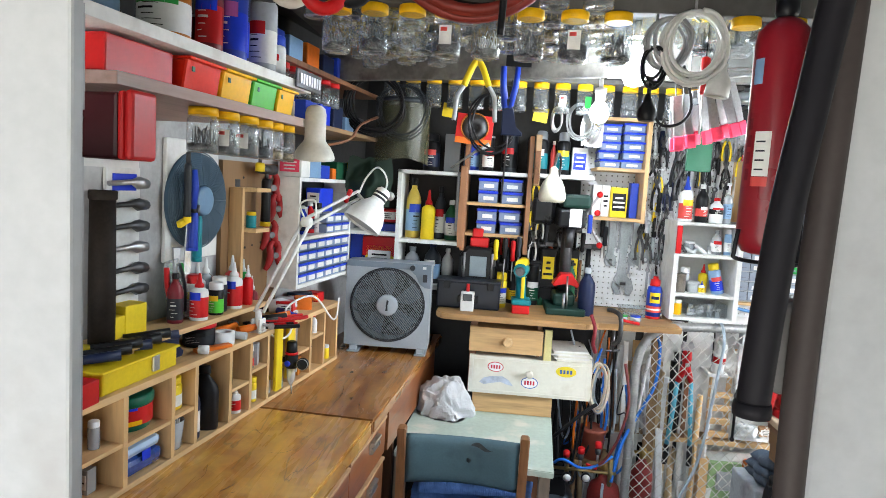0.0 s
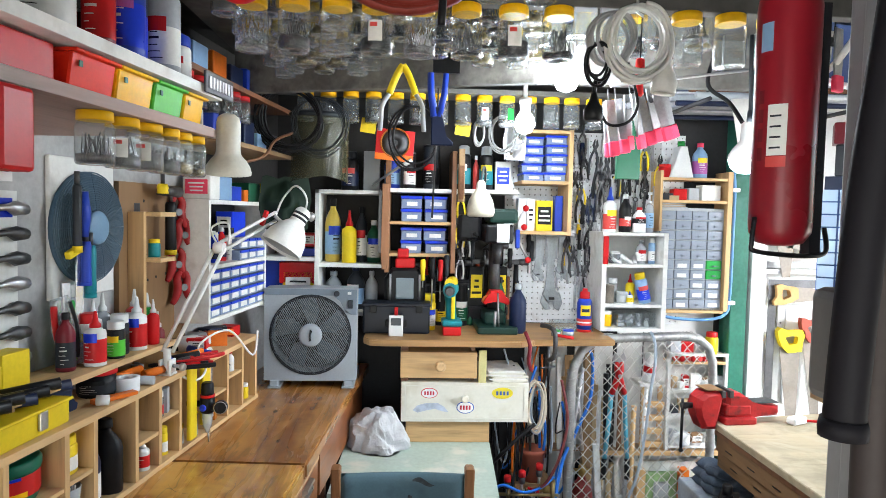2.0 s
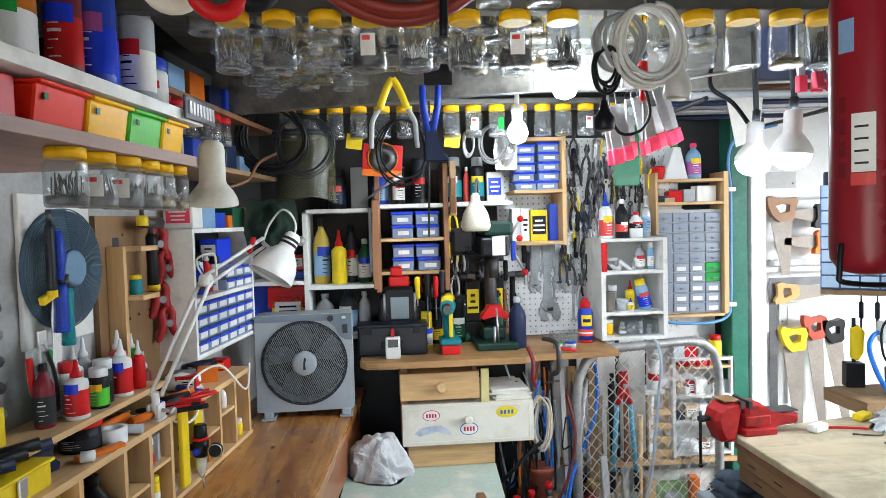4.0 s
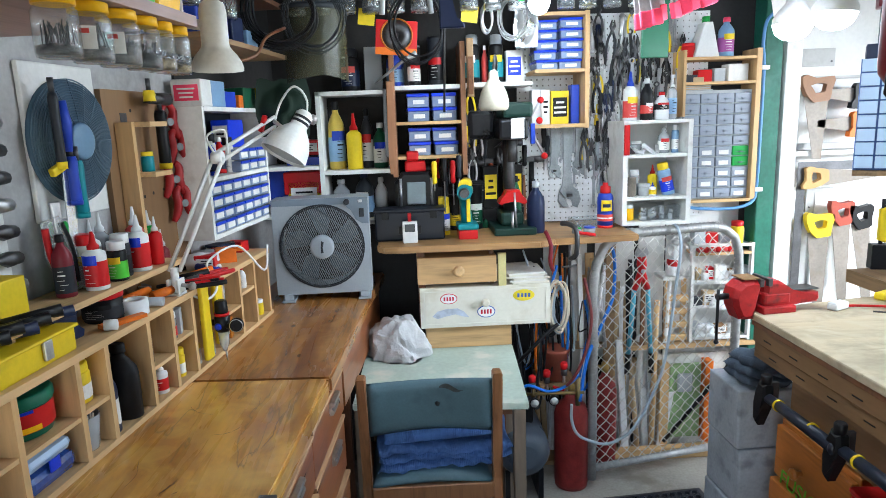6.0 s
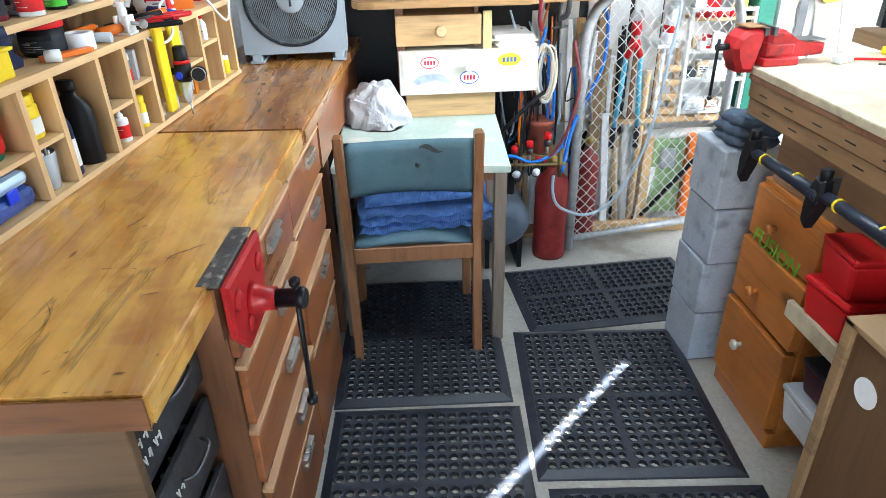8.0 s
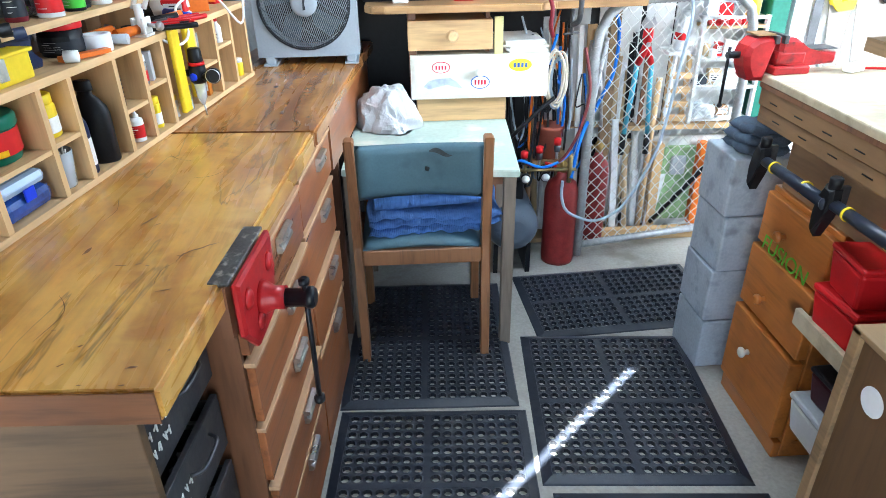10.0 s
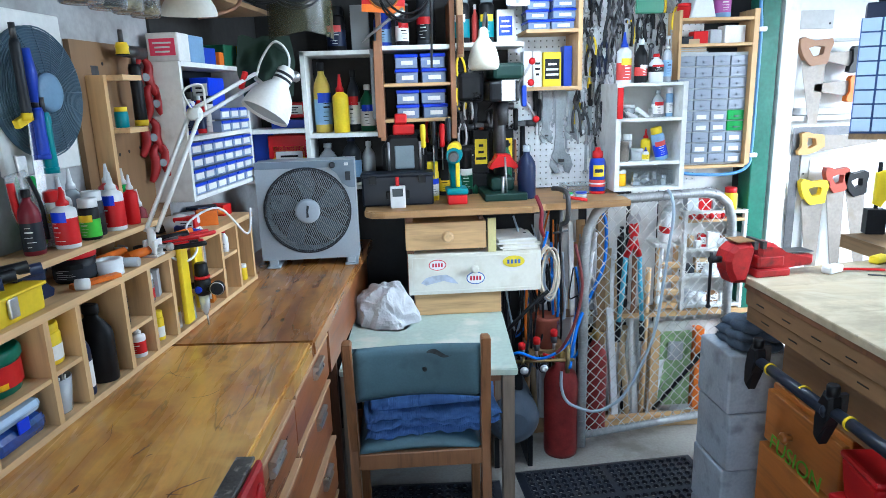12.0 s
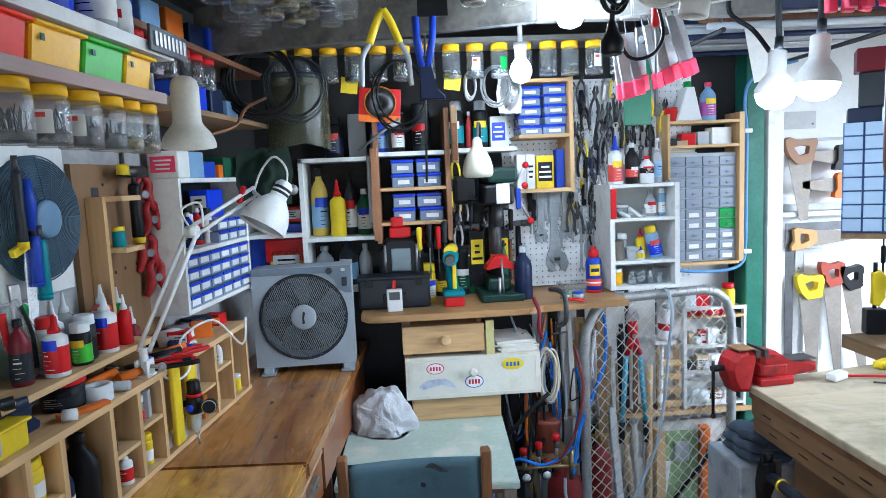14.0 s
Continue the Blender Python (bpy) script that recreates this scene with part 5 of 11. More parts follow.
FORMS = {
    "spray": ([(0.94, 0), (1, 0.012), (1, 0.74), (0.94, 0.775), (0.80, 0.80)], [(0.82, 0.80), (0.84, 0.81), (0.82, 0.97), (0.70, 1.0)]),
    "can": ([(0.97, 0), (1, 0.01), (1, 0.03), (0.97, 0.04), (0.97, 0.94), (1, 0.95)], [(1.0, 0.95), (1.02, 0.96), (1.02, 0.99), (0.9, 1.0)]),
    "bottle": ([(0.93, 0), (1, 0.02), (1, 0.60), (0.92, 0.68), (0.60, 0.78), (0.38, 0.83), (0.36, 0.88)], [(0.44, 0.88), (0.45, 0.89), (0.43, 0.99), (0.36, 1.0)]),
    "squeeze": ([(0.95, 0), (1, 0.015), (1, 0.58), (0.93, 0.64), (0.55, 0.68), (0.5, 0.70)], [(0.52, 0.70), (0.50, 0.76), (0.30, 0.80), (0.13, 1.0)]),
    "tub": ([(0.90, 0), (0.94, 0.02), (0.98, 0.74)], [(1.04, 0.74), (1.05, 0.76), (1.05, 0.95), (0.98, 1.0)]),
    "pot": ([(0.94, 0), (1, 0.03), (1, 0.72), (0.9, 0.78)], [(0.92, 0.78), (0.94, 0.8), (0.93, 0.98), (0.85, 1.0)]),
    "pump": ([(0.95, 0), (1, 0.02), (1, 0.58), (0.85, 0.66), (0.35, 0.72)], [(0.4, 0.72), (0.4, 0.78), (0.14, 0.79), (0.14, 0.93), (0.5, 0.93), (0.5, 1.0)]),
}
NAMES = {"spray": "spray_can", "can": "tin", "bottle": "bottle", "squeeze": "squeeze_bottle", "tub": "tub", "pot": "pot", "pump": "pump_bottle"}


emb = random.Random(404)
EMBLEMS = {"red": ("lid blue", "paper", "lid blue"), "paper": ("red", "lid blue", "green", "lred"), "white": ("red", "lid blue", "green"), "lid blue": ("lred", "skyblue", "purple", "yellow"), "yellow": ("red", "black", "blue"), "skyblue": ("blue", "paper"), "black": ("yellow", "red"), "navy": ("lred", "skyblue"), "dgrey": ("black",)}


def vessel(form, m, r, h, body, cap, band, label, group="", flat=1.0, bz=(0.12, 0.48)):
    """A can, bottle or tub standing at m: body, cap and a wrapped paper band."""
    t = thing(NAMES[form], m, label, NAMES[form].replace("_", " "), group)
    b, c = FORMS[form]
    sq = Matrix.Diagonal((1, flat, 1, 1))
    bm = B()
    lathe(bm, [(r * a, h * z) for a, z in b], 20, sq)
    bo = part("body", bm, M[body], t)
    bm = B()
    lathe(bm, [(r * a, h * z) for a, z in c], 18, sq)
    part("cap", bm, M[cap], t)
    if band:
        zz = bz
        bm = B()
        lathe(bm, [(r * 1.012, h * zz[0]), (r * 1.012, h * zz[1])], 20, sq, cap=False)
        lb = part("label", bm, M[band], bo)
        bm = B()
        col = "black" if band in ("white", "paper", "yellow", "skyblue") else "paper"
        for k in range(5):
            w = r * rnd.uniform(0.35, 0.9)
            z = h * (zz[0] + (zz[1] - zz[0]) * (0.14 + 0.17 * k))
            a0 = -math.pi / 2 - 0.5 + rnd.uniform(0, 0.3)
            tk = h * 0.009 if k != 3 else h * 0.024
            lathe_arc(bm, r * 1.022, flat, a0, a0 + w / r, z, z + tk)
        part("print", bm, M[col], lb)
        if r > 0.02:
            bm = B()
            z0, z1 = h * (zz[0] + (zz[1] - zz[0]) * 0.86), h * (zz[0] + (zz[1] - zz[0]) * 1.25)
            a0 = emb.uniform(-2.5, -2.2)
            lathe_arc(bm, r * 1.016, flat, a0, a0 + emb.uniform(1.5, 2.0), z0, min(z1, h * 0.70), 10)
            part("emblem", bm, M[emb.choice(EMBLEMS.get(band, ("yellow", "skyblue", "paper")))], lb)
    return t


def lathe_arc(bm, r, flat, a0, a1, z0, z1, n=5):
    lo = [bm.verts.new((r * math.cos(a0 + (a1 - a0) * k / n), flat * r * math.sin(a0 + (a1 - a0) * k / n), z0)) for k in range(n + 1)]
    hi = [bm.verts.new((v.co.x, v.co.y, z1)) for v in lo]
    for k in range(n):
        bm.faces.new((lo[k], lo[k + 1], hi[k + 1], hi[k]))


def carton(m, sx, sy, sz, body, front, label, name="carton", cat="box", group=""):
    """A card or plastic box with a printed front and bars for its unreadable print."""
    t = thing(name, m, label, cat, group)
    bm = B()
    box(bm, -sx / 2, sx / 2, -sy / 2, sy / 2, 0, sz, bevel=min(sx, sy, sz) * 0.05)
    bo = part("body", bm, M[body], t)
    if front:
        bm = B()
        box(bm, -sx * 0.4, sx * 0.4, -sy / 2 - 0.0012, -sy / 2, sz * 0.22, sz * 0.8)
        f = part("label", bm, M[front], bo)
        bm = B()
        for k in range(3):
            w = sx * rnd.uniform(0.3, 0.7)
            box(bm, -w / 2, w / 2, -sy / 2 - 0.002, -sy / 2 - 0.0012, sz * (0.32 + 0.15 * k), sz * (0.38 + 0.15 * k))
        part("print", bm, M["black" if front in ("white", "paper", "yellow") else "paper"], f)
    return t


def blue_tub(m, sx, sy, sz, group):
    t = thing("lidded_tub", m, "small clear plastic tub with a bright blue snap lid", "tub", group)
    bm = B()
    box(bm, -sx * 0.47, sx * 0.47, -sy * 0.47, sy * 0.47, 0, sz * 0.74, bevel=0.003)
    bo = part("body", bm, M["tubbody"], t)
    bm = B()
    box(bm, -sx / 2, sx / 2, -sy / 2, sy / 2, sz * 0.74, sz * 0.98, bevel=0.003)
    part("lid", bm, M["lid blue"], t)
    bm = B()
    box(bm, -sx * 0.22, sx * 0.28, -sy * 0.47 - 0.0014, -sy * 0.47, sz * 0.22, sz * 0.52)
    part("label", bm, M["paper"], bo)
    return t


M["tubbody"] = cm("bluish tub plastic", (0.20, 0.25, 0.37), 0.25)

# one jar of each sort, hung from its lid
CONT = {"nails": cm("loose nails", (0.16, 0.16, 0.165), 0.35, metal=0.8, var=0.42, scale=130, fine=320, bump=0.25), "screws": cm("loose brass screws", (0.26, 0.20, 0.10), 0.35, metal=0.8, var=0.42, scale=130, fine=320, bump=0.25), "dark": cm("dark loose parts", (0.03, 0.03, 0.034), 0.5, var=0.42, scale=90, bump=0.2), "white": cm("pale plastic plugs", (0.6, 0.6, 0.58), 0.5, var=0.2, scale=90, bump=0.2)}
LIDY = cm("yellow jar lid", (0.82, 0.45, 0.006), 0.4, spec=0.18)
RIMP = clear("thick clear jar base", (0.92, 0.95, 0.97), 0.90, 0.04)
GLINT = cm("shiny loose steel", (0.55, 0.55, 0.56), 0.25, metal=0.95)


def jar(m, r, h, fill, what, seed, lid=LIDY, tag=None, label="", group="jars screwed under the ceiling"):
    """A clear plastic jar hung by its screwed-up lid; m is the top of the lid."""
    t = thing("jar", m, label or "clear plastic jar with yellow lid and small parts inside", "jar", group)
    bm = B()
    prof = [(0.80, -0.17), (0.82, -0.20), (0.98, -0.27), (1, -0.32), (1, -0.93), (0.95, -0.985), (0.85, -1.0), (0.80, -0.985), (0.3, -0.975)]
    lathe(bm, [(r * a, h * z) for a, z in prof], 20, cap=False)
    ob = part("jar_body", bm, CLEAR, t)
    bm = B()
    lathe(bm, [(r * 0.88, 0), (r * 0.92, -h * 0.01), (r * 0.93, -h * 0.175), (r * 0.86, -h * 0.18)], 24)
    part("lid", bm, lid, t)
    rr = random.Random(seed)
    bm = B()
    lathe(bm, [(r * 0.84, -h * 1.001), (r * 0.90, -h * 0.999), (r * 0.955, -h * 0.985), (r * 0.93, -h * 0.975)], 20, cap=False)
    part("base_rim", bm, RIMP, ob)
    if tag:
        bm = B()
        lathe_arc(bm, r * 1.012, 1, -1.6, -0.75, -h * 0.80, -h * 0.42, 8)
        lb = part("label", bm, M[tag], ob)
        if tag == "paper":
            bm = B()
            lathe_arc(bm, r * 1.02, 1, -1.5, -1.05, -h * 0.54, -h * 0.46, 5)
            part("print", bm, M["lred"], lb)
    if fill <= 0:
        return t
    bm = B()
    top = -h * (0.965 - 0.42 * fill)
    lathe(bm, [(r * 0.80, -h * 0.968), (r * 0.945, -h * 0.93), (r * 0.945, top), (r * 0.5, top + h * 0.03)], 14)
    for v in bm.verts:
        if v.co.z > top - 0.001:
            v.co.z += rr.uniform(-0.05, 0.05) * h
    part("hardware_fill", bm, CONT[what], t)
    bm = B()
    long = what in ("nails", "dark")
    for k in range(34):
        a, q = rr.uniform(0, 6.28), r * rr.uniform(0.2, 0.85)
        z = top + rr.uniform(-0.02, 0.16) * h
        d = Vector((rr.uniform(-1, 1), rr.uniform(-1, 1), rr.uniform(-1, 1))).normalized() * r * 0.35
        if long:
            d = Vector((rr.uniform(-0.4, 0.4), rr.uniform(-0.4, 0.4), 1)).normalized() * h * rr.uniform(0.17, 0.25)
            z = -h * 0.95 + d.z + rr.uniform(0, 0.12) * h
        p = Vector((q * math.cos(a), q * math.sin(a), z))
        if (p + d).xy.length < r * 0.93 and (p - d).xy.length < r * 0.93:
            cyl(bm, p - d, p + d, r * 0.04, r * 0.028, 5)
    if len(bm.verts):
        part("loose_pieces", bm, GLINT if what != "dark" else DSTEEL, t)
    else:
        bm.free()
    return t


def screwdriver(m, ln, grip, label="screwdriver with a plastic grip hung on the wall", group="hanging hand tools"):
    t = thing("screwdriver", m, label, "screwdriver", group)
    bm = B()
    lathe(bm, [(0.006, 0), (0.011, -0.004), (0.012, -0.03), (0.009, -0.06), (0.011, -0.085), (0.006, -0.092)], 10)
    part("grip", bm, M[grip], t)
    bm = B()
    cyl(bm, (0, 0, -0.09), (0, 0, -ln), 0.003, 0.0028, 8)
    part("shaft", bm, STEEL, t)
    return t


def spanner(m, ln, metal="steel", ring=False, label="steel ring spanner hung on the pegboard", group="hanging hand tools"):
    """Hangs down from its upper ring at m, flat against the wall."""
    bm = B()
    w = ln * 0.05 + 0.003
    th = 0.006
    box(bm, -w * 0.5, w * 0.5, -th, 0, -ln * 0.86, -ln * 0.10)
    n = 14
    for zc, R in ((-ln * 0.06, w * 1.05), (-ln * 0.92, w * 1.25)):
        hole = R * 0.55
        gap = (zc < -ln / 2 and not ring)
        ks = range(n)
        for k in ks:
            a, b2 = 2 * math.pi * k / n, 2 * math.pi * (k + 1) / n
            mid = (a + b2) / 2
            if gap and abs(mid - 1.5 * math.pi) < 0.75:
                continue
            o = [(R * math.cos(a), R * math.sin(a)), (R * math.cos(b2), R * math.sin(b2)), (hole * math.cos(b2), hole * math.sin(b2)), (hole * math.cos(a), hole * math.sin(a))]
            plate(bm, [(x, z + zc) for x, z in o], th + 0.002, pose(0, -th - 0.002, 0))
    return solid("spanner", bm, M[metal], m, label, "spanner", group)


def adjustable(m, ln, label="large adjustable steel wrench hung on the pegboard", group="hanging hand tools", metal="steel"):
    t = thing("adjustable_wrench", m, label, "wrench", group)
    w = ln * 0.06
    bm = B()
    plate(bm, [(-w, 0), (w, 0), (w * 1.1, -ln * 0.06), (w * 0.7, -ln * 0.5), (w * 0.9, -ln * 0.74), (w * 2.2, -ln * 0.80), (w * 2.7, -ln * 0.9), (w * 2.0, -ln), (w * 1.0, -ln * 0.97), (w * 0.9, -ln * 0.9), (-w * 0.4, -ln * 0.88), (-w * 1.6, -ln * 0.80), (-w * 0.9, -ln * 0.72), (-w * 0.7, -ln * 0.5)], 0.010, pose(0, -0.010, 0), bevel=0.002)
    part("handle_body", bm, M[metal], t)
    bm = B()
    plate(bm, [(-w * 1.7, -ln * 0.82), (-w * 0.5, -ln * 0.89), (w * 0.3, -ln * 0.98), (-w * 0.9, -ln * 0.99), (-w * 1.9, -ln * 0.9)], 0.009, pose(0, -0.0125, 0), bevel=0.001)
    part("moving_jaw", bm, M[metal], t)
    bm = B()
    cyl(bm, (-w * 0.2, -0.012, -ln * 0.845), (w * 0.9, -0.012, -ln * 0.845), w * 0.32)
    part("knurl", bm, DSTEEL, t)
    return t


def pliers(m, ln, grip, spread=8, label="pliers with plastic sleeved handles hung on the wall", group="hanging hand tools"):
    t = thing("pliers", m, label, "pliers", group)
    for s in (-1, 1):
        bm = B()
        k = ln * 0.02 * spread / 4
        pts = smooth_line([(s * 0.004, 0, -0.02 * ln), (s * (0.012 + k * 0.4), 0, -ln * 0.18), (s * (0.014 + k), 0, -ln * 0.45), (s * (0.010 + k), 0, -ln * 0.66)], 4)
        tube(bm, [(-s * ln * 0.03, 0, 0.30 * ln), (-s * ln * 0.05, 0, 0.14 * ln)] + [tuple(p) for p in pts[:2]], [ln * 0.015, ln * 0.045, ln * 0.04, ln * 0.035], 8)
        part("jaw", bm, DSTEEL, t)
        bm = B()
        tube(bm, pts[1:], ln * 0.035, 8)
        part("sleeve", bm, M[grip], t)
    return t


def hammer(m, ln, grip="handlewood", label="claw hammer hung head up", group="hanging hand tools"):
    t = thing("hammer", m, label, "hammer", group)
    bm = B()
    cyl(bm, (0, 0, 0), (0, 0, -ln), 0.011, 0.014, 10)
    part("shaft", bm, M[grip], t)
    bm = B()
    cyl(bm, (0.01, 0, 0), (0.055, 0, 0), 0.013, 0.015, 12)
    plate(bm, [(0.012, 0.012), (-0.03, 0.010), (-0.065, -0.018), (-0.03, -0.006), (0.012, -0.013)], 0.022, pose(0, -0.011, 0), bevel=0.003)
    part("head", bm, DSTEEL, t)
    return t


def cable(pts, r, material, label, name="cable", cat="cable", steps=6, closed=False):
    bm = B()
    tube(bm, smooth_line(pts, steps, closed), r, 7, closed)
    return solid(name, bm, material, pose(0, 0, 0), label, cat)


def coil_of(m, R, r, turns, material, label, name="cable_coil", cat="cable", squash=0.75, jitter=0.08, seed=1):
    """Loops of cord hung from a hook at m."""
    rr = random.Random(seed)
    bm, pts = B(), []
    shape = [(1 + rr.uniform(-jitter * 2, jitter), rr.uniform(-0.12, 0.12), rr.uniform(-0.06, 0.06), rr.uniform(0, 6), rr.uniform(-1, 1)) for k in range(turns + 1)]
    steps = 28
    for i in range(turns * steps + 1):
        k, f = divmod(i, steps)
        f /= steps
        lo, hi = shape[k], shape[min(k + 1, turns)]
        g, dx, dz, ph, tl = (p * (1 - f) + q * f for p, q in zip(lo, hi))
        t = 2 * math.pi * f
        pts.append((R * dx + R * g * squash * math.sin(t) * (1 + 0.05 * math.sin(3 * t + ph)), (i / steps - turns / 2) * r * 1.1 + tl * r * 3 * math.cos(t), -R * g + R * dz + R * g * math.cos(t)))
    tube(bm, pts, r, 6)
    return solid(name, bm, material, m, label, cat)

# ---- back wall: shelves ----
PEG = mat("white pegboard", (0.80, 0.81, 0.82), 0.5, var=0.05, scale=6, fine=90, stain=(0.55, 0.53, 0.5))
# Added near-black board: the shade behind the shelved things, as colour.
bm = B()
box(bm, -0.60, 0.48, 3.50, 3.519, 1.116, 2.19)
structure("wall_panel_1", bm, DARKWALL, "added dark board for the shade behind the shelves", "panel")
def pegboard(x0, x1, z0, z1, y, p=0.025):
    """A board with drilled holes."""
    nx, nz = round((x1 - x0) / p), round((z1 - z0) / p)
    px, pz = (x1 - x0) / nx, (z1 - z0) / nz
    V, F = [], []
    for i in range(nx):
        for j in range(nz):
            cx, cz, b0, h = x0 + (i + 0.5) * px, z0 + (j + 0.5) * pz, len(V), 0.003
            V += [(cx - px / 2, y, cz - pz / 2), (cx + px / 2, y, cz - pz / 2), (cx + px / 2, y, cz + pz / 2), (cx - px / 2, y, cz + pz / 2)]
            V += [(cx + h * a, y, cz + h * c) for a, c in ((-1, -1), (1, -1), (1, 1), (-1, 1))]
            V += [(cx + h * a, y + 0.006, cz + h * c) for a, c in ((-1, -1), (1, -1), (1, 1), (-1, 1))]
            for k in range(4):
                n = (k + 1) % 4
                F += [(b0 + k, b0 + n, b0 + 4 + n, b0 + 4 + k), (b0 + 4 + k, b0 + 4 + n, b0 + 8 + n, b0 + 8 + k)]
    me = bpy.data.meshes.new("pegboard")
    me.from_pydata(V, [], F)
    me.materials.append(PEG)
    ob = new("wall_pegboard", me)
    tagged(ob, "white drilled pegboard on the back wall", "pegboard", "", "structure")
    bm = B()
    box(bm, x0, x1, y + 0.0065, y + 0.02, z0, z1)
    structure("wall_pegboard_backing", bm, BLACKP, "dark gap behind the pegboard", "panel")
pegboard(0.485, 1.32, 1.12, 2.0, 3.49)

bs = thing("bookshelf", pose(0, 0, 0), "white painted open shelves crowded with bottles and boxes", "shelf")
for x in (-0.605, -0.338):
    bm = B()
    box(bm, x - 0.009, x + 0.009, 3.27, 3.499, 1.116 if x > -0.5 else 1.116, 1.705 if x > -0.5 else 1.45, bevel=0.001)
    part("upright", bm, WPAINT, bs)
for z, x0, x1 in ((1.705, -0.347, -0.056), (1.395, -0.329, -0.056), (1.418, -0.596, -0.348), (1.225, -0.596, -0.348), (1.19, -0.329, -0.056)):
    bm = B()
    box(bm, x0, x1, 3.27, 3.499, z - 0.016, z, bevel=0.001)
    part("board", bm, WPAINT, bs)
for z, x0, x1 in ((1.719, -0.050, 0.233), (1.722, 0.250, 0.517)):
    s2 = thing("wall_shelf", pose(0, 0, 0), "narrow white painted shelf board on the back wall", "shelf")
    bm = B()
    box(bm, x0, x1, 3.29, 3.499, z - 0.017, z, bevel=0.001)
    part("board", bm, WPAINT, s2)
BROWNW = wood("reddish shelf timber", (0.30, 0.135, 0.06), 2, 0.5, 0.55)
cub = thing("tub_rack", pose(0, 0, 0), "reddish timber rack for small blue-lidded tubs", "rack")
for x, z0, z1 in ((-0.044, 1.36, 1.87), (0.236, 1.36, 1.88)):
    bm = B()
    box(bm, x - 0.010, x + 0.010, 3.27, 3.488, z0, z1, bevel=0.002)
    part("upright", bm, BROWNW, cub)
for z in (1.578, 1.442):
    bm = B()
    box(bm, -0.034, 0.226, 3.28, 3.49, z - 0.013, z, bevel=0.001)
    part("board", bm, PINEX, cub)
cub2 = thing("tub_rack", pose(0, 0, 0), "raw pine box rack holding tubs and drill boxes", "rack")
for x, z0, z1 in ((0.738, 1.53, 1.985),):
    bm = B()
    box(bm, x - 0.009, x + 0.009, 3.29, 3.488, z0, z1, bevel=0.001)
    part("upright", bm, PINEZ, cub2)
for z in (1.765, 1.548, 1.982):
    bm = B()
    box(bm, 0.525, 0.729, 3.29, 3.488, z - 0.014, z, bevel=0.001)
    part("board", bm, PINEX, cub2)

# tubs
def tub_stack(x, y, z, n, w, d, h):
    for k in range(n):
        blue_tub(pose(x + rnd.uniform(-0.003, 0.003), y, z + k * h, 0, 0, rnd.uniform(-3, 3)), w, d, h - 0.0008, "blue-lidded tubs")
tub_stack(0.578, 3.385, 1.765, 5, 0.092, 0.14, 0.0385)
tub_stack(0.678, 3.385, 1.765, 5, 0.095, 0.14, 0.040)
tub_stack(0.058, 3.385, 1.578, 2, 0.092, 0.14, 0.056)
tub_stack(0.162, 3.385, 1.578, 2, 0.100, 0.14, 0.056)
tub_stack(0.058, 3.385, 1.442, 2, 0.092, 0.14, 0.056)
tub_stack(0.162, 3.385, 1.442, 2, 0.100, 0.14, 0.056)

# ---- things on the back shelves ----
vessel("spray", pose(-0.211, 3.360, 1.705, 0, 0, -11), 0.037, 0.169, "black", "dgrey", 'navy', "black aerosol can with a dark label on the shelf")
vessel("can", pose(0.046, 3.360, 1.719, 0, 0, 16), 0.026, 0.158, "black", "steel", 'paper', "black and white tin on the shelf")
vessel("bottle", pose(-0.031, 3.420, 1.719, 0, 0, 7), 0.036, 0.164, "blue", "white", 'skyblue', "blue bottle at the back of the shelf")
vessel("can", pose(0.142, 3.420, 1.719, 0, 0, -23), 0.037, 0.197, "dgrey", "black", 'black', "dark tin in the shade of the shelf")
carton(pose(-0.118, 3.395, 1.705, 0, 0, 0), 0.072, 0.07, 0.174, "frost", None, "cloudy clear plastic packet standing on the shelf", "packet", "box")
vessel("spray", pose(0.283, 3.370, 1.722, 0, 0, -14), 0.031, 0.192, "black", "frost", 'teal', "black aerosol can with a teal band")
vessel("spray", pose(0.381, 3.370, 1.722, 0, 0, -14), 0.030, 0.190, "black", "frost", 'teal', "black aerosol can with a teal band")
carton(pose(0.455, 3.380, 1.722, 0, 0, 0), 0.068, 0.04, 0.126, "paper", 'lid blue', "white and blue glue carton on the shelf", "carton", "box")
vessel("bottle", pose(0.341, 3.420, 1.722, 0, 0, -22), 0.014, 0.154, "lred", "white", None, "small red bottle between the cans")
carton(pose(0.544, 3.395, 1.548, 0, 0, 0), 0.036, 0.07, 0.141, "white", None, "narrow white carton on the pine rack", "carton", "box")
carton(pose(0.583, 3.395, 1.548, 0, 0, 0), 0.036, 0.07, 0.141, "paper", 'paper', "narrow white carton on the pine rack", "carton", "box")
carton(pose(0.641, 3.375, 1.548, 0, 0, 0), 0.073, 0.05, 0.134, "yellow", 'black', "yellow plastic drill bit case", "carton", "box")
carton(pose(0.707, 3.390, 1.548, 0, 0, 0), 0.034, 0.06, 0.157, "blue", None, "blue plastic drill case leaning in the rack", "case", "box")
vessel("bottle", pose(-0.284, 3.380, 1.395, 0, 0, 24), 0.034, 0.274, "gold", "black", 'skyblue', "clear oil bottle with a blue and white label")
vessel("squeeze", pose(-0.209, 3.340, 1.395, 0, 0, 15), 0.032, 0.225, "yellow", "red", None, "yellow squeeze bottle with a red nozzle")
vessel("bottle", pose(-0.160, 3.400, 1.395, 0, 0, -19), 0.026, 0.243, "dgrey", "black", 'paper', "dark bottle with a pale label on the shelf")
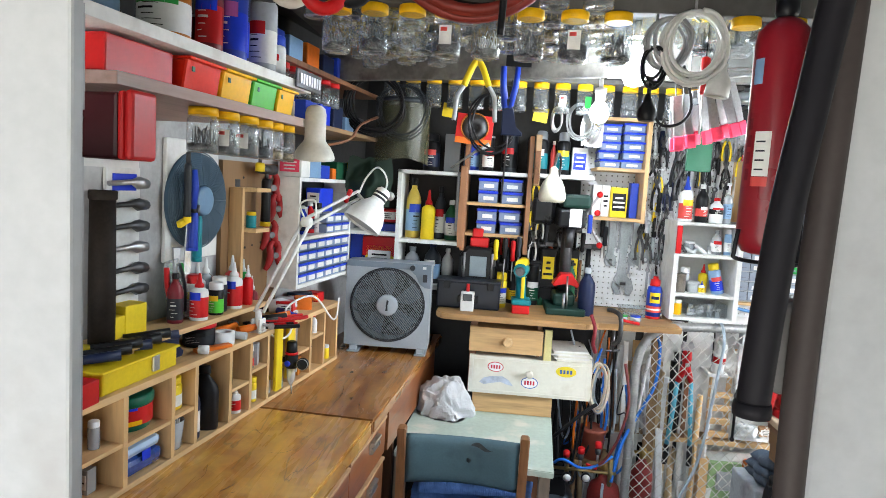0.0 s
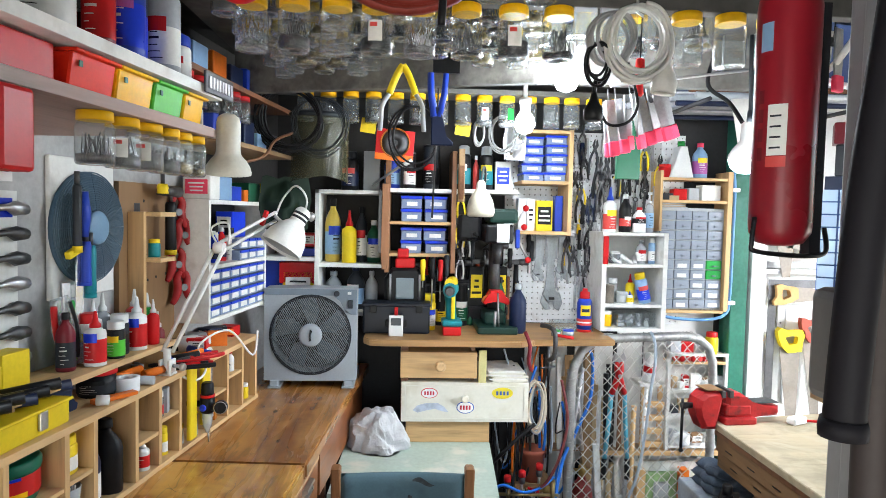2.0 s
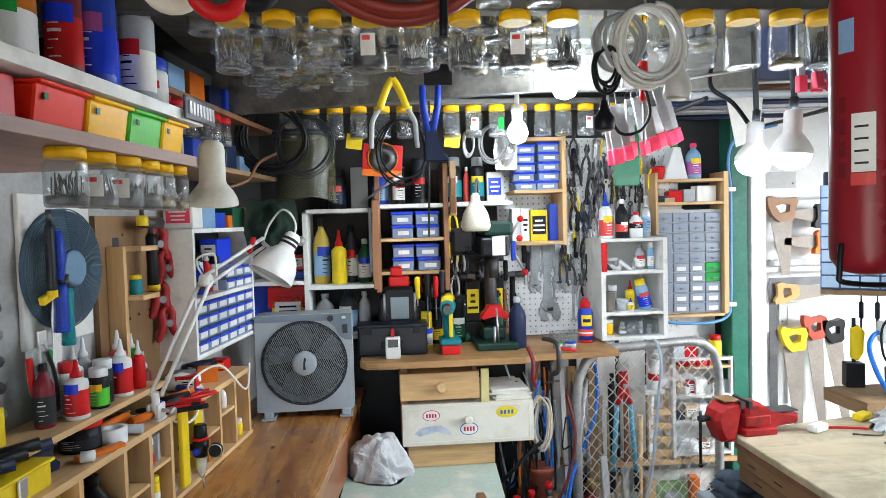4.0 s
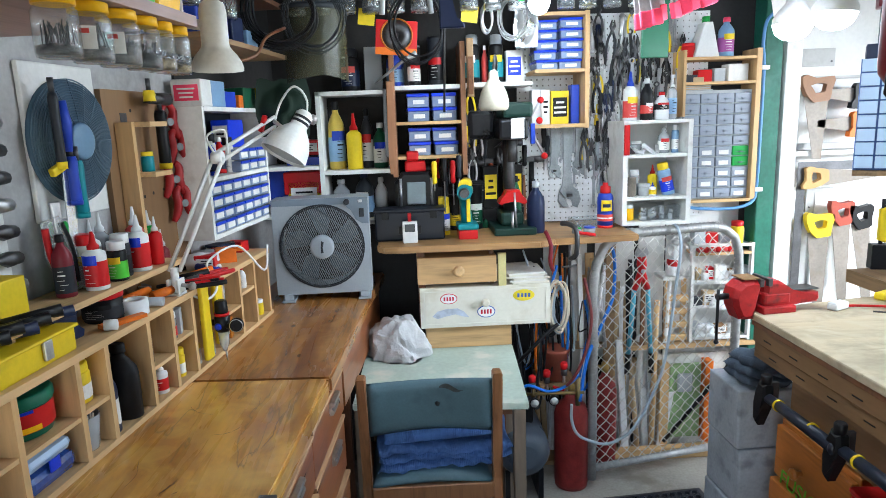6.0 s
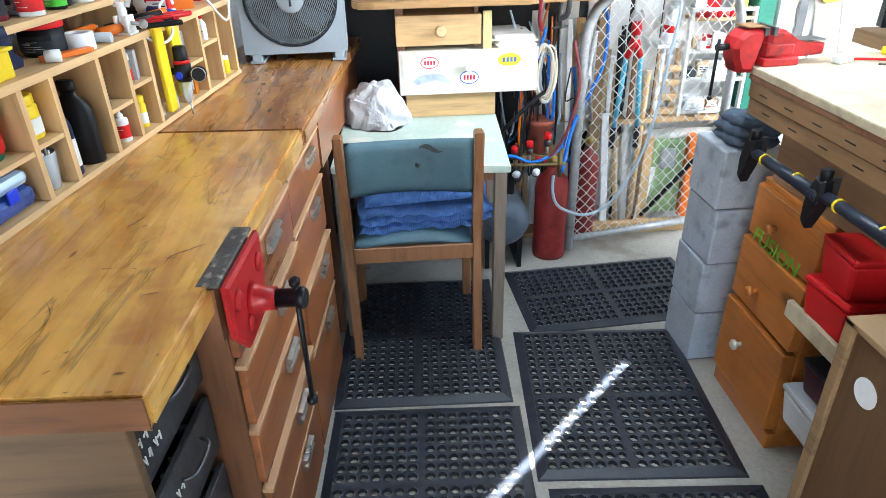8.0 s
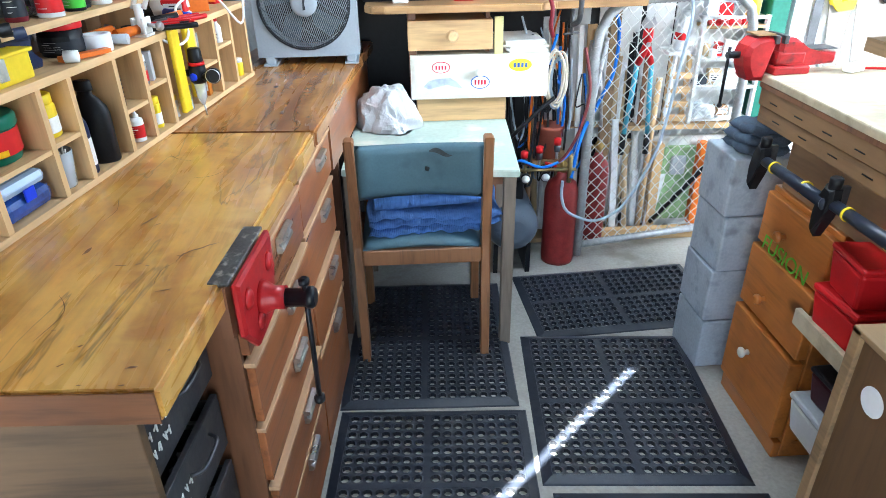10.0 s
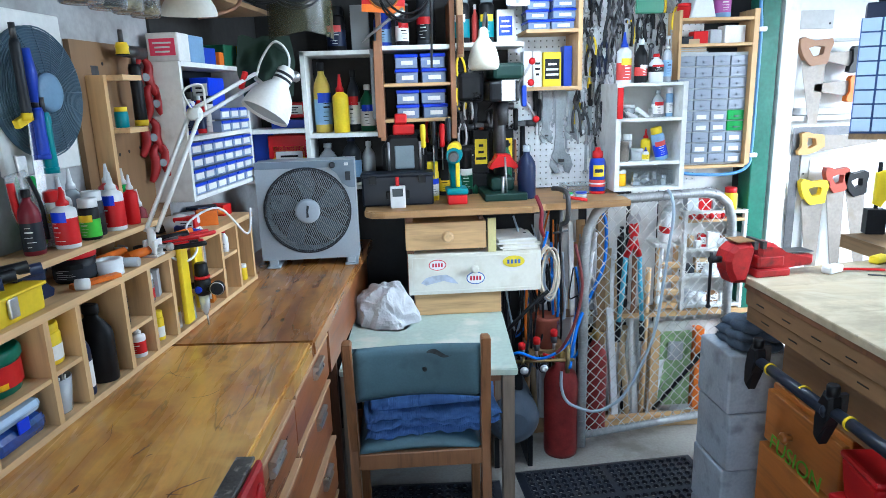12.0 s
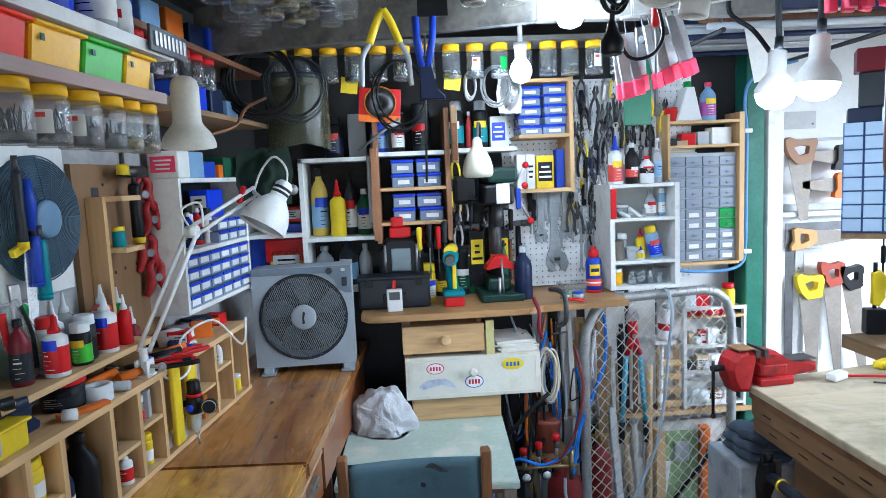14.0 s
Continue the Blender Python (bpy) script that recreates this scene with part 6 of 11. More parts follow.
vessel("bottle", pose(-0.105, 3.380, 1.395, 0, 0, -2), 0.030, 0.184, "dgreen", "white", 'paper', "dark green bottle on the white shelf")
vessel("bottle", pose(-0.279, 3.400, 1.190, 0, 0, 4), 0.039, 0.161, "frost", "frost", None, "clear plastic bottle on the lower shelf")
vessel("bottle", pose(-0.181, 3.380, 1.190, 0, 0, -19), 0.038, 0.190, "dgrey", "navy", 'skyblue', "grey drink bottle on the lower shelf")
vessel("bottle", pose(-0.114, 3.420, 1.190, 0, 0, 7), 0.027, 0.162, "white", "white", None, "white bottle on the lower shelf")
carton(pose(-0.415, 3.410, 1.458, 0, 0, 0), 0.129, 0.1, 0.061, "red", 'paper', "red plastic box with a label", "carton", "box")
carton(pose(-0.419, 3.400, 1.418, 0, 0, 0), 0.140, 0.1, 0.033, "blue", None, "blue plastic box on the shelf", "carton", "box")
carton(pose(-0.425, 3.380, 1.225, 0, 0, 0), 0.132, 0.1, 0.129, "yellow", 'paper', "yellow plastic box with a red lid", "carton", "box")
carton(pose(-0.428, 3.385, 1.300, 0, 0, 0), 0.155, 0.11, 0.092, "red", None, "red lid lying on a yellow box", "carton", "box")
carton(pose(-0.529, 3.410, 1.225, 0, 0, 0), 0.082, 0.1, 0.176, "blue", None, "blue plastic tray on the shelf", "carton", "box")
M["ink"] = cm("blue-black case plastic", (0.008, 0.011, 0.019), 0.35)
tcs = thing("tool_case", pose(0.003, 3.230, 1.115), "blue-black plastic tool case on the bench board", "tool case")
bm = B(); box(bm, -0.138, 0.138, -0.05, 0.05, 0, 0.118, bevel=0.008); part("body", bm, M["ink"], tcs)
bm = B(); box(bm, -0.141, 0.141, -0.053, 0.053, 0.112, 0.128, bevel=0.005); part("lid", bm, M["ink"], tcs)
bm = B(); box(bm, -0.045, 0.045, -0.060, -0.0505, 0.028, 0.060, bevel=0.004); part("handle_recess", bm, BLACKP, tcs)
for x in (-0.095, 0.095):
    bm = B(); box(bm, x - 0.014, x + 0.014, -0.057, -0.0505, 0.088, 0.118, bevel=0.002); part("latch", bm, BLACKP, tcs)
vessel("pot", pose(0.138, 3.300, 1.115, 0, 0, 18), 0.031, 0.155, "yellow", "yellow", 'paper', "yellow plastic pot with a paper label")
vessel("bottle", pose(0.518, 3.250, 1.115, 0, 0, -17), 0.036, 0.211, "navy", "frost", None, "tall dark blue bottle with a pale label")
lub = thing("spray_can", pose(0.820, 3.300, 1.115), "blue lubricant aerosol with a red cap and yellow disc", "spray can")
for nm_, prof, c in (("foot", [(0.031, 0), (0.033, 0.004), (0.033, 0.012)], "red"), ("body", [(0.0325, 0.012), (0.0325, 0.125), (0.028, 0.140), (0.022, 0.145)], "blue"), ("band", [(0.0332, 0.030), (0.0332, 0.058)], "lred"), ("stripe", [(0.0336, 0.040), (0.0336, 0.046)], "paper"), ("cap", [(0.021, 0.145), (0.022, 0.148), (0.021, 0.172), (0.012, 0.176), (0.010, 0.188)], "red")):
    bm = B()
    lathe(bm, prof, 22, cap=nm_ not in ("band", "stripe"))
    part(nm_, bm, M[c], lub)
bm = B()
lathe_arc(bm, 0.0334, 1, -2.35, -0.95, 0.072, 0.118, 10)
part("disc", bm, M["yellow"], lub, "yellow shield on the can")
bm = B()
lathe_arc(bm, 0.0338, 1, -2.15, -1.15, 0.088, 0.102, 8)
part("bars", bm, M["navy"], lub)
vessel("pot", pose(0.672, 3.190, 1.115, 0, 0, -7), 0.020, 0.024, "frost", "green", None, "small clear pot with a green lid")
vessel("pot", pose(0.724, 3.190, 1.115, 0, 0, 6), 0.024, 0.026, "frost", "blue", None, "small clear pot with a blue lid")
vessel("bottle", pose(0.462, 3.400, 1.115, 0, 0, -24), 0.022, 0.222, "dgreen", "black", None, "dark green bottle behind the drill press")
vessel("tub", pose(0.047, 3.420, 1.115, 0, 0, 6), 0.049, 0.146, "dgrey", "red", None, "dark tub with a red lid at the back")
vessel("squeeze", pose(0.920, 3.310, 1.552, 0, 0, 6), 0.029, 0.195, "white", "blue", 'lred', "white glue bottle with a blue nozzle and red label", bz=(0.06, 0.40))
vessel("bottle", pose(0.988, 3.310, 1.552, 0, 0, 23), 0.026, 0.165, "black", "white", 'lred', "black bottle with a pink-red label and a white cap", bz=(0.16, 0.36))
vessel("bottle", pose(1.051, 3.310, 1.552, 0, 0, 0), 0.029, 0.110, "white", "red", 'black', "small white bottle with a black label and a red cap", bz=(0.36, 0.56))
vessel("pump", pose(1.103, 3.330, 1.552, 0, 0, 4), 0.019, 0.178, "frost", "white", 'skyblue', "clear pump bottle on the white cabinet")

# ---- long side wall: shelves and what stands on them ----
MAUVE = wood("greyish mauve shelf edge", (0.34, 0.23, 0.205), 1, 0.6, 0.7)
us = thing("wall_shelf", L(0, 0, 0), "white painted double wall shelf over the bench", "shelf")
bm = B()
box(bm, -0.149, 0.26, -0.66, 0.30, 1.845, 1.866, bevel=0.001)
part("top_board", bm, WPAINT, us)
bm = B()
box(bm, -0.149, 0.26, -0.36, 0.262, 1.762, 1.782, bevel=0.001)
part("lower_board", bm, MAUVE, us)
for s in (-0.35, -0.05, 0.20):
    bm = B()
    box(bm, -0.149, -0.12, s, s + 0.018, 1.7825, 1.8445)
    part("cleat", bm, WPAINT, us)

def parts_bin(s, w, col, lab):
    t = thing("parts_bin", L(0.24, s, 1.782), lab, "bin", "coloured parts bins on the shelf")
    bm = B()
    h, d = 0.057, 0.15
    plate(bm, [(-d, 0), (-0.004, 0), (0.004, h * 0.94), (-d, h)], w - 0.006, pose(0, 0.003, 0), bevel=0.003)
    bo = part("body", bm, M[col], t)
    bm = B()
    box(bm, -d, 0.014, 0, w - 0.001, h * 0.93, h * 1.03, bevel=0.002)
    part("lid", bm, M[col], t)
    bm = B()
    box(bm, 0.0045, 0.0060, w * 0.15, w * 0.22, h * 0.60, h * 0.76)
    part("mark", bm, M["dgreen"], bo)
parts_bin(-0.175, 0.115, "bin red", "orange-red plastic parts bin with a lip lid")
parts_bin(-0.058, 0.112, "bin yellow", "deep yellow plastic parts bin with a lip lid")
parts_bin(0.056, 0.108, "lime", "bright green plastic parts bin with a lip lid")
parts_bin(0.166, 0.085, "bin yellow", "small deep yellow plastic parts bin with a lip lid")
carton(L(0.10, -0.27, 1.782, 0), 0.26, 0.16, 0.058, "red", None, "long red plastic drawer bin on the shelf", "parts_bin", "bin")
rtb = thing("tool_box", L(0.195, -0.385, 1.652), "red steel tool box with shade-darkened body and bright red end bands", "tool box")
bm = B()
box(bm, -0.125, 0.062, 0.03, 0.085, 0, 0.10, bevel=0.006)
# Body colour is darkened for the side turned away from the bulbs.
part("body", bm, cm("red tool box enamel darkened for shade", (0.045, 0.004, 0.007), 0.35), rtb)
bm = B()
box(bm, 0.0625, 0.074, 0.028, 0.087, 0.0, 0.102, bevel=0.005)
part("end_band", bm, M["red"], rtb, "bright red rolled end band")
bm = B()
box(bm, 0.0745, 0.088, 0.028, 0.087, 0.0, 0.104, bevel=0.006)
part("lid_edge", bm, M["red"], rtb, "bright red lid edge")
bm = B()
tube(bm, smooth_line([(-0.06, 0.03, 0.06), (-0.06, 0.02, 0.055), (0.0, 0.02, 0.055), (0.0, 0.03, 0.06)], 4), 0.003, 6)
part("handle", bm, BLACKM, rtb)
bm = B()
box(bm, -0.149, 0.26, -0.46, -0.31, 1.640, 1.6515)
solid("wall_shelf", bm, WPAINT, L(0, 0, 0), "short white bracket shelf under the long one", "shelf")

for i, (s, r, tag, w, fl) in enumerate(((-0.090, 0.031, None, "dark", 0.3), (-0.015, 0.031, "paper", "dark", 0.5), (0.055, 0.034, "paper", "dark", 0.8), (0.124, 0.031, None, "dark", 0.6), (0.182, 0.027, None, "screws", 0.5), (0.238, 0.027, None, "screws", 0.35))):
    jar(L(0.225, s, 1.761), r * 0.95, 0.084, fl, w, 40 + i, tag=tag, label="clear jar with yellow lid of small hardware screwed under the shelf", group="jars under the wall shelf")

# cans on the top board
Z = 1.866
vessel("pot", L(0.17, -0.135, Z), 0.046, 0.15, "amber", "white", "white", "brown glass jar with a white label")
vessel("spray", L(0.19, -0.025, Z), 0.026, 0.20, "maroon", "black", "red", "dark red aerosol can")
vessel("spray", L(0.195, 0.045, Z), 0.033, 0.21, "blue", "white", "lid blue", "bright blue spray paint can with a colourful label")
vessel("spray", L(0.17, 0.105, Z), 0.028, 0.21, "navy", "black", "lid blue", "navy spray paint can")
vessel("spray", L(0.195, 0.175, Z), 0.032, 0.20, "grey", "steel", "paper", "silver grey spray can with a white label")
vessel("pot", L(0.18, 0.255, Z), 0.030, 0.105, "white", "blue", "paper", "white pot with a blue lid at the shelf end")
vessel("can", L(0.05, 0.02, Z), 0.045, 0.14, "dgrey", "steel", "navy", "dark paint tin at the back of the shelf")
vessel("can", L(0.05, 0.16, Z), 0.045, 0.12, "maroon", "steel", None, "dark red paint tin at the back of the shelf")
vessel("spray", L(0.10, -0.21, Z), 0.030, 0.20, "paper", "red", "skyblue", "white aerosol can with a blue label")
bm = B()
box(bm, 0, 0.006, 0, 0.135, 0.0, 0.044, bevel=0.002)
nm = thing("chrome_badge", L(0.263, 0.205, 1.848, 0, 0, 0), "old chrome nameplate badge fixed to the shelf end", "badge")
part("plate", bm, DSTEEL, nm)
bm = B()
for k in range(8):
    box(bm, 0.006, 0.009, 0.012 + k * 0.0145, 0.021 + k * 0.0145, 0.010, 0.034)
part("raised_bars", bm, STEEL, nm)

# mugs and rolls hung over the shelf end
for i, (x, y, z, c) in enumerate(((-0.30, 1.60, 2.0, "cream"), (-0.235, 1.60, 1.99, "red"), (-0.19, 1.62, 2.01, "black"))):
    bm = B()
    tube(bm, [(0.034 * math.cos(2 * math.pi * k / 20), 0, 0.034 * math.sin(2 * math.pi * k / 20)) for k in range(20)], 0.013, 8, True)
    tube(bm, [(0, 0, 0.04), (0, 0, 0.07), (0, (z - 2.12) * 0.1, 2.188 - z + 0.004)], 0.002, 5)
    solid("tape_roll", bm, M[c], pose(x, y, z, 10, 0, 25), "roll of coloured tape hung from the ceiling", "tape", "tape rolls")
bm = B()
pad(bm, 14, 10, lambda u, v: (-0.36 + 0.15 * u, 1.50 + 0.10 * v, 2.065 + 0.03 * math.sin(math.pi * u)), 0.05, (0, 0, 1))
solid("orange_bundle", bm, M["orange"], pose(0, 0, 0), "orange cloth bundle tucked under the ceiling", "bundle")

# far upper shelf with red-topped jars
fs = thing("wall_shelf", L(0, 0, 0), "dark wooden shelf with red-lidded jars", "shelf")
bm = B()
box(bm, -0.149, 0.085, 0.42, 1.30, 1.965, 1.98)
part("board", bm, DKWOOD, fs)
bm = B()
box(bm, -0.149, 0.09, 0.66, 1.30, 1.80, 1.814)
part("board", bm, OLDTIM, fs)
LIDR = M["red"]
for k in range(7):
    jar(L(0.05, 0.47 + 0.075 * k, 1.964), 0.027, 0.085, rnd.uniform(0.2, 0.5), rnd.choice(("nails", "dark", "screws")), 70 + k, LIDR, label="small clear jar with red lid screwed under the shelf", group="red-lidded jars")
for k, c in enumerate(("blue", "skyblue", "orange", "navy", "blue", "dgrey")):
    carton(L(0.0, 0.50 + 0.12 * k, 1.98), 0.12, 0.09, rnd.uniform(0.05, 0.09), c, None, "plastic box on the high shelf", "storage_box")
for k, c in enumerate(("blue", "lid blue", "navy", "skyblue", "dgrey")):
    carton(L(0.0, 0.74 + 0.11 * k, 1.814), 0.12, 0.085, rnd.uniform(0.05, 0.08), c, "paper" if k % 2 else None, "blue plastic box on the wooden shelf", "storage_box")

# work lamp head fixed to the shelf end
wl = thing("wall_lamp", L(0.255, 0.345, 1.69) @ pose(0, 0, 0, 9, 4, 0) @ Matrix.Diagonal((0.95, 0.95, 0.95, 1)), "cream enamel spotlight lamp clamped to the shelf end, unlit", "lamp")
SHADE = cm("cream lamp enamel", (0.60, 0.58, 0.52), 0.4)
bm = B()
lathe(bm, [(0.053, 0.0), (0.0535, 0.006), (0.050, 0.018), (0.042, 0.032), (0.033, 0.042), (0.029, 0.048), (0.0275, 0.056), (0.0275, 0.118), (0.024, 0.132), (0.014, 0.140)], 32, cap=False)
lathe(bm, [(0.014, 0.140), (0.001, 0.142)], 28, cap=False)
part("shade", bm, SHADE, wl)
bm = B()
lathe(bm, [(0.044, 0.02), (0.05, 0.002)], 24, cap=False)
lathe(bm, [(0.03, 0.012), (0.001, 0.004)], 20, cap=False)
part("reflector", bm, M["grey"], wl)
bm = B()
cyl(bm, (-0.02, 0, 0.09), (-0.07, 0.0, 0.095), 0.011)
cyl(bm, (-0.07, 0, 0.085), (-0.07, 0, 0.145), 0.008)
part("arm", bm, SHADE, wl)

# ---- wall under the shelf ----
BROWNB = wood("brown hardboard", (0.24, 0.135, 0.06), 2, 0.6, 0.8, 0.4)
bm = B()
box(bm, -0.149, -0.135, 0.56, 0.92, 1.17, 1.68)
hbp = thing("hardboard_panel", L(0, 0, 0), "brown drilled hardboard panel on the side wall", "panel")
part("board", bm, BROWNB, hbp)
for s, z in ((0.635, 1.40), (0.70, 1.405), (0.745, 1.41), (0.80, 1.415), (0.68, 1.63), (0.85, 1.62)):
    bm = B()
    cyl(bm, (-0.1352, s, z), (-0.1345, s, z), 0.0045, None, 10)
    part("drilled_hole", bm, BLACKM, hbp)
sm = thing("wall_rack", L(0, 0, 0), "small raw pine wall rack beside the hardboard", "rack")
bm = B()
box(bm, -0.134, -0.09, 0.600, 0.614, 1.247, 1.60)
part("upright", bm, PINEZ, sm)
for z in (1.475, 1.60):
    bm = B()
    box(bm, -0.134, -0.05, 0.6145, 0.70, z - 0.012, z)
    part("shelf", bm, PINE, sm)
vessel("pot", L(-0.09, 0.655, 1.475), 0.016, 0.05, "teal", "yellow", None, "tiny teal pot with a yellow lid")

# fan grille hung on the wall
BLUEGREY = cm("blue-grey fan grille plastic", (0.06, 0.11, 0.165), 0.45)
fg = thing("wall_fan", L(-0.149, 0.425, 1.56), "blue-grey round fan grille on a white square plate", "fan")
bm = B()
box(bm, 0.0, 0.012, -0.125, 0.115, -0.165, 0.165, bevel=0.003)
part("backing_plate", bm, WPAINT, fg)
MX = Matrix(((0, 0, 1, 0), (1, 0, 0, 0), (0, 1, 0, 0), (0, 0, 0, 1)))
bm = B()
lathe(bm, [(0.135, 0.013), (0.132, 0.02), (0.1, 0.03)], 40, MX)
part("disc", bm, BLUEGREY, fg)
bm = B()
for r in [0.046 + 0.0055 * k for k in range(17)]:
    tube(bm, [(0.042 - 0.016 * (r / 0.135) ** 2, r * math.cos(2 * math.pi * k / 40), r * math.sin(2 * math.pi * k / 40)) for k in range(40)], 0.0016, 4, True)
for k in range(16):
    a = 2 * math.pi * k / 16
    tube(bm, [(0.043 - 0.016 * (r / 0.135) ** 2, r * math.cos(a), r * math.sin(a)) for r in (0.04, 0.08, 0.135)], 0.0014, 4)
part("grille", bm, cm("grille wire", (0.085, 0.135, 0.185), 0.45), fg)
bm = B()
lathe(bm, [(0.042, 0.04), (0.040, 0.047), (0.034, 0.05), (0.001, 0.051)], 30, MX)
part("hub", bm, cm("fan hub blue", (0.16, 0.27, 0.40), 0.4), fg)

# hammer, rasp and brushes hung along the wall
for s, z, ln, g, nm_, lab in ((0.645, 1.625, 0.12, "black", "file", "dark steel rasp hung on the hardboard"), ):
    bm = B()
    plate(bm, [(-0.016, 0), (0.016, 0), (0.018, -ln * 0.6), (0.006, -ln), (-0.014, -ln)], 0.012, L(-0.134, s, z, 90), bevel=0.002)
    solid("rasp", bm, DSTEEL, pose(0, 0, 0), lab, "rasp")
def grip_tool(s, z, ln, body, end, label, d=-0.09, name="hammer", r=0.016):
    """A hung hand tool by its grip; hammers also have a head."""
    t = thing(name, L(d, s, z), label, name.replace("_", " "), "tools hung on the side wall")
    bm = B()
    lathe(bm, [(r * 0.8, 0), (r, -0.01), (r * 0.92, -ln * 0.5), (r, -ln * 0.9), (r * 0.8, -ln)], 12)
    part("grip", bm, M[body], t)
    bm = B()
    lathe(bm, [(r * 1.06, -ln * 0.93), (r * 1.06, -ln * 1.03)], 12)
    part("butt", bm, M[end], t)
    bm = B()
    if name == "hammer":
        cyl(bm, (0, -0.045, 0.03), (0, 0.045, 0.03), 0.014, 0.017, 12)
    cyl(bm, (0, 0, 0), (0, 0, 0.03), 0.006)
    part("head", bm, DSTEEL, t)
grip_tool(0.745, 1.63, 0.15, "black", "yellow", "black and yellow hammer hung head up")
grip_tool(0.70, 1.68, 0.03, "yellow", "black", "yellow and black hand tool", name="hand_tool")
grip_tool(0.325, 1.66, 0.15, "dgrey", "yellow", "black and yellow striped screwdriver", name="screwdriver", r=0.010)
grip_tool(0.355, 1.53, 0.10, "blue", "blue", "blue-handled shears hung on the side wall", name="shears", r=0.012)
grip_tool(0.372, 1.52, 0.12, "teal", "teal", "teal-handled snips hung on the side wall", name="snips", r=0.013)
for s, z, ln, c in ((0.30, 1.44, 0.16, "steel"), (0.33, 1.40, 0.20, "steel"), (0.365, 1.30, 0.08, "green"), (0.31, 1.33, 0.12, "red")):
    bm = B()
    plate(bm, [(-0.010, 0), (0.012, 0), (0.016, -ln * 0.7), (0.002, -ln)], 0.010, L(-0.10, s, z, 75), bevel=0.002)
    solid("blade_tool", bm, M[c], pose(0, 0, 0), "flat bladed hand tool hung on the wall", "hand tool", "tools hung on the side wall")
bm = B()
cbox(bm, (-0.10, 0.322, 1.505), (0.014, 0.04, 0.018), rot=(20, 0, 0), bevel=0.003)
solid("clip", bm, M["yellow"], L(0, 0, 0), "yellow plastic clip on the wall", "clip")

# glue bottles
G = 1.2465
for s, d, form, r, h, b, c, l, lab in (
        (0.275, -0.085, "bottle", 0.020, 0.13, "maroon", "black", "dgrey", "dark red bottle leaning on the shelf"),
        (0.335, -0.055, "squeeze", 0.024, 0.125, "white", "red", "red", "white glue bottle with a red nozzle and label"),
        (0.365, -0.095, "spray", 0.027, 0.115, "paper", "red", "grey", "white can with a red cap"),
        (0.415, -0.055, "pot", 0.021, 0.09, "black", "white", "lime", "black pot with a white lid and green label"),
        (0.455, -0.070, "pot", 0.022, 0.10, "dgrey", "white", "black", "dark pot with a white lid"),
        (0.41, -0.11, "squeeze", 0.021, 0.14, "white", "white", None, "plain white nozzle bottle on the shelf"),
        (0.46, -0.118, "squeeze", 0.021, 0.15, "frost", "white", None, "cloudy plastic bottle with a white nozzle"),
        (0.515, -0.060, "squeeze", 0.025, 0.135, "white", "white", "red", "white glue bottle with a red label"),
        (0.555, -0.090, "squeeze", 0.022, 0.15, "lred", "white", "pink", "pinkish red glue bottle with a white nozzle"),
        (0.585, -0.055, "squeeze", 0.016, 0.12, "red", "white", None, "slim red bottle with a white nozzle"),
        (0.32, -0.115, "spray", 0.022, 0.15, "dgreen", "green", "lime", "dark green aerosol can"),
        (0.635, -0.10, "squeeze", 0.018, 0.13, "green", "white", "white", "green bottle with a white nozzle")):
    vessel(form, L(d, s, G, rnd.uniform(-30, 30)), r, h, b, c, l, lab, "glue bottles", bz=(0.07, 0.50))
vessel("squeeze", L(-0.10, 0.69, 1.167), 0.02, 0.15, "maroon", "white", None, "dark red bottle with a white nozzle")

# things on the pigeonhole rack's top
R = 1.167
carton(L(-0.012, -0.175, R, 4), 0.07, 0.13, 0.05, "red", None, "red plastic case on the rack", "case")
yb = thing("tool_box", L(-0.042, 0.035, R, 2), "yellow plastic tool box full of black tools on the rack", "tool box")
bm = B()
box(bm, -0.05, 0.04, -0.12, 0.14, 0, 0.05, bevel=0.005)
part("body", bm, M["yellow"], yb)
bm = B()
box(bm, 0.0405, 0.048, 0.04, 0.062, 0.012, 0.048, bevel=0.002)
part("latch", bm, STEEL, yb)
bm = B()
box(bm, -0.053, 0.046, -0.125, 0.145, 0.046, 0.053, bevel=0.003)
part("rim", bm, M["yellow"], yb)
for k in range(7):
    bm = B()
    y0, ang = -0.10 + 0.035 * k, rnd.uniform(-18, 18)
    cyl(bm, (-0.045, y0 - 0.02, 0.065 + 0.006 * (k % 3)), (0.03, y0 + 0.05, 0.072 + 0.006 * (k % 3)), 0.009, 0.012, 10)
    part("tool", bm, M["black" if k % 3 else "navy"], yb)
for k in range(11):
    bm = B()
    a = rnd.uniform(-0.25, 0.25)
    z0 = 0.028 + 0.009 * (k // 3)
    cyl(bm, (-0.014, -0.11, z0), (-0.010 + 0.1 * a, 0.10, z0 + 0.03), 0.006, 0.011, 9)
    box(bm, -0.02, -0.008, -0.17, -0.10, z0 - 0.003, z0 + 0.003)
    solid("file", bm, M["black" if k % 3 else "dsteel"], L(-0.065 - 0.007 * k, -0.19 + rnd.uniform(-0.02, 0.02), R + 0.002, rnd.uniform(-8, 8)), "black-handled file in a heap of tools on the rack", "file", "heap of files and chisels")
cutter = thing("tile_cutter", L(-0.10, -0.18, R + 0.001, 4), "grey and black saw tool heaped on the rack", "power tool")
bm = B()
cbox(bm, (0, 0, 0.055), (0.07, 0.24, 0.03), rot=(8, 0, 0), bevel=0.008)
part("body", bm, GREYBOX, cutter)
bm = B()
box(bm, -0.035, 0.035, -0.14, 0.10, 0.0, 0.025, bevel=0.004)
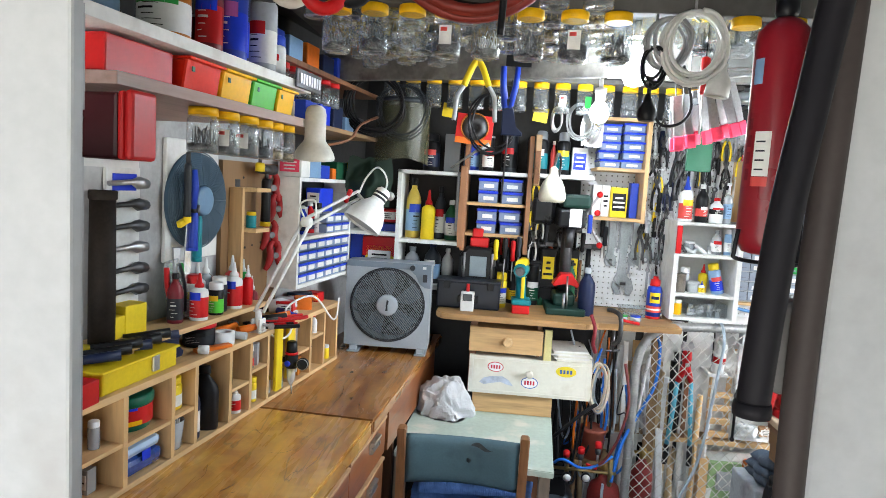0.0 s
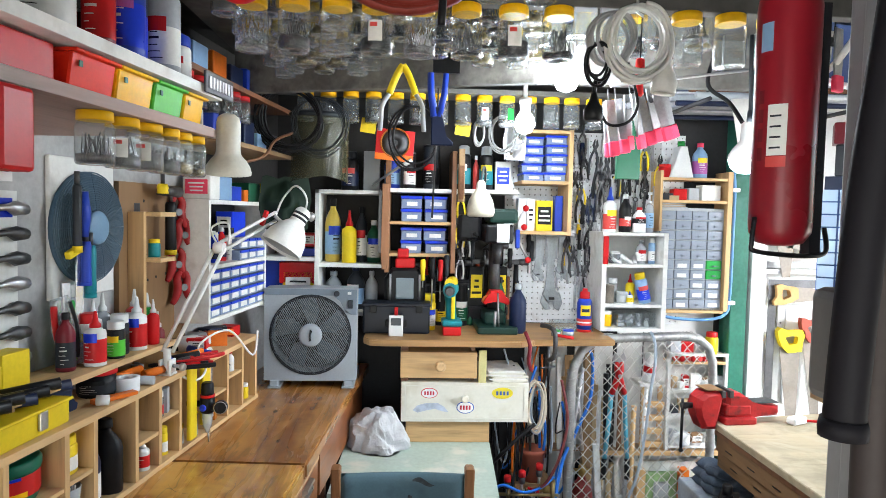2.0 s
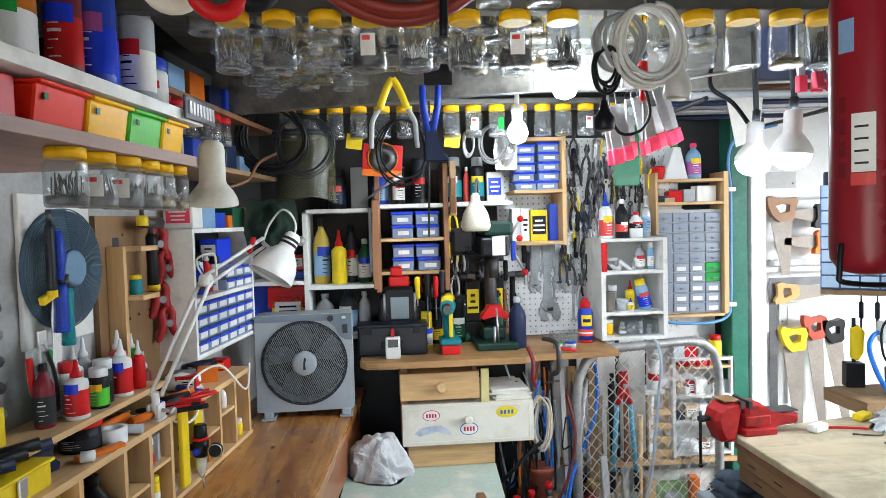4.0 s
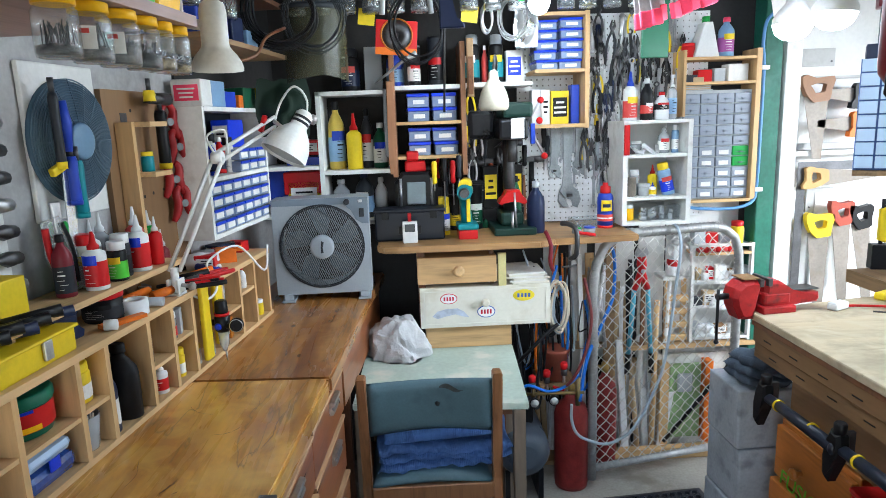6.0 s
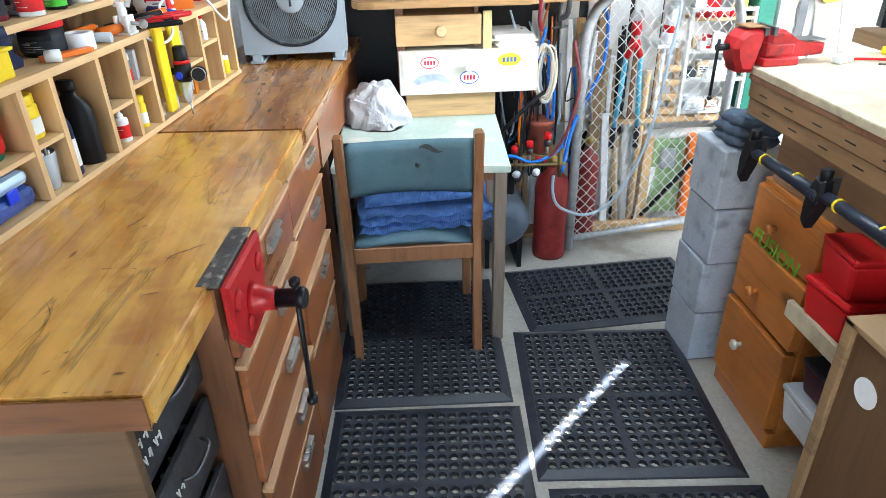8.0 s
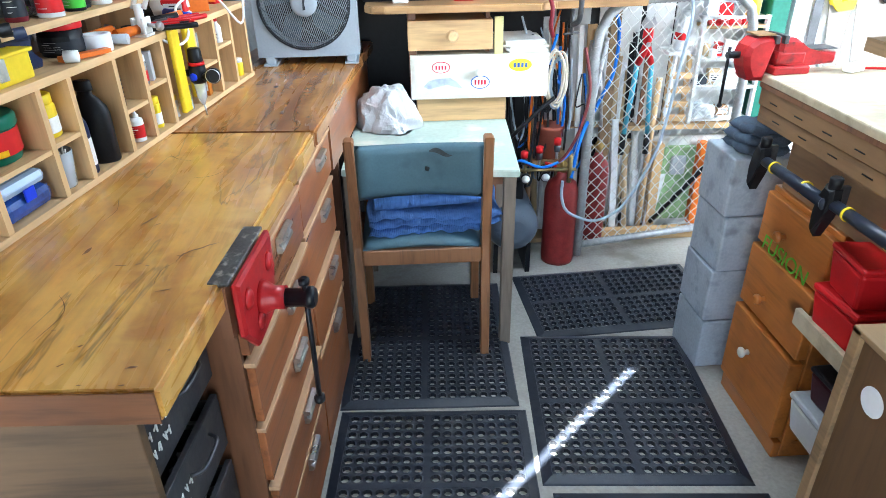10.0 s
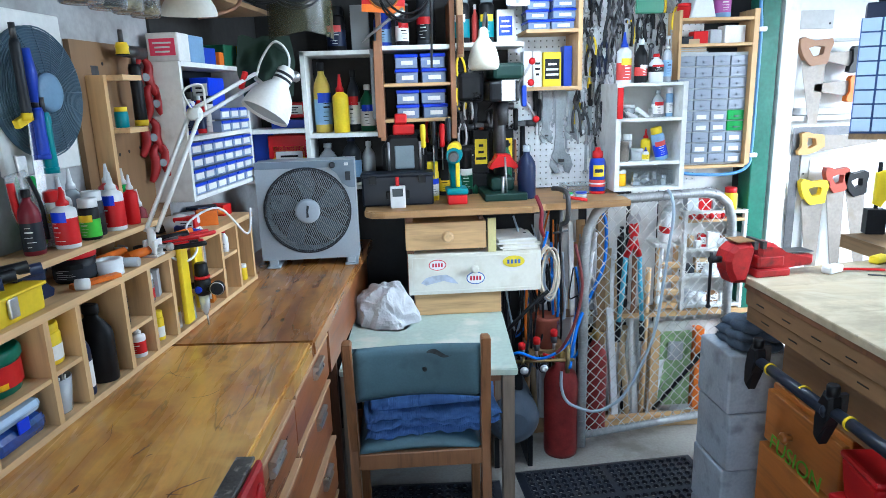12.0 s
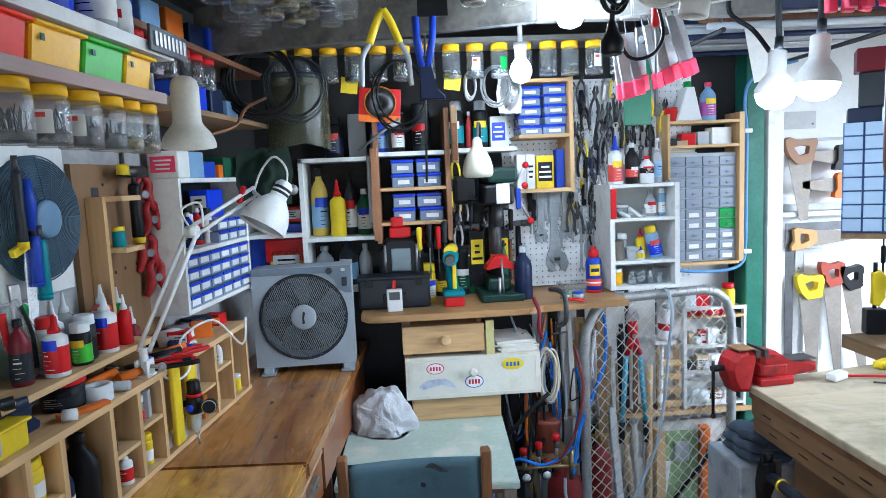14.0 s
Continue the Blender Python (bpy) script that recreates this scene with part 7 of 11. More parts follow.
part("base", bm, BLACKP, cutter)
bm = B()
for k in range(5):
    cyl(bm, (0.02, -0.13 + 0.05 * k, 0.035), (0.06, -0.11 + 0.05 * k, 0.03), 0.008)
part("grips", bm, BLACKP, cutter)
vessel("pot", L(-0.119, -0.005, R), 0.028, 0.075, "white", "yellow", "paper", "white pot with a yellow lid on the rack")
carton(L(-0.115, 0.135, R, 0), 0.05, 0.075, 0.15, "yellow", "black", "yellow and black packet standing against the wall", "packet")
carton(L(-0.115, 0.075, R, 6), 0.05, 0.05, 0.13, "yellow", None, "yellow packet leaning on the wall", "packet")
an = thing("anvil_block", L(-0.045, 0.235, R, 0), "dark blue cast anvil block on the rack edge", "anvil")
bm = B()
plate(bm, [(-0.06, 0), (0.05, 0), (0.055, 0.014), (0.028, 0.03), (0.03, 0.05), (0.05, 0.062), (0.05, 0.072), (-0.055, 0.072), (-0.05, 0.055), (-0.03, 0.045), (-0.035, 0.02)], 0.055, pose(0, -0.03, 0, 0, 0, 90) @ pose(0, 0, 0), bevel=0.003)
part("body", bm, M["navy"], an)
vessel("pot", L(-0.095, 0.20, R), 0.030, 0.055, "dgrey", "steel", None, "steel tin on the rack")
vessel("tub", L(-0.075, 0.37, R), 0.043, 0.07, "black", "red", "dgrey", "black tub with a red lid under the glue shelf")
bm = B()
lathe(bm, [(0.030, 0), (0.030, 0.034), (0.016, 0.034), (0.016, 0.0)], 24, cap=False)
solid("tape_roll", bm, M["white"], L(-0.025, 0.41, R), "roll of white tape on the rack", "tape")
bm = B()
lathe(bm, [(0.012, 0), (0.012, 0.025), (0.002, 0.027)], 12)
solid("cap", bm, M["white"], L(-0.02, 0.285, R, 0) @ pose(0, 0, 0.012, 0, 90, 20), "white round cap lying on the rack", "cap")
bm = B()
plate(bm, [(-0.05, 0), (0.05, 0.004), (0.05, 0.012), (-0.05, 0.01)], 0.022, L(0.0, 0.33, R, 60))
solid("utility_knife", bm, M["orange"], pose(0, 0, 0), "orange utility knife on the rack", "knife")
for k in range(16):
    s = 0.46 + 0.043 * k
    c = rnd.choice(("black", "red", "dgrey", "steel", "blue", "grey", "orange"))
    bm = B()
    d0, a = rnd.uniform(-0.12, -0.02), rnd.uniform(0, 3.14)
    ln = rnd.uniform(0.05, 0.12)
    cyl(bm, (-0.5 * ln * math.cos(a), -0.5 * ln * math.sin(a), 0.012), (0.5 * ln * math.cos(a), 0.5 * ln * math.sin(a), 0.012 + rnd.uniform(0, 0.02)), 0.007 + 0.005 * rnd.random(), 0.011, 10)
    solid("hand_tool", bm, M[c], L(d0, s, R + 0.001), "small hand tool lying on the rack", "hand tool", "loose tools on the rack")
for k, c in enumerate(("red", "grey", "orange", "navy", "dgrey", "red")):
    carton(L(rnd.uniform(-0.10, -0.04), 0.86 + 0.055 * k, R, rnd.uniform(-40, 40)), 0.06, 0.05, rnd.uniform(0.025, 0.05), c, "paper" if k % 3 == 0 else None, "small tool packet on the rack", "packet")
# yellow tool holster and red screwdriver hung at the rack's front
for k, (s, w, h) in enumerate(((0.655, 0.040, 0.17), (0.735, 0.045, 0.15))):
    bm = B()
    box(bm, 0.0125, 0.026, -w / 2, w / 2, -h, 0.035, bevel=0.004)
    solid("spirit_level", bm, M["yellow"], L(0, s, 1.135), "yellow plastic level hung at the rack front", "level")
sd = thing("air_regulator", pose(-0.520, 2.39, 1.04, 0, 0, -8), "black air regulator with red ring, gauge and glass bowl", "regulator")
bm = B()
lathe(bm, [(0.017, -0.012), (0.021, -0.006), (0.021, 0.030), (0.015, 0.034)], 18)
cyl(bm, (-0.06, 0, 0.012), (0, 0, 0.012), 0.009)
cyl(bm, (0.012, -0.006, 0.004), (0.040, -0.014, 0.006), 0.009)
part("body", bm, BLACKP, sd)
bm = B()
lathe(bm, [(0.017, 0.040), (0.018, 0.044), (0.0165, 0.072), (0.012, 0.076)], 18)
part("knob", bm, BLACKP, sd)
bm = B()
lathe(bm, [(0.0205, 0.033), (0.0205, 0.041)], 18)
part("ring", bm, M["red"], sd)
bm = B()
lathe(bm, [(0.019, 0), (0.020, 0.012), (0.017, 0.016)], 20, pose(0.042, -0.002, 0.008, 90, 0, 12))
g_ = part("gauge", bm, BLACKP, sd)
bm = B()
lathe(bm, [(0.0185, 0.0125), (0.0185, 0.0165), (0.0165, 0.0165)], 20, pose(0.042, -0.002, 0.008, 90, 0, 12), cap=False)
part("bezel", bm, STEEL, g_)
bm = B()
lathe(bm, [(0.010, 0), (0.010, 0.004), (0.006, 0.006)], 14, pose(-0.004, -0.019, 0.006, 90, 0, 0))
part("port_cap", bm, M["lid blue"], sd)
bm = B()
lathe(bm, [(0.005, -0.070), (0.008, -0.060), (0.013, -0.050), (0.015, -0.012)], 16)
part("bowl", bm, FROST, sd)
bm = B()
cyl(bm, (0.002, 0, -0.066), (0.004, 0, -0.098), 0.003, 0.0022, 8)
part("drain_pin", bm, STEEL, sd)

# white leads, a lamp adaptor and grips in a tangle behind the clamp
for k in range(4):
    pl_ = L(-0.09 + 0.022 * k, 0.60 + 0.085 * k, 1.1675)
    coil_of(pl_ @ pose(0, 0, 0.006, 84 - 9 * k, 0, 30 * k), 0.040 + 0.006 * (k % 2), 0.0032, 3, WHITEP if k != 1 else GREYBOX, "loops of white lead heaped on the rack", "lead_coil", "cable", 1.2, 0.2, seed=50 + k)
ad_ = thing("cable_reel_end", L(-0.075, 0.86, 1.168, 0), "pale grey lamp adaptor lying among leads on the rack", "adaptor")
bm = B()
lathe(bm, [(0.010, -0.05), (0.024, -0.045), (0.026, 0.0), (0.018, 0.02), (0.010, 0.05)], 18, pose(0, 0, 0.027, 0, 84, 25))
part("body", bm, WHITEP, ad_)
for k, (sx_, dd_, a_) in enumerate(((0.60, -0.015, 35), (0.635, -0.045, 28), (0.70, -0.02, 60))):
    gp_ = thing("grip_pliers", L(dd_, sx_, 1.168, a_), "pliers with red and black sleeves lying on the rack", "pliers", "pliers on the rack")
    for q in (-1, 1):
        bm = B()
        tube(bm, smooth_line([(0.0, 0.0, 0.010), (0.03, q * 0.012, 0.011), (0.09, q * 0.018, 0.012), (0.115, q * 0.014, 0.012)], 4), 0.0065, 8)
        part("sleeve", bm, M["red" if (q > 0 or k == 2) else "black"], gp_)
    bm = B()
    tube(bm, [(0.01, 0, 0.010), (-0.02, 0, 0.010), (-0.045, 0, 0.010)], [0.010, 0.009, 0.004], 8)
    part("jaw", bm, DSTEEL, gp_)

# inside the pigeonholes
base = 0.9495
gt_ = vessel("tub", L(-0.075, 0.07, base + 0.096), 0.066, 0.080, "tubgreen", "tubgreen", "red", "green tub with a red and yellow label in the rack", bz=(0.18, 0.70))
bm = B()
lathe_arc(bm, 0.0672, 1, -2.8, -0.2, 0.0155, 0.026, 14)
part("stripe", bm, M["bin yellow"], gt_)
vessel("pot", L(-0.045, 0.19, base + 0.101), 0.037, 0.080, "yellow", "yellow", "paper", "yellow pot with a white label in the rack")
vessel("tub", L(-0.06, -0.245, base + 0.107), 0.05, 0.07, "grey", "dgrey", "paper", "grey tub with a paper label in the rack")
vessel("tub", L(-0.07, -0.245, base), 0.05, 0.06, "frost", "blue", None, "clear tub with a blue lid in the rack")
vessel("bottle", L(-0.105, 0.30, base), 0.030, 0.16, "black", "black", None, "black squeeze bottle in the pigeonhole")
vessel("bottle", L(-0.035, 0.338, base), 0.042, 0.172, "black", "black", None, "broad black oval bottle in the pigeonhole", flat=0.62)
vessel("bottle", L(-0.022, 0.262, base), 0.022, 0.155, "navy", "navy", "paper", "dark blue bottle in the pigeonhole")
bp2 = thing("storage_case", L(-0.058, 0.06, base + 0.002), "translucent blue plastic case with a clear lid in the rack", "case")
bm = B()
box(bm, -0.056, 0.056, -0.064, 0.064, 0, 0.040, bevel=0.014)
part("case", bm, cm("glossy deep blue plastic", (0.02, 0.065, 0.30), 0.15, var=0.3, coat=0.6), bp2)
bm = B()
box(bm, -0.053, 0.053, -0.061, 0.061, 0.041, 0.068, bevel=0.012)
part("lid", bm, BLUEFROST, bp2)
bm = B()
box(bm, 0.0562, 0.0602, -0.014, 0.014, 0.026, 0.050, bevel=0.002)
part("latch", bm, M["lid blue"], bp2)
cup_ = thing("cup", L(-0.03, 0.19, base), "clear plastic cup holding thin sticks in the rack", "cup")
bm = B()
lathe(bm, [(0.024, 0.0), (0.025, 0.003), (0.032, 0.072), (0.030, 0.072), (0.023, 0.006)], 20)
part("cup_wall", bm, M["frost"], cup_)
for k in range(7):
    bm = B()
    a = 0.9 * k
    cyl(bm, (0.010 * math.cos(a), 0.010 * math.sin(a), 0.006), (0.020 * math.cos(a + 0.4), 0.020 * math.sin(a + 0.4), 0.074 + 0.004 * (k % 3)), 0.002, None, 6)
    part("stick", bm, M["paper"], cup_)
carton(L(-0.05, -0.50, base, 3), 0.11, 0.16, 0.06, "blue", "skyblue", "blue clear-lidded case in the rack", "case")
holes = [(0.405, 0.497, 0.0), (0.405, 0.497, 0.09), (0.515, 0.60, 0.0), (0.515, 0.60, 0.115), (0.62, 0.78, 0.0), (0.80, 0.91, 0.0), (0.80, 0.91, 0.095), (0.93, 1.03, 0.0), (0.93, 1.03, 0.125), (1.05, 1.15, 0.0), (-0.16, -0.03, 0.0), (-0.16, -0.03, 0.10)]
for i, (a, c2, z) in enumerate(holes):
    for k in range(2):
        s = a + (c2 - a) * (0.25 + 0.45 * k)
        kind = rnd.choice(("bottle", "pot", "box", "squeeze", "can"))
        col = rnd.choice(("white", "black", "dgrey", "amber", "frost", "grey", "tan", "black", "yellow", "frost"))
        d = rnd.uniform(-0.055, -0.012)
        hgt = rnd.uniform(0.05, 0.082)
        if kind == "box":
            carton(L(d, s, base + z, rnd.uniform(-20, 20)), 0.04, 0.028, hgt, col, rnd.choice((None, "paper")), "small carton in the pigeonhole", "carton")
        else:
            vessel(kind, L(d, s, base + z), rnd.uniform(0.012, 0.018), hgt, col, rnd.choice(("white", "black", "red", "yellow")), rnd.choice((None, "paper", "red")), "small bottle in the pigeonhole", "small bottles in the rack")

# ---- blue drawer cabinet and red hangers further along ----
lc = thing("drawer_cabinet", L(-0.149, 0, 0), "white wooden cabinet with rows of small blue labelled drawers", "cabinet")
for s in (0.86, 1.335):
    bm = B()
    box(bm, 0.0, 0.125, s - 0.007, s + 0.007, 1.255, 1.64, bevel=0.001)
    part("side", bm, WPAINT, lc)
for z in (1.262, 1.43, 1.635):
    bm = B()
    box(bm, 0.0, 0.125, 0.8675, 1.3275, z - 0.007, z + 0.006)
    part("shelf", bm, WPAINT, lc)
BLUED = cm("small blue drawer plastic", (0.015, 0.05, 0.56), 0.3)
bm = B()
box(bm, 0.0, 0.006, 0.868, 1.327, 1.27, 1.63)
part("back", bm, M["dgrey"], lc)
bm = B(); box(bm, -0.03, 0, -0.036, 0.036, 0.0, 0.034, bevel=0.002); dm = mesh_of("small_drawer", bm, cm("cloudy drawer front", (0.22, 0.28, 0.42), 0.3))
bm = B(); box(bm, 0, 0.004, -0.036, 0.036, 0.0255, 0.034, bevel=0.001); sm_d = mesh_of("lid_strip", bm, BLUED)
bm = B(); box(bm, 0, 0.0012, -0.026, 0.026, 0.006, 0.023); lm = mesh_of("label", bm, M["paper"])
for r_ in range(4):
    for k in range(6):
        y, z = 0.905 + 0.077 * k, 1.269 + 0.0385 * r_
        o = part("small_drawer", dm, None, lc, m=pose(0.122, y, z))
        part("lid_strip", sm_d, None, o, m=pose(0.0003, 0, 0))
        part("label", lm, None, o, m=pose(0.0004, rnd.uniform(-0.004, 0.004), 0))
for r_ in range(2):
    for k in range(3):
        o = part("small_drawer", dm, None, lc, m=pose(0.122, 1.135 + 0.077 * k, 1.437 + 0.0385 * r_))
        part("label", lm, None, o, m=pose(0.0004, 0, 0))
        part("lid_strip", sm_d, None, o, m=pose(0.0003, 0, 0))
for k, (c, cp) in enumerate((("white", "red"), ("black", "white"), ("lid blue", "white"), ("white", "black"), ("red", "white"), ("paper", "black"))):
    vessel("pot" if k % 2 else "bottle", L(-0.09 + 0.01 * (k % 3), 0.90 + 0.042 * k, 1.4365), 0.017, rnd.uniform(0.09, 0.13), c, cp, "paper" if k % 2 else "navy", "small bottle in the white cabinet")
carton(L(-0.09, 1.17, 1.5145, 2), 0.06, 0.13, 0.09, "lid blue", "paper", "blue and white carton in the white cabinet")
for k, (c, w) in enumerate((("paper", 0.10), ("skyblue", 0.12), ("blue", 0.10), ("orange", 0.05), ("dgreen", 0.11), ("yellow", 0.05))):
    carton(L(-0.085, 0.93 + 0.085 * k, 1.6415, rnd.uniform(-8, 8)), 0.09, w * 0.75, rnd.uniform(0.035, 0.09), c, "pink" if k == 0 else None, "plastic box on top of the drawer cabinet", "storage_box")
for k, (z, s) in enumerate(((1.60, 0.83), (1.53, 0.845), (1.44, 0.83), (1.37, 0.84))):
    rc_ = thing("red_clamp", L(-0.115 + 0.012 * (k % 2), s, z, 60), "red plastic spring clamp hung on the wall", "clamp", "red clamps")
    for q in (-1, 1):
        bm = B()
        tube(bm, smooth_line([(q * 0.006, 0, 0.048), (q * 0.018, 0, 0.030), (q * 0.014, 0, 0.0), (q * 0.022, 0, -0.030), (q * 0.034, 0, -0.050)], 4), [0.007 + 0.006 * math.sin(math.pi * u / 16) for u in range(17)], 8)
        part("jaw", bm, cm("dull red clamp plastic", (0.33, 0.016, 0.018), 0.4), rc_)
    bm = B()
    cyl(bm, (0, -0.012, 0.0), (0, 0.012, 0.0), 0.011, None, 12)
    part("spring", bm, DSTEEL, rc_)

# ---- white swing-arm desk lamp ----
WLAMP = cm("white lamp enamel", (0.76, 0.76, 0.74), 0.35)
dl = thing("desk_lamp", L(-0.01, 0.575, R), "white swing-arm desk lamp clamped on the pine rack, unlit", "lamp")
bm = B()
box(bm, -0.018, 0.018, -0.020, 0.020, 0.0, 0.006, bevel=0.001)
box(bm, -0.016, -0.009, -0.018, 0.018, 0.006, 0.042, bevel=0.002)
box(bm, 0.009, 0.016, -0.018, 0.018, 0.006, 0.042, bevel=0.002)
cyl(bm, (0, 0, 0.004), (0, 0, 0.07), 0.010)
part("clamp", bm, WLAMP, dl, "white folded steel clamp bracket")
bm = B()
cyl(bm, (0.016, 0, 0.025), (0.040, 0, 0.022), 0.005)
lathe(bm, [(0.008, 0), (0.011, 0.004), (0.011, 0.010), (0.008, 0.014)], 12, pose(0.036, 0, 0.022, 0, 90, 0))
part("clamp_screw", bm, STEEL, dl)
Pa, Pb, Pc = Vector((0, 0, 0.06)), Vector((0.085, 0.13, 0.335)), Vector((0.145, 0.42, 0.425))
for off in (-0.014, 0.014):
    bm = B()
    tube(bm, [Pa + Vector((off, 0, 0)), Pb + Vector((off, 0, 0))], 0.0055, 6)
    part("lower_arm", bm, WLAMP, dl)
    bm = B()
    tube(bm, [Pb + Vector((0, 0, off)), Pc + Vector((0, 0, off))], 0.0055, 6)
    part("upper_arm", bm, WLAMP, dl)
bm = B()
tube(bm, [Pb + Vector((0.01, 0.006 * math.cos(a), 0.016 * math.sin(a))) for a in [k * 0.7 for k in range(9)]], 0.004, 6, True)
tube(bm, smooth_line([Pb, Pb + Vector((-0.02, -0.01, 0.055)), Pb + Vector((0.02, 0.01, 0.07)), Pb + Vector((0.02, 0.02, 0.01))], 5), 0.003, 6)
lathe(bm, [(0.016, -0.014), (0.016, 0.014)], 14, Matrix.Translation(Pb) @ pose(0, 0, 0, 0, 90, 0))
part("elbow", bm, WLAMP, dl)
# the bell shade tips down and back towards the elbow
to_dl = dl.matrix_basis.inverted()
mouth, crown = to_dl @ Vector((-0.356, 2.585, 1.492)), to_dl @ Vector((-0.286, 2.635, 1.618))
axis = (crown - mouth).to_track_quat("Z", "Y").to_matrix().to_4x4()
axis.translation = mouth
bm = B()
lathe(bm, [(0.070, 0.0), (0.069, 0.012), (0.064, 0.040), (0.052, 0.068), (0.034, 0.090), (0.026, 0.100), (0.026, 0.140), (0.018, 0.150)], 32, axis, cap=False)
part("shade", bm, WLAMP, dl)
bm = B()
lathe(bm, [(0.066, 0.008), (0.060, 0.040), (0.048, 0.066), (0.030, 0.088), (0.001, 0.092)], 28, axis, cap=False)
part("reflector", bm, M["grey"], dl)
bm = B()
lathe(bm, [(0.0265, 0.108), (0.0272, 0.112), (0.0265, 0.116)], 20, axis, cap=False)
lathe(bm, [(0.0265, 0.122), (0.0272, 0.126), (0.0265, 0.130)], 20, axis, cap=False)
part("vent_rings", bm, DGREYP, dl)
bm = B()
ball = to_dl @ Vector((-0.272, 2.66, 1.594))
lathe(bm, [(0.002, -0.016), (0.011, -0.011), (0.016, 0), (0.011, 0.011), (0.002, 0.016)], 16, Matrix.Translation(ball))
cyl(bm, ball, crown - (crown - mouth) * 0.12, 0.006)
part("swivel_ball", bm, STEEL, dl)
bm = B()
tube(bm, smooth_line([Pc, Pc + Vector((0.015, 0.02, 0.055)), (crown + Pc) / 2 + Vector((0.01, 0.0, 0.085)), crown + Vector((-0.012, 0.0, 0.062)), crown + Vector((0.004, 0, 0.03)), crown - Vector((0, 0, 0.004))], 6), 0.0035, 6)
part("cord", bm, WLAMP, dl)
bm = B()
tube(bm, [Pc, (Pc + mouth) / 2 + Vector((0.012, 0.01, 0.03)), crown - (crown - mouth) * 0.22], 0.007, 8)
part("swivel", bm, WLAMP, dl)
bm = B()
cbox(bm, Pc + Vector((-0.015, -0.06, -0.005)), (0.012, 0.02, 0.05), rot=(0, 20, 0), bevel=0.003)
part("red_tape", bm, M["red"], dl)
cable([tuple(L(-0.02, 0.60, 1.18).translation), tuple(L(0.02, 0.66, 1.13).translation), tuple(L(0.03, 0.72, 1.15).translation), tuple(L(-0.03, 0.80, 1.20).translation), tuple(L(0.0, 0.95, 1.22).translation), tuple(L(0.04, 1.05, 1.12).translation), tuple(L(0.03, 1.12, 1.19).translation)], 0.0035, WLAMP, "white lamp cord trailing over the rack")

# blade, snips and a green can at the near end of the glue shelf
bm = B(); plate(bm, [(-0.016, 0.0), (0.016, 0.0), (0.012, -0.20), (-0.010, -0.215)], 0.003, pose(0, 0, 0, 0, 4, 0))
hb = thing("long_knife", L(-0.095, 0.352, 1.545, 80), "long polished knife blade with a blue handle hung on the wall", "knife")
part("blade", bm, mat("polished blade steel", (0.62, 0.64, 0.68), 0.16, 0.95, var=0.1), hb)
bm = B(); tube(bm, [(0, 0, -0.005), (0.004, 0, 0.05), (0.0, 0, 0.10)], [0.012, 0.015, 0.012], 10); part("handle", bm, M["blue"], hb)
bm = B(); cyl(bm, (0, 0, 0.09), (0, 0.05, 0.095), 0.003); part("hook", bm, STEEL, hb)
sn = thing("tool_packet", L(-0.085, 0.31, 1.2465, 70) @ pose(0, 0, 0, 0, -12, 0), "blister packet of red-handled snips leaning on the glue shelf", "packet")
bm = B(); plate(bm, [(-0.03, 0), (0.03, 0), (0.034, 0.10), (0.02, 0.165), (-0.02, 0.165), (-0.034, 0.10)], 0.014, None, bevel=0.005); part("bubble", bm, clear("clear blister plastic", (0.92, 0.94, 0.95), 0.8, 0.08), sn)
bm = B(); tube(bm, smooth_line([(-0.018, 0.004, 0.15), (-0.026, 0.004, 0.09), (-0.018, 0.004, 0.02)], 5), 0.007, 8); part("handle", bm, M["red"], sn)
bm = B(); tube(bm, smooth_line([(0.018, 0.004, 0.15), (0.022, 0.004, 0.09), (0.010, 0.004, 0.02)], 5), 0.006, 8); part("handle", bm, M["black"], sn)

# ---- tools on the bench board ----
rd = thing("jobsite_radio", pose(0.035, 3.30, 1.115), "black rugged jobsite radio with a grey display", "radio")
bm = B()
plate(bm, [(-0.085, 0), (0.085, 0), (0.088, 0.22), (0.055, 0.265), (-0.055, 0.265), (-0.088, 0.22)], 0.08, pose(0, -0.04, 0), bevel=0.012)
body = part("body", bm, BLACKP, rd)
bm = B()
box(bm, -0.038, 0.038, -0.046, -0.040, 0.135, 0.225, bevel=0.004)
part("display", bm, cm("grey display", (0.20, 0.25, 0.28), 0.2), body)
for s in (-1, 1):
    bm = B()
    cyl(bm, (s * 0.062, -0.045, 0.13), (s * 0.062, -0.045, 0.24), 0.005)
    part("guard_bar", bm, STEEL, rd)
rc = thing("battery_charger", pose(0.035, 3.30, 1.38), "red plastic charger block on top of the radio", "charger")
bm = B()
box(bm, -0.043, 0.043, -0.03, 0.03, 0.0, 0.042, bevel=0.008)
box(bm, -0.035, 0.015, -0.025, 0.025, 0.042, 0.082, bevel=0.008)
part("body", bm, M["red"], rc)
mt = thing("digital_gauge", pose(0.003, 3.135, 1.115), "white digital gauge with a red stem standing on the board", "gauge")
bm = B()
box(bm, -0.029, 0.029, -0.012, 0.012, 0.0, 0.085, bevel=0.004)
part("body", bm, M["white"], mt)
bm = B()
box(bm, -0.020, 0.020, -0.0135, -0.012, 0.045, 0.075)
part("screen", bm, cm("dark display", (0.03, 0.04, 0.05), 0.2), mt)
bm = B()
box(bm, -0.007, 0.007, -0.008, 0.008, 0.085, 0.118, bevel=0.002)
part("stem", bm, M["red"], mt)
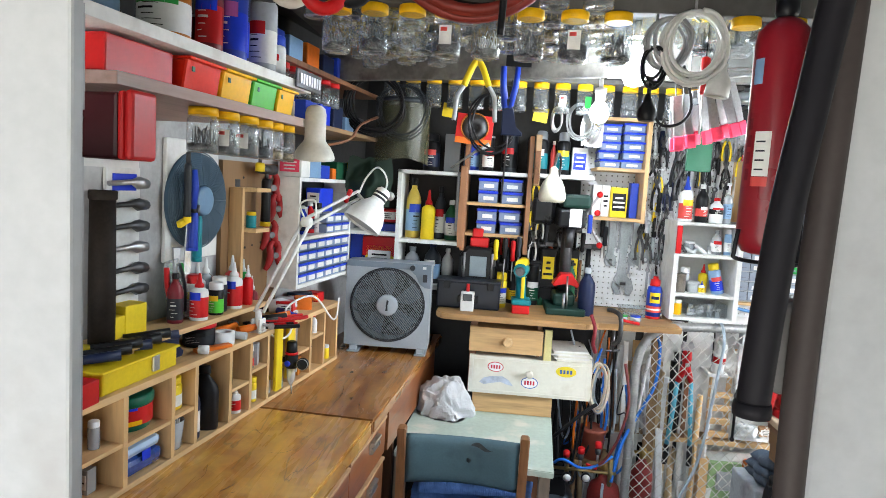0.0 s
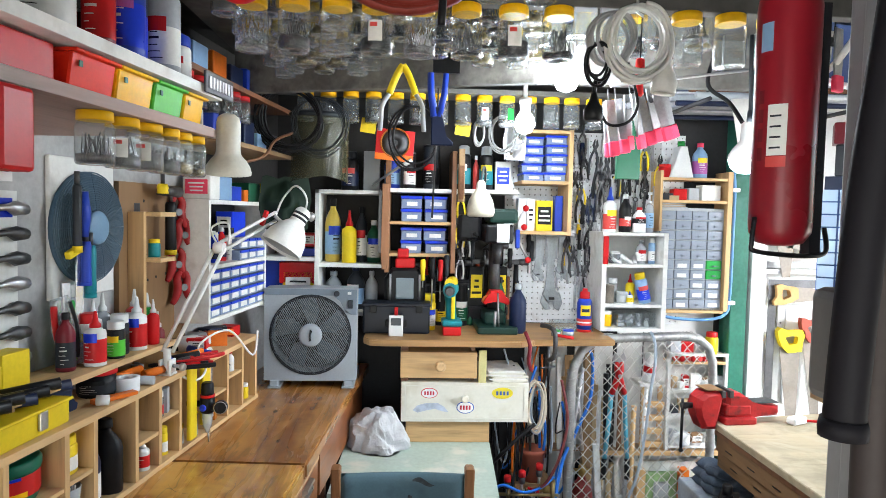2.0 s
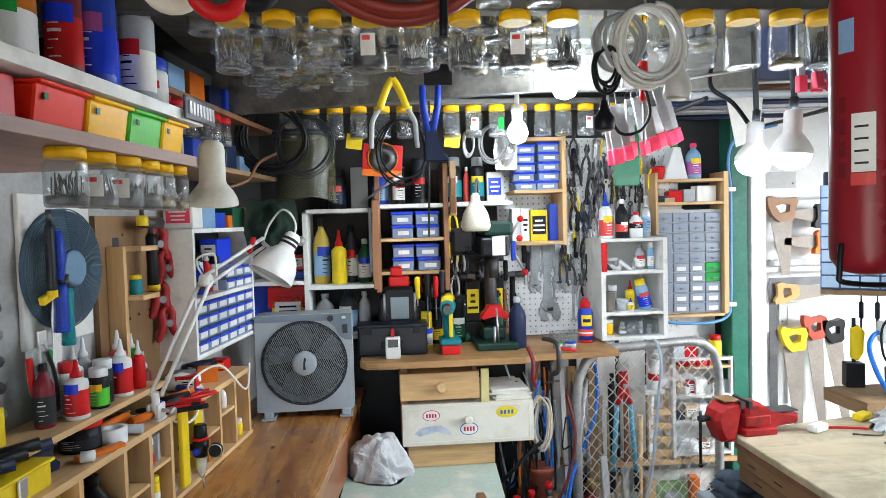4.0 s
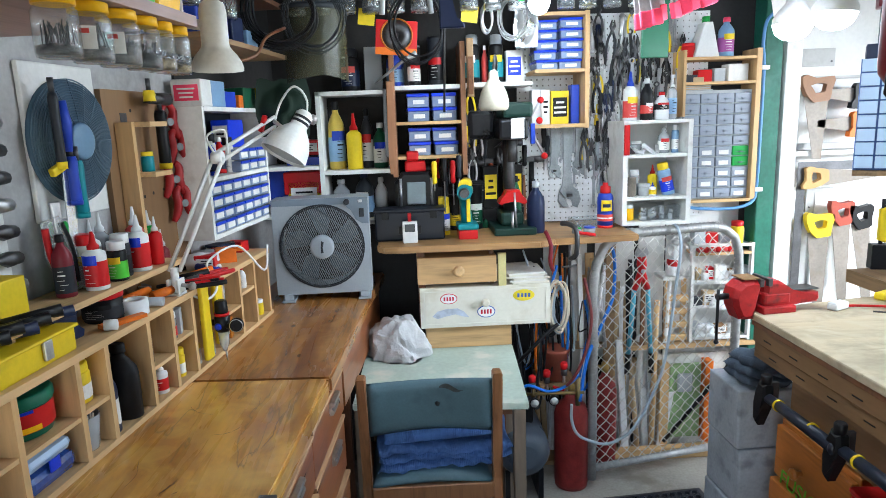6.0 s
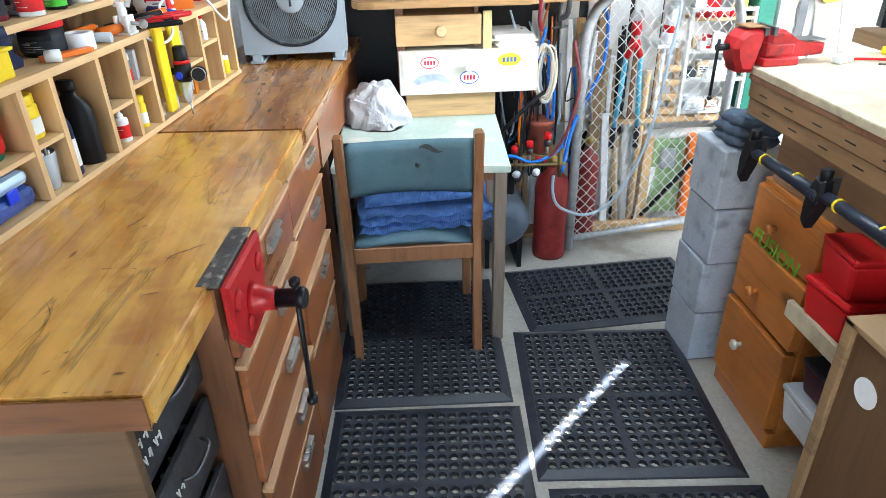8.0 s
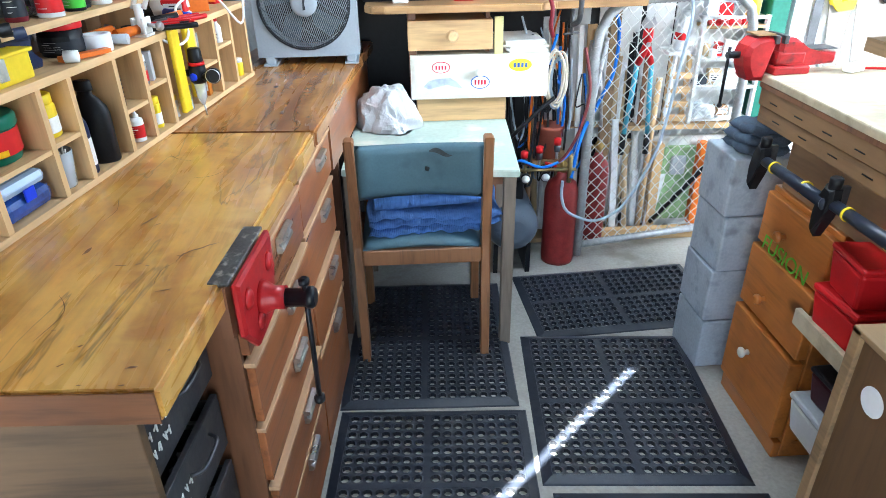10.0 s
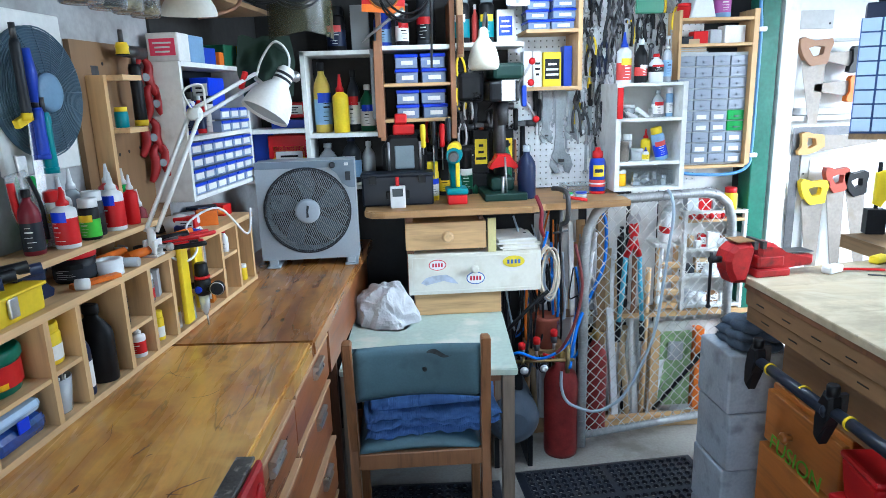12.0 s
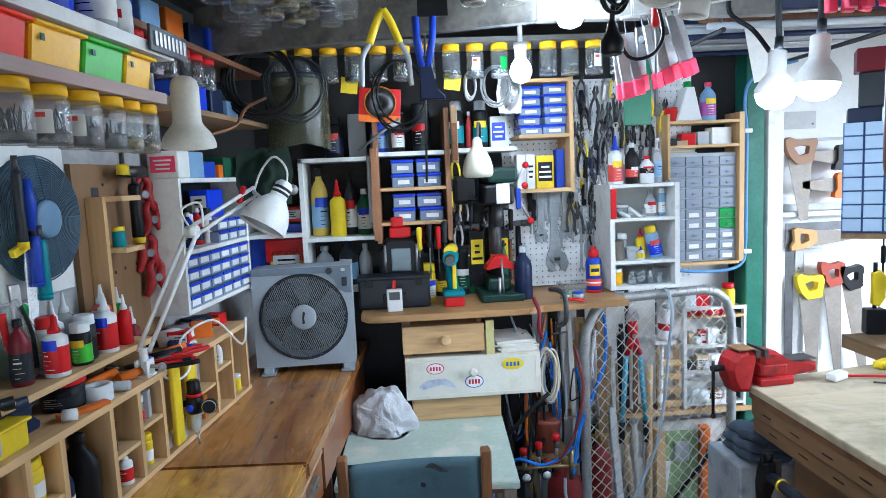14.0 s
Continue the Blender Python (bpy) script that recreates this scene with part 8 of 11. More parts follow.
dr = thing("cordless_drill", pose(0.232, 3.20, 1.115), "teal and yellow cordless drill standing on its red battery", "drill")
bm = B()
box(bm, -0.038, 0.038, -0.05, 0.05, 0.0, 0.038, bevel=0.006)
part("battery", bm, M["red"], dr)
bm = B()
box(bm, -0.042, 0.042, -0.055, 0.055, 0.038, 0.062, bevel=0.008)
tube(bm, [(0, 0, 0.055), (-0.004, 0.005, 0.11), (-0.008, 0.012, 0.165)], [0.024, 0.021, 0.024], 12)
cyl(bm, (0, 0.06, 0.185), (-0.012, -0.055, 0.188), 0.033, 0.030, 18)
part("body", bm, M["teal"], dr)
bm = B()
cyl(bm, (0.004, 0.062, 0.21), (-0.014, -0.05, 0.213), 0.026, 0.022, 16)
part("gear_case", bm, M["yellow"], dr)
bm = B()
cyl(bm, (-0.012, -0.05, 0.186), (-0.016, -0.095, 0.186), 0.021, 0.016, 16)
part("chuck", bm, DSTEEL, dr)
bm = B()
box(bm, -0.004, 0.012, -0.026, -0.018, 0.065, 0.16, bevel=0.003)
part("grip_strip", bm, M["yellow"], dr)

# drill press
GREENM = cm("dark green machine enamel", (0.010, 0.036, 0.028), 0.4)
dp = thing("drill_press", pose(0.427, 3.36, 1.115), "dark bench drill press with green head and red table clamp", "drill press")
bm = B()
box(bm, -0.085, 0.085, -0.17, 0.06, 0.0, 0.03, bevel=0.006)
box(bm, -0.05, 0.045, -0.10, 0.05, 0.03, 0.085, bevel=0.012)
part("base", bm, GREENM, dp)
bm = B()
cyl(bm, (0, 0, 0.03), (0, 0, 0.50), 0.026, 0.026, 18)
part("column", bm, DSTEEL, dp)
bm = B()
box(bm, -0.06, 0.06, -0.15, 0.05, 0.38, 0.46, bevel=0.012)
part("head", bm, BLACKM, dp)
bm = B()
box(bm, -0.045, 0.075, -0.16, 0.06, 0.465, 0.525, bevel=0.014)
part("pulley_cover", bm, GREENM, dp)
bm = B()
box(bm, -0.012, 0.040, -0.153, -0.150, 0.385, 0.462)
part("name_plate", bm, STK_W, dp)
bm = B()
cyl(bm, (0.0, -0.09, 0.29), (0.0, -0.09, 0.38), 0.018, 0.024, 14)
part("chuck", bm, DSTEEL, dp)
bm = B()
plate(bm, [(-0.060, -0.016), (-0.046, -0.024), (-0.030, -0.010), (-0.014, -0.006), (0.014, -0.006), (0.030, -0.010), (0.046, -0.024), (0.060, -0.016), (0.050, 0.004), (0.032, 0.014), (0.026, 0.036), (-0.026, 0.036), (-0.032, 0.014), (-0.050, 0.004)], 0.07, pose(0, -0.11, 0.140), bevel=0.005)
part("table_clamp", bm, M["red"], dp)
bm = B()
cyl(bm, (0.0, -0.14, 0.17), (0.005, -0.15, 0.03), 0.004)
part("table_screw", bm, STEEL, dp)
bm = B()
cyl(bm, (-0.012, -0.15, 0.01), (-0.010, -0.15, 0.095), 0.006)
part("base_bolt", bm, STEEL, dp)
bm = B()
cyl(bm, (0.06, -0.08, 0.44), (0.13, -0.10, 0.31), 0.005)
cyl(bm, (0.06, -0.08, 0.44), (0.115, -0.10, 0.53), 0.005)
part("levers", bm, STEEL, dp)
for p in ((0.13, -0.10, 0.31), (0.115, -0.10, 0.53), (0.11, -0.10, 0.45)):
    bm = B()
    lathe(bm, [(0.002, -0.014), (0.011, -0.009), (0.014, 0), (0.011, 0.009), (0.002, 0.014)], 14, Matrix.Translation(p))
    part("lever_ball", bm, M["red"], dp)
bm = B()
box(bm, 0.072, 0.09, -0.12, -0.10, 0.36, 0.44, bevel=0.003)
part("blue_grip", bm, M["blue"], dp)
bm = B()
box(bm, -0.17, -0.06, -0.02, 0.06, 0.38, 0.50, bevel=0.02)
part("motor", bm, BLACKM, dp)

for k, (x, c, h) in enumerate(((0.145, "black", 0.20), (0.17, "dgrey", 0.26), (0.30, "black", 0.24), (0.50, "rust", 0.22), (0.33, "dgreen", 0.16), (0.555, "dgrey", 0.20))):
    bm = B()
    cyl(bm, (0, 0, 0), (rnd.uniform(-0.01, 0.01), 0.03, h), 0.013, 0.006, 10)
    lathe(bm, [(0.018, 0), (0.02, 0.02), (0.014, 0.05)], 12)
    solid("machine_part", bm, M[c], pose(x, 3.43, 1.115), "dark machine part standing at the back of the board", "machine part", "machine parts on the board")
for k, (x, h, c) in enumerate(((0.17, 0.13, "yellow"), (0.20, 0.15, "yellow"), (0.34, 0.12, "yellow"), (0.46, 0.12, "yellow"), (0.12, 0.18, "black"), (0.29, 0.19, "dgreen"))):
    vessel("can", pose(x, 3.455 - 0.03 * (k % 2), 1.1151), 0.030, h, "black", "black", c, "black tin with a yellow band at the back of the board")

gc = thing("g_clamp", pose(0.61, 3.13, 1.116, 0, 0, 25), "dark green iron G clamp gripping the board edge", "clamp")
bm = B()
tube(bm, smooth_line([(0, -0.03, -0.085), (0, -0.07, -0.06), (0, -0.07, 0.03), (0, -0.03, 0.05), (0, 0.02, 0.048)], 4), 0.010, 8)
part("frame", bm, DSTEEL, gc)
bm = B()
cyl(bm, (0, -0.03, -0.12), (0, -0.03, -0.03), 0.007)
cyl(bm, (-0.035, -0.03, -0.115), (0.035, -0.03, -0.115), 0.004)
part("screw", bm, DSTEEL, gc)
bm = B()
tube(bm, smooth_line([(0.52, 3.07, 1.15), (0.535, 3.04, 1.10), (0.53, 3.03, 1.04), (0.545, 3.05, 1.0)], 5), 0.008, 8)
solid("red_hook", bm, M["maroon"], pose(0, 0, 0), "dark red hooked clamp on the board edge", "clamp")
tr = thing("tray", pose(0.77, 3.335, 1.1152, 0, 0, 4), "shallow clear plastic tray on the board", "tray")
bm = B()
box(bm, -0.085, 0.085, -0.05, 0.05, 0, 0.003)
for a in ((-0.085, 0.085, -0.05, -0.047), (-0.085, 0.085, 0.047, 0.05), (-0.085, -0.082, -0.047, 0.047), (0.082, 0.085, -0.047, 0.047)):
    box(bm, *a, 0.003, 0.04)
part("tray_body", bm, M["clear"], tr)
bm = B()
tube(bm, smooth_line([(0.65, 3.09, 1.135), (0.69, 3.08, 1.13), (0.72, 3.10, 1.122)], 4), 0.007, 6)
solid("pliers", bm, M["red"], pose(0, 0, 0), "red-handled pliers on the board edge", "pliers")

# magazines and a cream strip beside the pine drawer
for k in range(6):
    bm = B()
    box(bm, -0.075, 0.075, -0.10, 0.10, 0, 0.007, bevel=0.001)
    solid("magazine", bm, M["paper" if k % 2 else "cream"], pose(0.455 + rnd.uniform(-0.01, 0.01), 3.22, 0.9345 + k * 0.0072, 0, 0, rnd.uniform(-8, 8)), "worn paper booklet in a pile", "booklet", "pile of booklets")
bm = B()
box(bm, 0.340, 0.372, 3.10, 3.115, 0.9345, 1.066, bevel=0.002)
solid("cream_strip", bm, cm("cream yellow strip", (0.66, 0.60, 0.28), 0.5), pose(0, 0, 0), "cream yellow plastic strip beside the drawer", "strip")

# ---- pegboard tools ----
Y = 3.488
adjustable(pose(0.703, Y - 0.004, 1.553), 0.375, metal="wrench")
adjustable(pose(0.641, Y - 0.004, 1.527), 0.215, "adjustable steel wrench hung on the pegboard", metal="wrench")
adjustable(pose(0.750, Y - 0.004, 1.546), 0.225, "adjustable steel wrench hung on the pegboard", metal="wrench")
adjustable(pose(0.832, Y - 0.012, 1.50), 0.165, "adjustable wrench with a black sleeved grip hung on the pegboard", metal="wrench")
spanner(pose(0.668, Y - 0.002, 1.535), 0.15, "wrench")
spanner(pose(0.822, Y - 0.002, 1.315), 0.145, "wrench")
spanner(pose(0.848, Y - 0.002, 1.322), 0.135, "wrench", True)
spanner(pose(0.791, Y - 0.002, 1.545), 0.05, "dsteel")
for x, z, ln, rg in ((0.622, 1.535, 0.13, False), (0.655, 1.54, 0.20, True), (0.683, 1.545, 0.17, False), (0.728, 1.55, 0.15, False), (0.770, 1.55, 0.24, False), (0.806, 1.54, 0.20, True), (0.735, 1.38, 0.11, False)):
    spanner(pose(x, Y - 0.003, z), ln, "wrench", rg, "bright steel spanner hung on the pegboard")
for x, z, ln in ((0.935, 1.50, 0.25), (0.952, 1.475, 0.24), (0.967, 1.48, 0.21), (0.868, 1.54, 0.17), (0.915, 1.545, 0.24)):
    spanner(pose(x - 0.032, Y - 0.006, z), ln, "dsteel", x > 0.95, "dark steel spanner hung beside the white cabinet")
for x, z, ln in ((0.870, 1.66, 0.19), (0.897, 1.63, 0.20), (0.915, 1.68, 0.18), (0.850, 1.60, 0.15)):
    pliers(pose(x, Y - 0.02, z - 0.03, 0, rnd.uniform(-10, 10), 0), ln, "steel", 5, "all-steel locking pliers hung on the pegboard")
screwdriver(pose(0.827, Y - 0.02, 1.625), 0.12, "yellow", "chisel with a yellow plastic handle hung on the pegboard")
screwdriver(pose(0.832, Y - 0.025, 1.555), 0.10, "black")
screwdriver(pose(0.597, Y - 0.02, 1.54), 0.19, "black", "black-handled screwdriver hung on the pegboard")
screwdriver(pose(0.612, Y - 0.02, 1.50), 0.15, "dgrey", "black-handled screwdriver hung on the pegboard")
bm = B()
cyl(bm, (0, 0, 0), (0, 0, -0.12), 0.007, 0.007, 8)
lathe(bm, [(0.012, 0), (0.012, -0.03)], 10)
solid("socket_bar", bm, DSTEEL, pose(0.886, 3.46, 1.39), "black socket bar behind the aerosol", "bar")
# dark tools and tins crowded behind the radio and drill press
rk2 = random.Random(41)
for k in range(16):
    x = 0.12 + 0.028 * k + rk2.uniform(-0.008, 0.008)
    zz = rk2.uniform(1.30, 1.52)
    if k % 3 == 0:
        hammer(pose(x, 3.47, zz + 0.03), rk2.uniform(0.18, 0.24), rk2.choice(("black", "dgrey", "redwood")), "dark hammer hung behind the drill press")
    elif k % 3 == 1:
        pliers(pose(x, 3.46, zz), rk2.uniform(0.15, 0.2), rk2.choice(("black", "navy", "black", "red")), 5, "dark pliers hung behind the drill press")
    else:
        screwdriver(pose(x, 3.46, zz), rk2.uniform(0.16, 0.24), rk2.choice(("black", "dgrey", "navy", "black")), "dark-handled screwdriver hung behind the drill press")
for x, c, b in ((0.355, "black", "yellow"), (0.462, "black", "yellow"), (0.30, "black", "dgrey"), (0.245, "dgrey", "black")):
    carton(pose(x, 3.445, 1.2, 0, 0, rk2.uniform(-8, 8)), 0.065, 0.05, 0.12 + 0.06 * (b == "yellow"), c, b, "black and yellow card box stacked at the back of the board", "carton")
    carton(pose(x, 3.445, 1.1152, 0, 0, rk2.uniform(-4, 4)), 0.075, 0.06, 0.0845, "black", None, "black plastic case at the back of the board", "case")
for x, z, ln, ang in ((0.905, 1.83, 0.20, 3), (0.945, 1.80, 0.17, -4), (0.985, 1.84, 0.21, 2), (1.03, 1.82, 0.16, -6), (1.075, 1.85, 0.18, 5), (1.12, 1.80, 0.15, 0)):
    pliers(pose(x, Y - 0.035, z, 0, ang, 0), ln, "black", 5, "black-handled snips hung above the bottles")
rt = random.Random(11)
grips = ("black", "dgrey", "steel", "black", "navy", "steel", "dsteel", "dgrey", "yellow", "dsteel")
for k in range(58):
    x = rt.uniform(0.765, 0.885) if k < 34 else rt.uniform(0.885, 1.20)
    z = rt.uniform(1.32, 2.0) if k < 34 else rt.uniform(1.70, 2.02)
    y = Y - rt.uniform(0.012, 0.05)
    kind = rt.choice(("pl", "sp", "sd", "pl", "sp", "ad"))
    rz = rt.uniform(-6, 6)
    m = pose(x, y, z, 0, rz, 0)
    if kind == "pl":
        pliers(m, rt.uniform(0.12, 0.18), rt.choice(grips), rt.uniform(3, 9))
    elif kind == "sp":
        spanner(m, rt.uniform(0.13, 0.20), rt.choice(("steel", "steel", "dsteel")), rt.random() < 0.4, "steel spanner hung among the wall tools")
    elif kind == "sd":
        screwdriver(m, rt.uniform(0.15, 0.22), rt.choice(grips))
    else:
        adjustable(m, rt.uniform(0.13, 0.2), "small adjustable wrench hung among the wall tools")
for x, z, c in ((0.265, 1.56, "yellow"), (0.285, 1.57, "black"), (0.30, 1.52, "steel"), (0.255, 1.47, "black"), (0.275, 1.42, "steel"), (0.31, 1.60, "yellow"), (0.27, 1.68, "yellow")):
    pliers(pose(x, 3.36, z, 0, rt.uniform(-8, 8), 0), 0.14, c, 4)
for x, z, ln, c in ((0.15, 1.41, 0.22, "black"), (0.185, 1.40, 0.18, "red"), (0.21, 1.42, 0.24, "dgrey"), (0.11, 1.40, 0.12, "yellow")):
    screwdriver(pose(x, 3.26, z + 0.02), ln, c)

# ---- items hung in front of the back shelves ----
def shelf_saw():
    t = thing("folding_saw", pose(-0.052, 3.25, 1.865), "wooden-handled wire brush hung on the rack edge", "brush")
    bm = B()
    plate(bm, [(-0.014, 0), (0.014, 0), (0.016, -0.30), (0.008, -0.36), (-0.012, -0.36), (-0.016, -0.3)], 0.016, pose(0, -0.008, -0.13), bevel=0.003)
    part("back", bm, BROWNW, t)
    bm = B()
    box(bm, -0.028, -0.016, -0.006, 0.006, -0.42, -0.16)
    part("bristles", bm, DSTEEL, t)
shelf_saw()
sw = thing("wire_brush", pose(0.262, 3.22, 1.885), "narrow wooden wire brush hung beside the cans", "brush")
bm = B()
plate(bm, [(-0.013, 0), (0.013, 0), (0.014, -0.22), (-0.014, -0.22)], 0.016, None, bevel=0.003)
part("back", bm, OLDTIM, sw)
bm = B()
box(bm, -0.009, 0.009, -0.012, 0.0, -0.21, -0.07)
part("bristles", bm, M["rust"], sw)
tp = thing("saw_blade_packet", pose(-0.02, 3.18, 1.825, 0, 4, 6), "red and orange blister packet with a round saw blade", "packet")
bm = B()
box(bm, -0.078, 0.078, 0, 0.006, 0, 0.125, bevel=0.002)
part("card", bm, M["red"], tp)
bm = B()
box(bm, -0.078, 0.078, -0.002, -0.0003, 0.0, 0.026)
part("band", bm, M["orange"], tp)
bm = B()
lathe(bm, [(0.055, 0), (0.055, 0.002), (0.012, 0.002), (0.012, 0.0)], 30, pose(0, -0.001, 0.072, 90, 0, 0))
part("blade", bm, DSTEEL, tp)
bm = B()
tube(bm, [(0.058 * math.cos(a), -0.004, 0.072 + 0.058 * math.sin(a)) for a in [2 * math.pi * k / 30 for k in range(30)]], 0.003, 5, True)
part("rim", bm, M["amber"], tp)
bm = B()
tube(bm, [(-0.10, 3.10, 1.72), (0.00, 3.08, 1.79), (0.055, 3.08, 1.82)], [0.004, 0.006, 0.012], 8)
solid("chisel", bm, STEEL, pose(0, 0, 0), "steel lever tool hung across the shelf", "tool")
bm = B()
cyl(bm, (0.135, 2.48, 2.19), (0.117, 2.48, 1.60), 0.0035, 0.0035, 6)
solid("rod", bm, DSTEEL, pose(0, 0, 0), "thin black steel rod hung from the ceiling", "rod")

# yellow-grip cutters and blue rivet gun hung from the ceiling
yc = thing("garden_loppers", pose(0.0235, 2.308, 2.013) @ Matrix.Diagonal((0.91, 0.91, 0.91, 1)), "loppers with yellow sleeved bent handles hung from the ceiling", "loppers")
for s in (-1, 1):
    bm = B()
    tube(bm, smooth_line([(0.0, 0, 0.0), (s * 0.018, 0, -0.03), (s * 0.040, 0, -0.085)], 5), [0.011] * 11, 8)
    part("sleeve", bm, M["yellow"], yc)
    bm = B()
    tube(bm, smooth_line([(s * 0.040, 0, -0.085), (s * 0.060, 0, -0.12), (s * 0.063, 0, -0.16), (s * 0.066, 0, -0.195)], 5), 0.0075, 8)
    part("handle", bm, GREYBOX, yc)
rg = thing("rivet_gun", pose(0.123, 2.308, 1.995) @ Matrix.Diagonal((0.91, 0.91, 0.91, 1)), "blue long-handled rivet gun hung from the ceiling", "rivet gun")
bm = B()
tube(bm, [(-0.026, 0, 0.0), (-0.024, 0, -0.06), (-0.012, 0, -0.13)], [0.010, 0.011, 0.012], 8)
part("fixed_handle", bm, M["blue"], rg)
bm = B()
tube(bm, [(0.020, 0, 0.0), (0.016, 0, -0.06), (0.0, 0, -0.13)], [0.009, 0.010, 0.011], 8)
part("moving_handle", bm, M["blue"], rg)
bm = B()
plate(bm, [(-0.022, -0.10), (0.006, -0.10), (0.022, -0.19), (0.045, -0.205), (0.045, -0.215), (-0.022, -0.215)], 0.018, pose(0, -0.009, 0), bevel=0.003)
part("body", bm, M["navy"], rg)
bm = B()
box(bm, -0.02, 0.06, -0.004, 0.004, 0.0, 0.075)
part("strap", bm, BLACKP, rg)
# white bell lamp in front of the drill press
bl = thing("bell_lamp", pose(0.309, 2.90, 1.605), "cream bell-shaped lamp shade hung on a flex arm, unlit", "lamp")
bm = B()
lathe(bm, [(0.040, 0), (0.048, 0.004), (0.0525, 0.016), (0.051, 0.034), (0.044, 0.062), (0.034, 0.082), (0.023, 0.096), (0.018, 0.104), (0.016, 0.125), (0.008, 0.135)], 28, cap=False)
part("shade", bm, cm("ivory lamp enamel", (0.66, 0.62, 0.50), 0.35), bl)
bm = B()
tube(bm, smooth_line([(0, 0, 0.125), (0.02, 0.1, 0.19), (0.05, 0.3, 0.16), (0.06, 0.55, 0.0)], 6), 0.005, 6)
part("arm", bm, DSTEEL, bl)
# foil packet and yellow tags
bm = crumple(8, 0.045, 0.075, 0.03, 18)
solid("foil_bag", bm, cm("silver foil", (0.62, 0.63, 0.65), 0.28, metal=0.8), pose(0.485, 3.25, 1.93, 90, 0, 0), "crumpled silver foil bag hung on the shelf", "bag")
for x, z in ((-0.12, 1.955), (0.255, 1.955)):
    bm = B()
    box(bm, -0.03, 0.03, -0.001, 0.001, -0.028, 0.028)
    solid("yellow_tag", bm, M["yellow"], pose(x, 3.12, z, 6, 8, 0), "yellow card tag hung under the jars", "tag")
coil_of(pose(0.43, 3.22, 2.02), 0.075, 0.0025, 7, GALV, "coil of thin galvanised wire hung on the back shelves", "wire_coil", "wire")
coil_of(pose(0.33, 3.22, 2.0), 0.05, 0.004, 3, STEEL, "steel hooks and shackles hung on the back shelves", "steel_hooks", "hooks", 0.4)
coil_of(pose(0.06, 3.05, 2.02), 0.12, 0.004, 3, BLACKP, "loops of black cord hung behind the jars", "cord_coil", "cord")

# hoses, wire and a face shield in the dark corner
coil_of(pose(-0.36, 2.75, 2.02), 0.105, 0.0040, 7, BLACKP, "thick loops of black cable hung in the dark corner", "cable_coil", "cable", 1.05)
coil_of(pose(-0.27, 2.80, 2.0), 0.10, 0.002, 6, DGREYP, "loops of grey wire hung in the dark corner", "wire_coil", "wire", 0.95, seed=4)
fsd = thing("face_shield", pose(-0.29, 2.95, 1.76, 0, 0, 20), "scratched clear face shield hung in the corner", "face shield")
bm = B()
grid_sheet(bm, 14, 10, lambda u, v: (0.11 * math.sin((u - 0.5) * 2.6), -0.09 * math.cos((u - 0.5) * 2.6), -0.02 + 0.22 * v - 0.05 * (1 - v) * abs(u - 0.5)))
part("visor", bm, cm("smoky olive visor plastic", (0.060, 0.058, 0.030), 0.25, alpha=0.72, var=0.3, scale=9), fsd)
bm = B()
tube(bm, [(0.105 * math.sin(a), -0.085 * math.cos(a), 0.20) for a in [-1.4 + 0.2 * k for k in range(15)]], 0.010, 6)
part("band", bm, DGREYP, fsd)
bm = crumple(5, 0.09, 0.09, 0.08, 24)
solid("dark_bag", bm, cm("dark green bag cloth", (0.010, 0.024, 0.015), 0.7), pose(-0.42, 3.0, 1.64, 90, 0, 25), "dark green cloth bag hung in the corner", "bag")
bm = B()
tube(bm, smooth_line([(-0.50, 2.55, 1.75), (-0.42, 2.62, 1.78), (-0.40, 2.70, 1.84), (-0.36, 2.8, 1.88)], 4), 0.005, 7)
solid("bent_tube", bm, DKWOOD, pose(0, 0, 0), "bent wooden handle hung in the corner", "handle")

# ---- white cabinet, organiser, bottles ----
wc = thing("open_cabinet", pose(0, 0, 0), "small white painted open cabinet with three compartments", "cabinet")
for x in (0.886, 1.152):
    bm = B()
    box(bm, x - 0.010, x + 0.010, 3.25, 3.488, 1.125, 1.552, bevel=0.001)
    part("side", bm, WPAINT, wc)
for z in (1.545, 1.409, 1.236, 1.132):
    bm = B()
    box(bm, 0.8965, 1.1415, 3.252, 3.488, z - 0.007, z + 0.006)
    part("board", bm, WPAINT, wc)
bm = B()
box(bm, 0.8965, 1.1415, 3.476, 3.482, 1.139, 1.538)
part("back", bm, WHITEWALL, wc)
for x, y, z, r, h, f, b, c, l, lab in ((0.925, 3.30, 1.242, 0.024, 0.080, "can", "tinbrown", "tinbrown", None, "dull brown-grey tin in the white cabinet"), (0.958, 3.35, 1.242, 0.020, 0.105, "pot", "frost", "white", None, "cloudy pot with a white lid in the white cabinet"), (0.985, 3.31, 1.242, 0.025, 0.050, "tub", "grey", "grey", None, "low grey tub in the white cabinet"), (1.032, 3.34, 1.242, 0.020, 0.125, "squeeze", "yellow", "red", None, "yellow squeeze bottle with a red nozzle in the white cabinet"), (1.015, 3.29, 1.242, 0.014, 0.055, "squeeze", "white", "blue", "yellow", "little white bottle in the white cabinet"), (1.072, 3.33, 1.415, 0.024, 0.105, "bottle", "frost", "frost", "paper", "clear bottle with a white label in the white cabinet"), (1.12, 3.33, 1.415, 0.015, 0.115, "spray", "skyblue", "white", "paper", "slim pale blue spray bottle in the white cabinet"), (0.965, 3.36, 1.415, 0.024, 0.05, "pot", "frost", "white", None, "low cloudy pot in the white cabinet")):
    vessel(f, pose(x, y, z), r, h, b, c, l, lab)
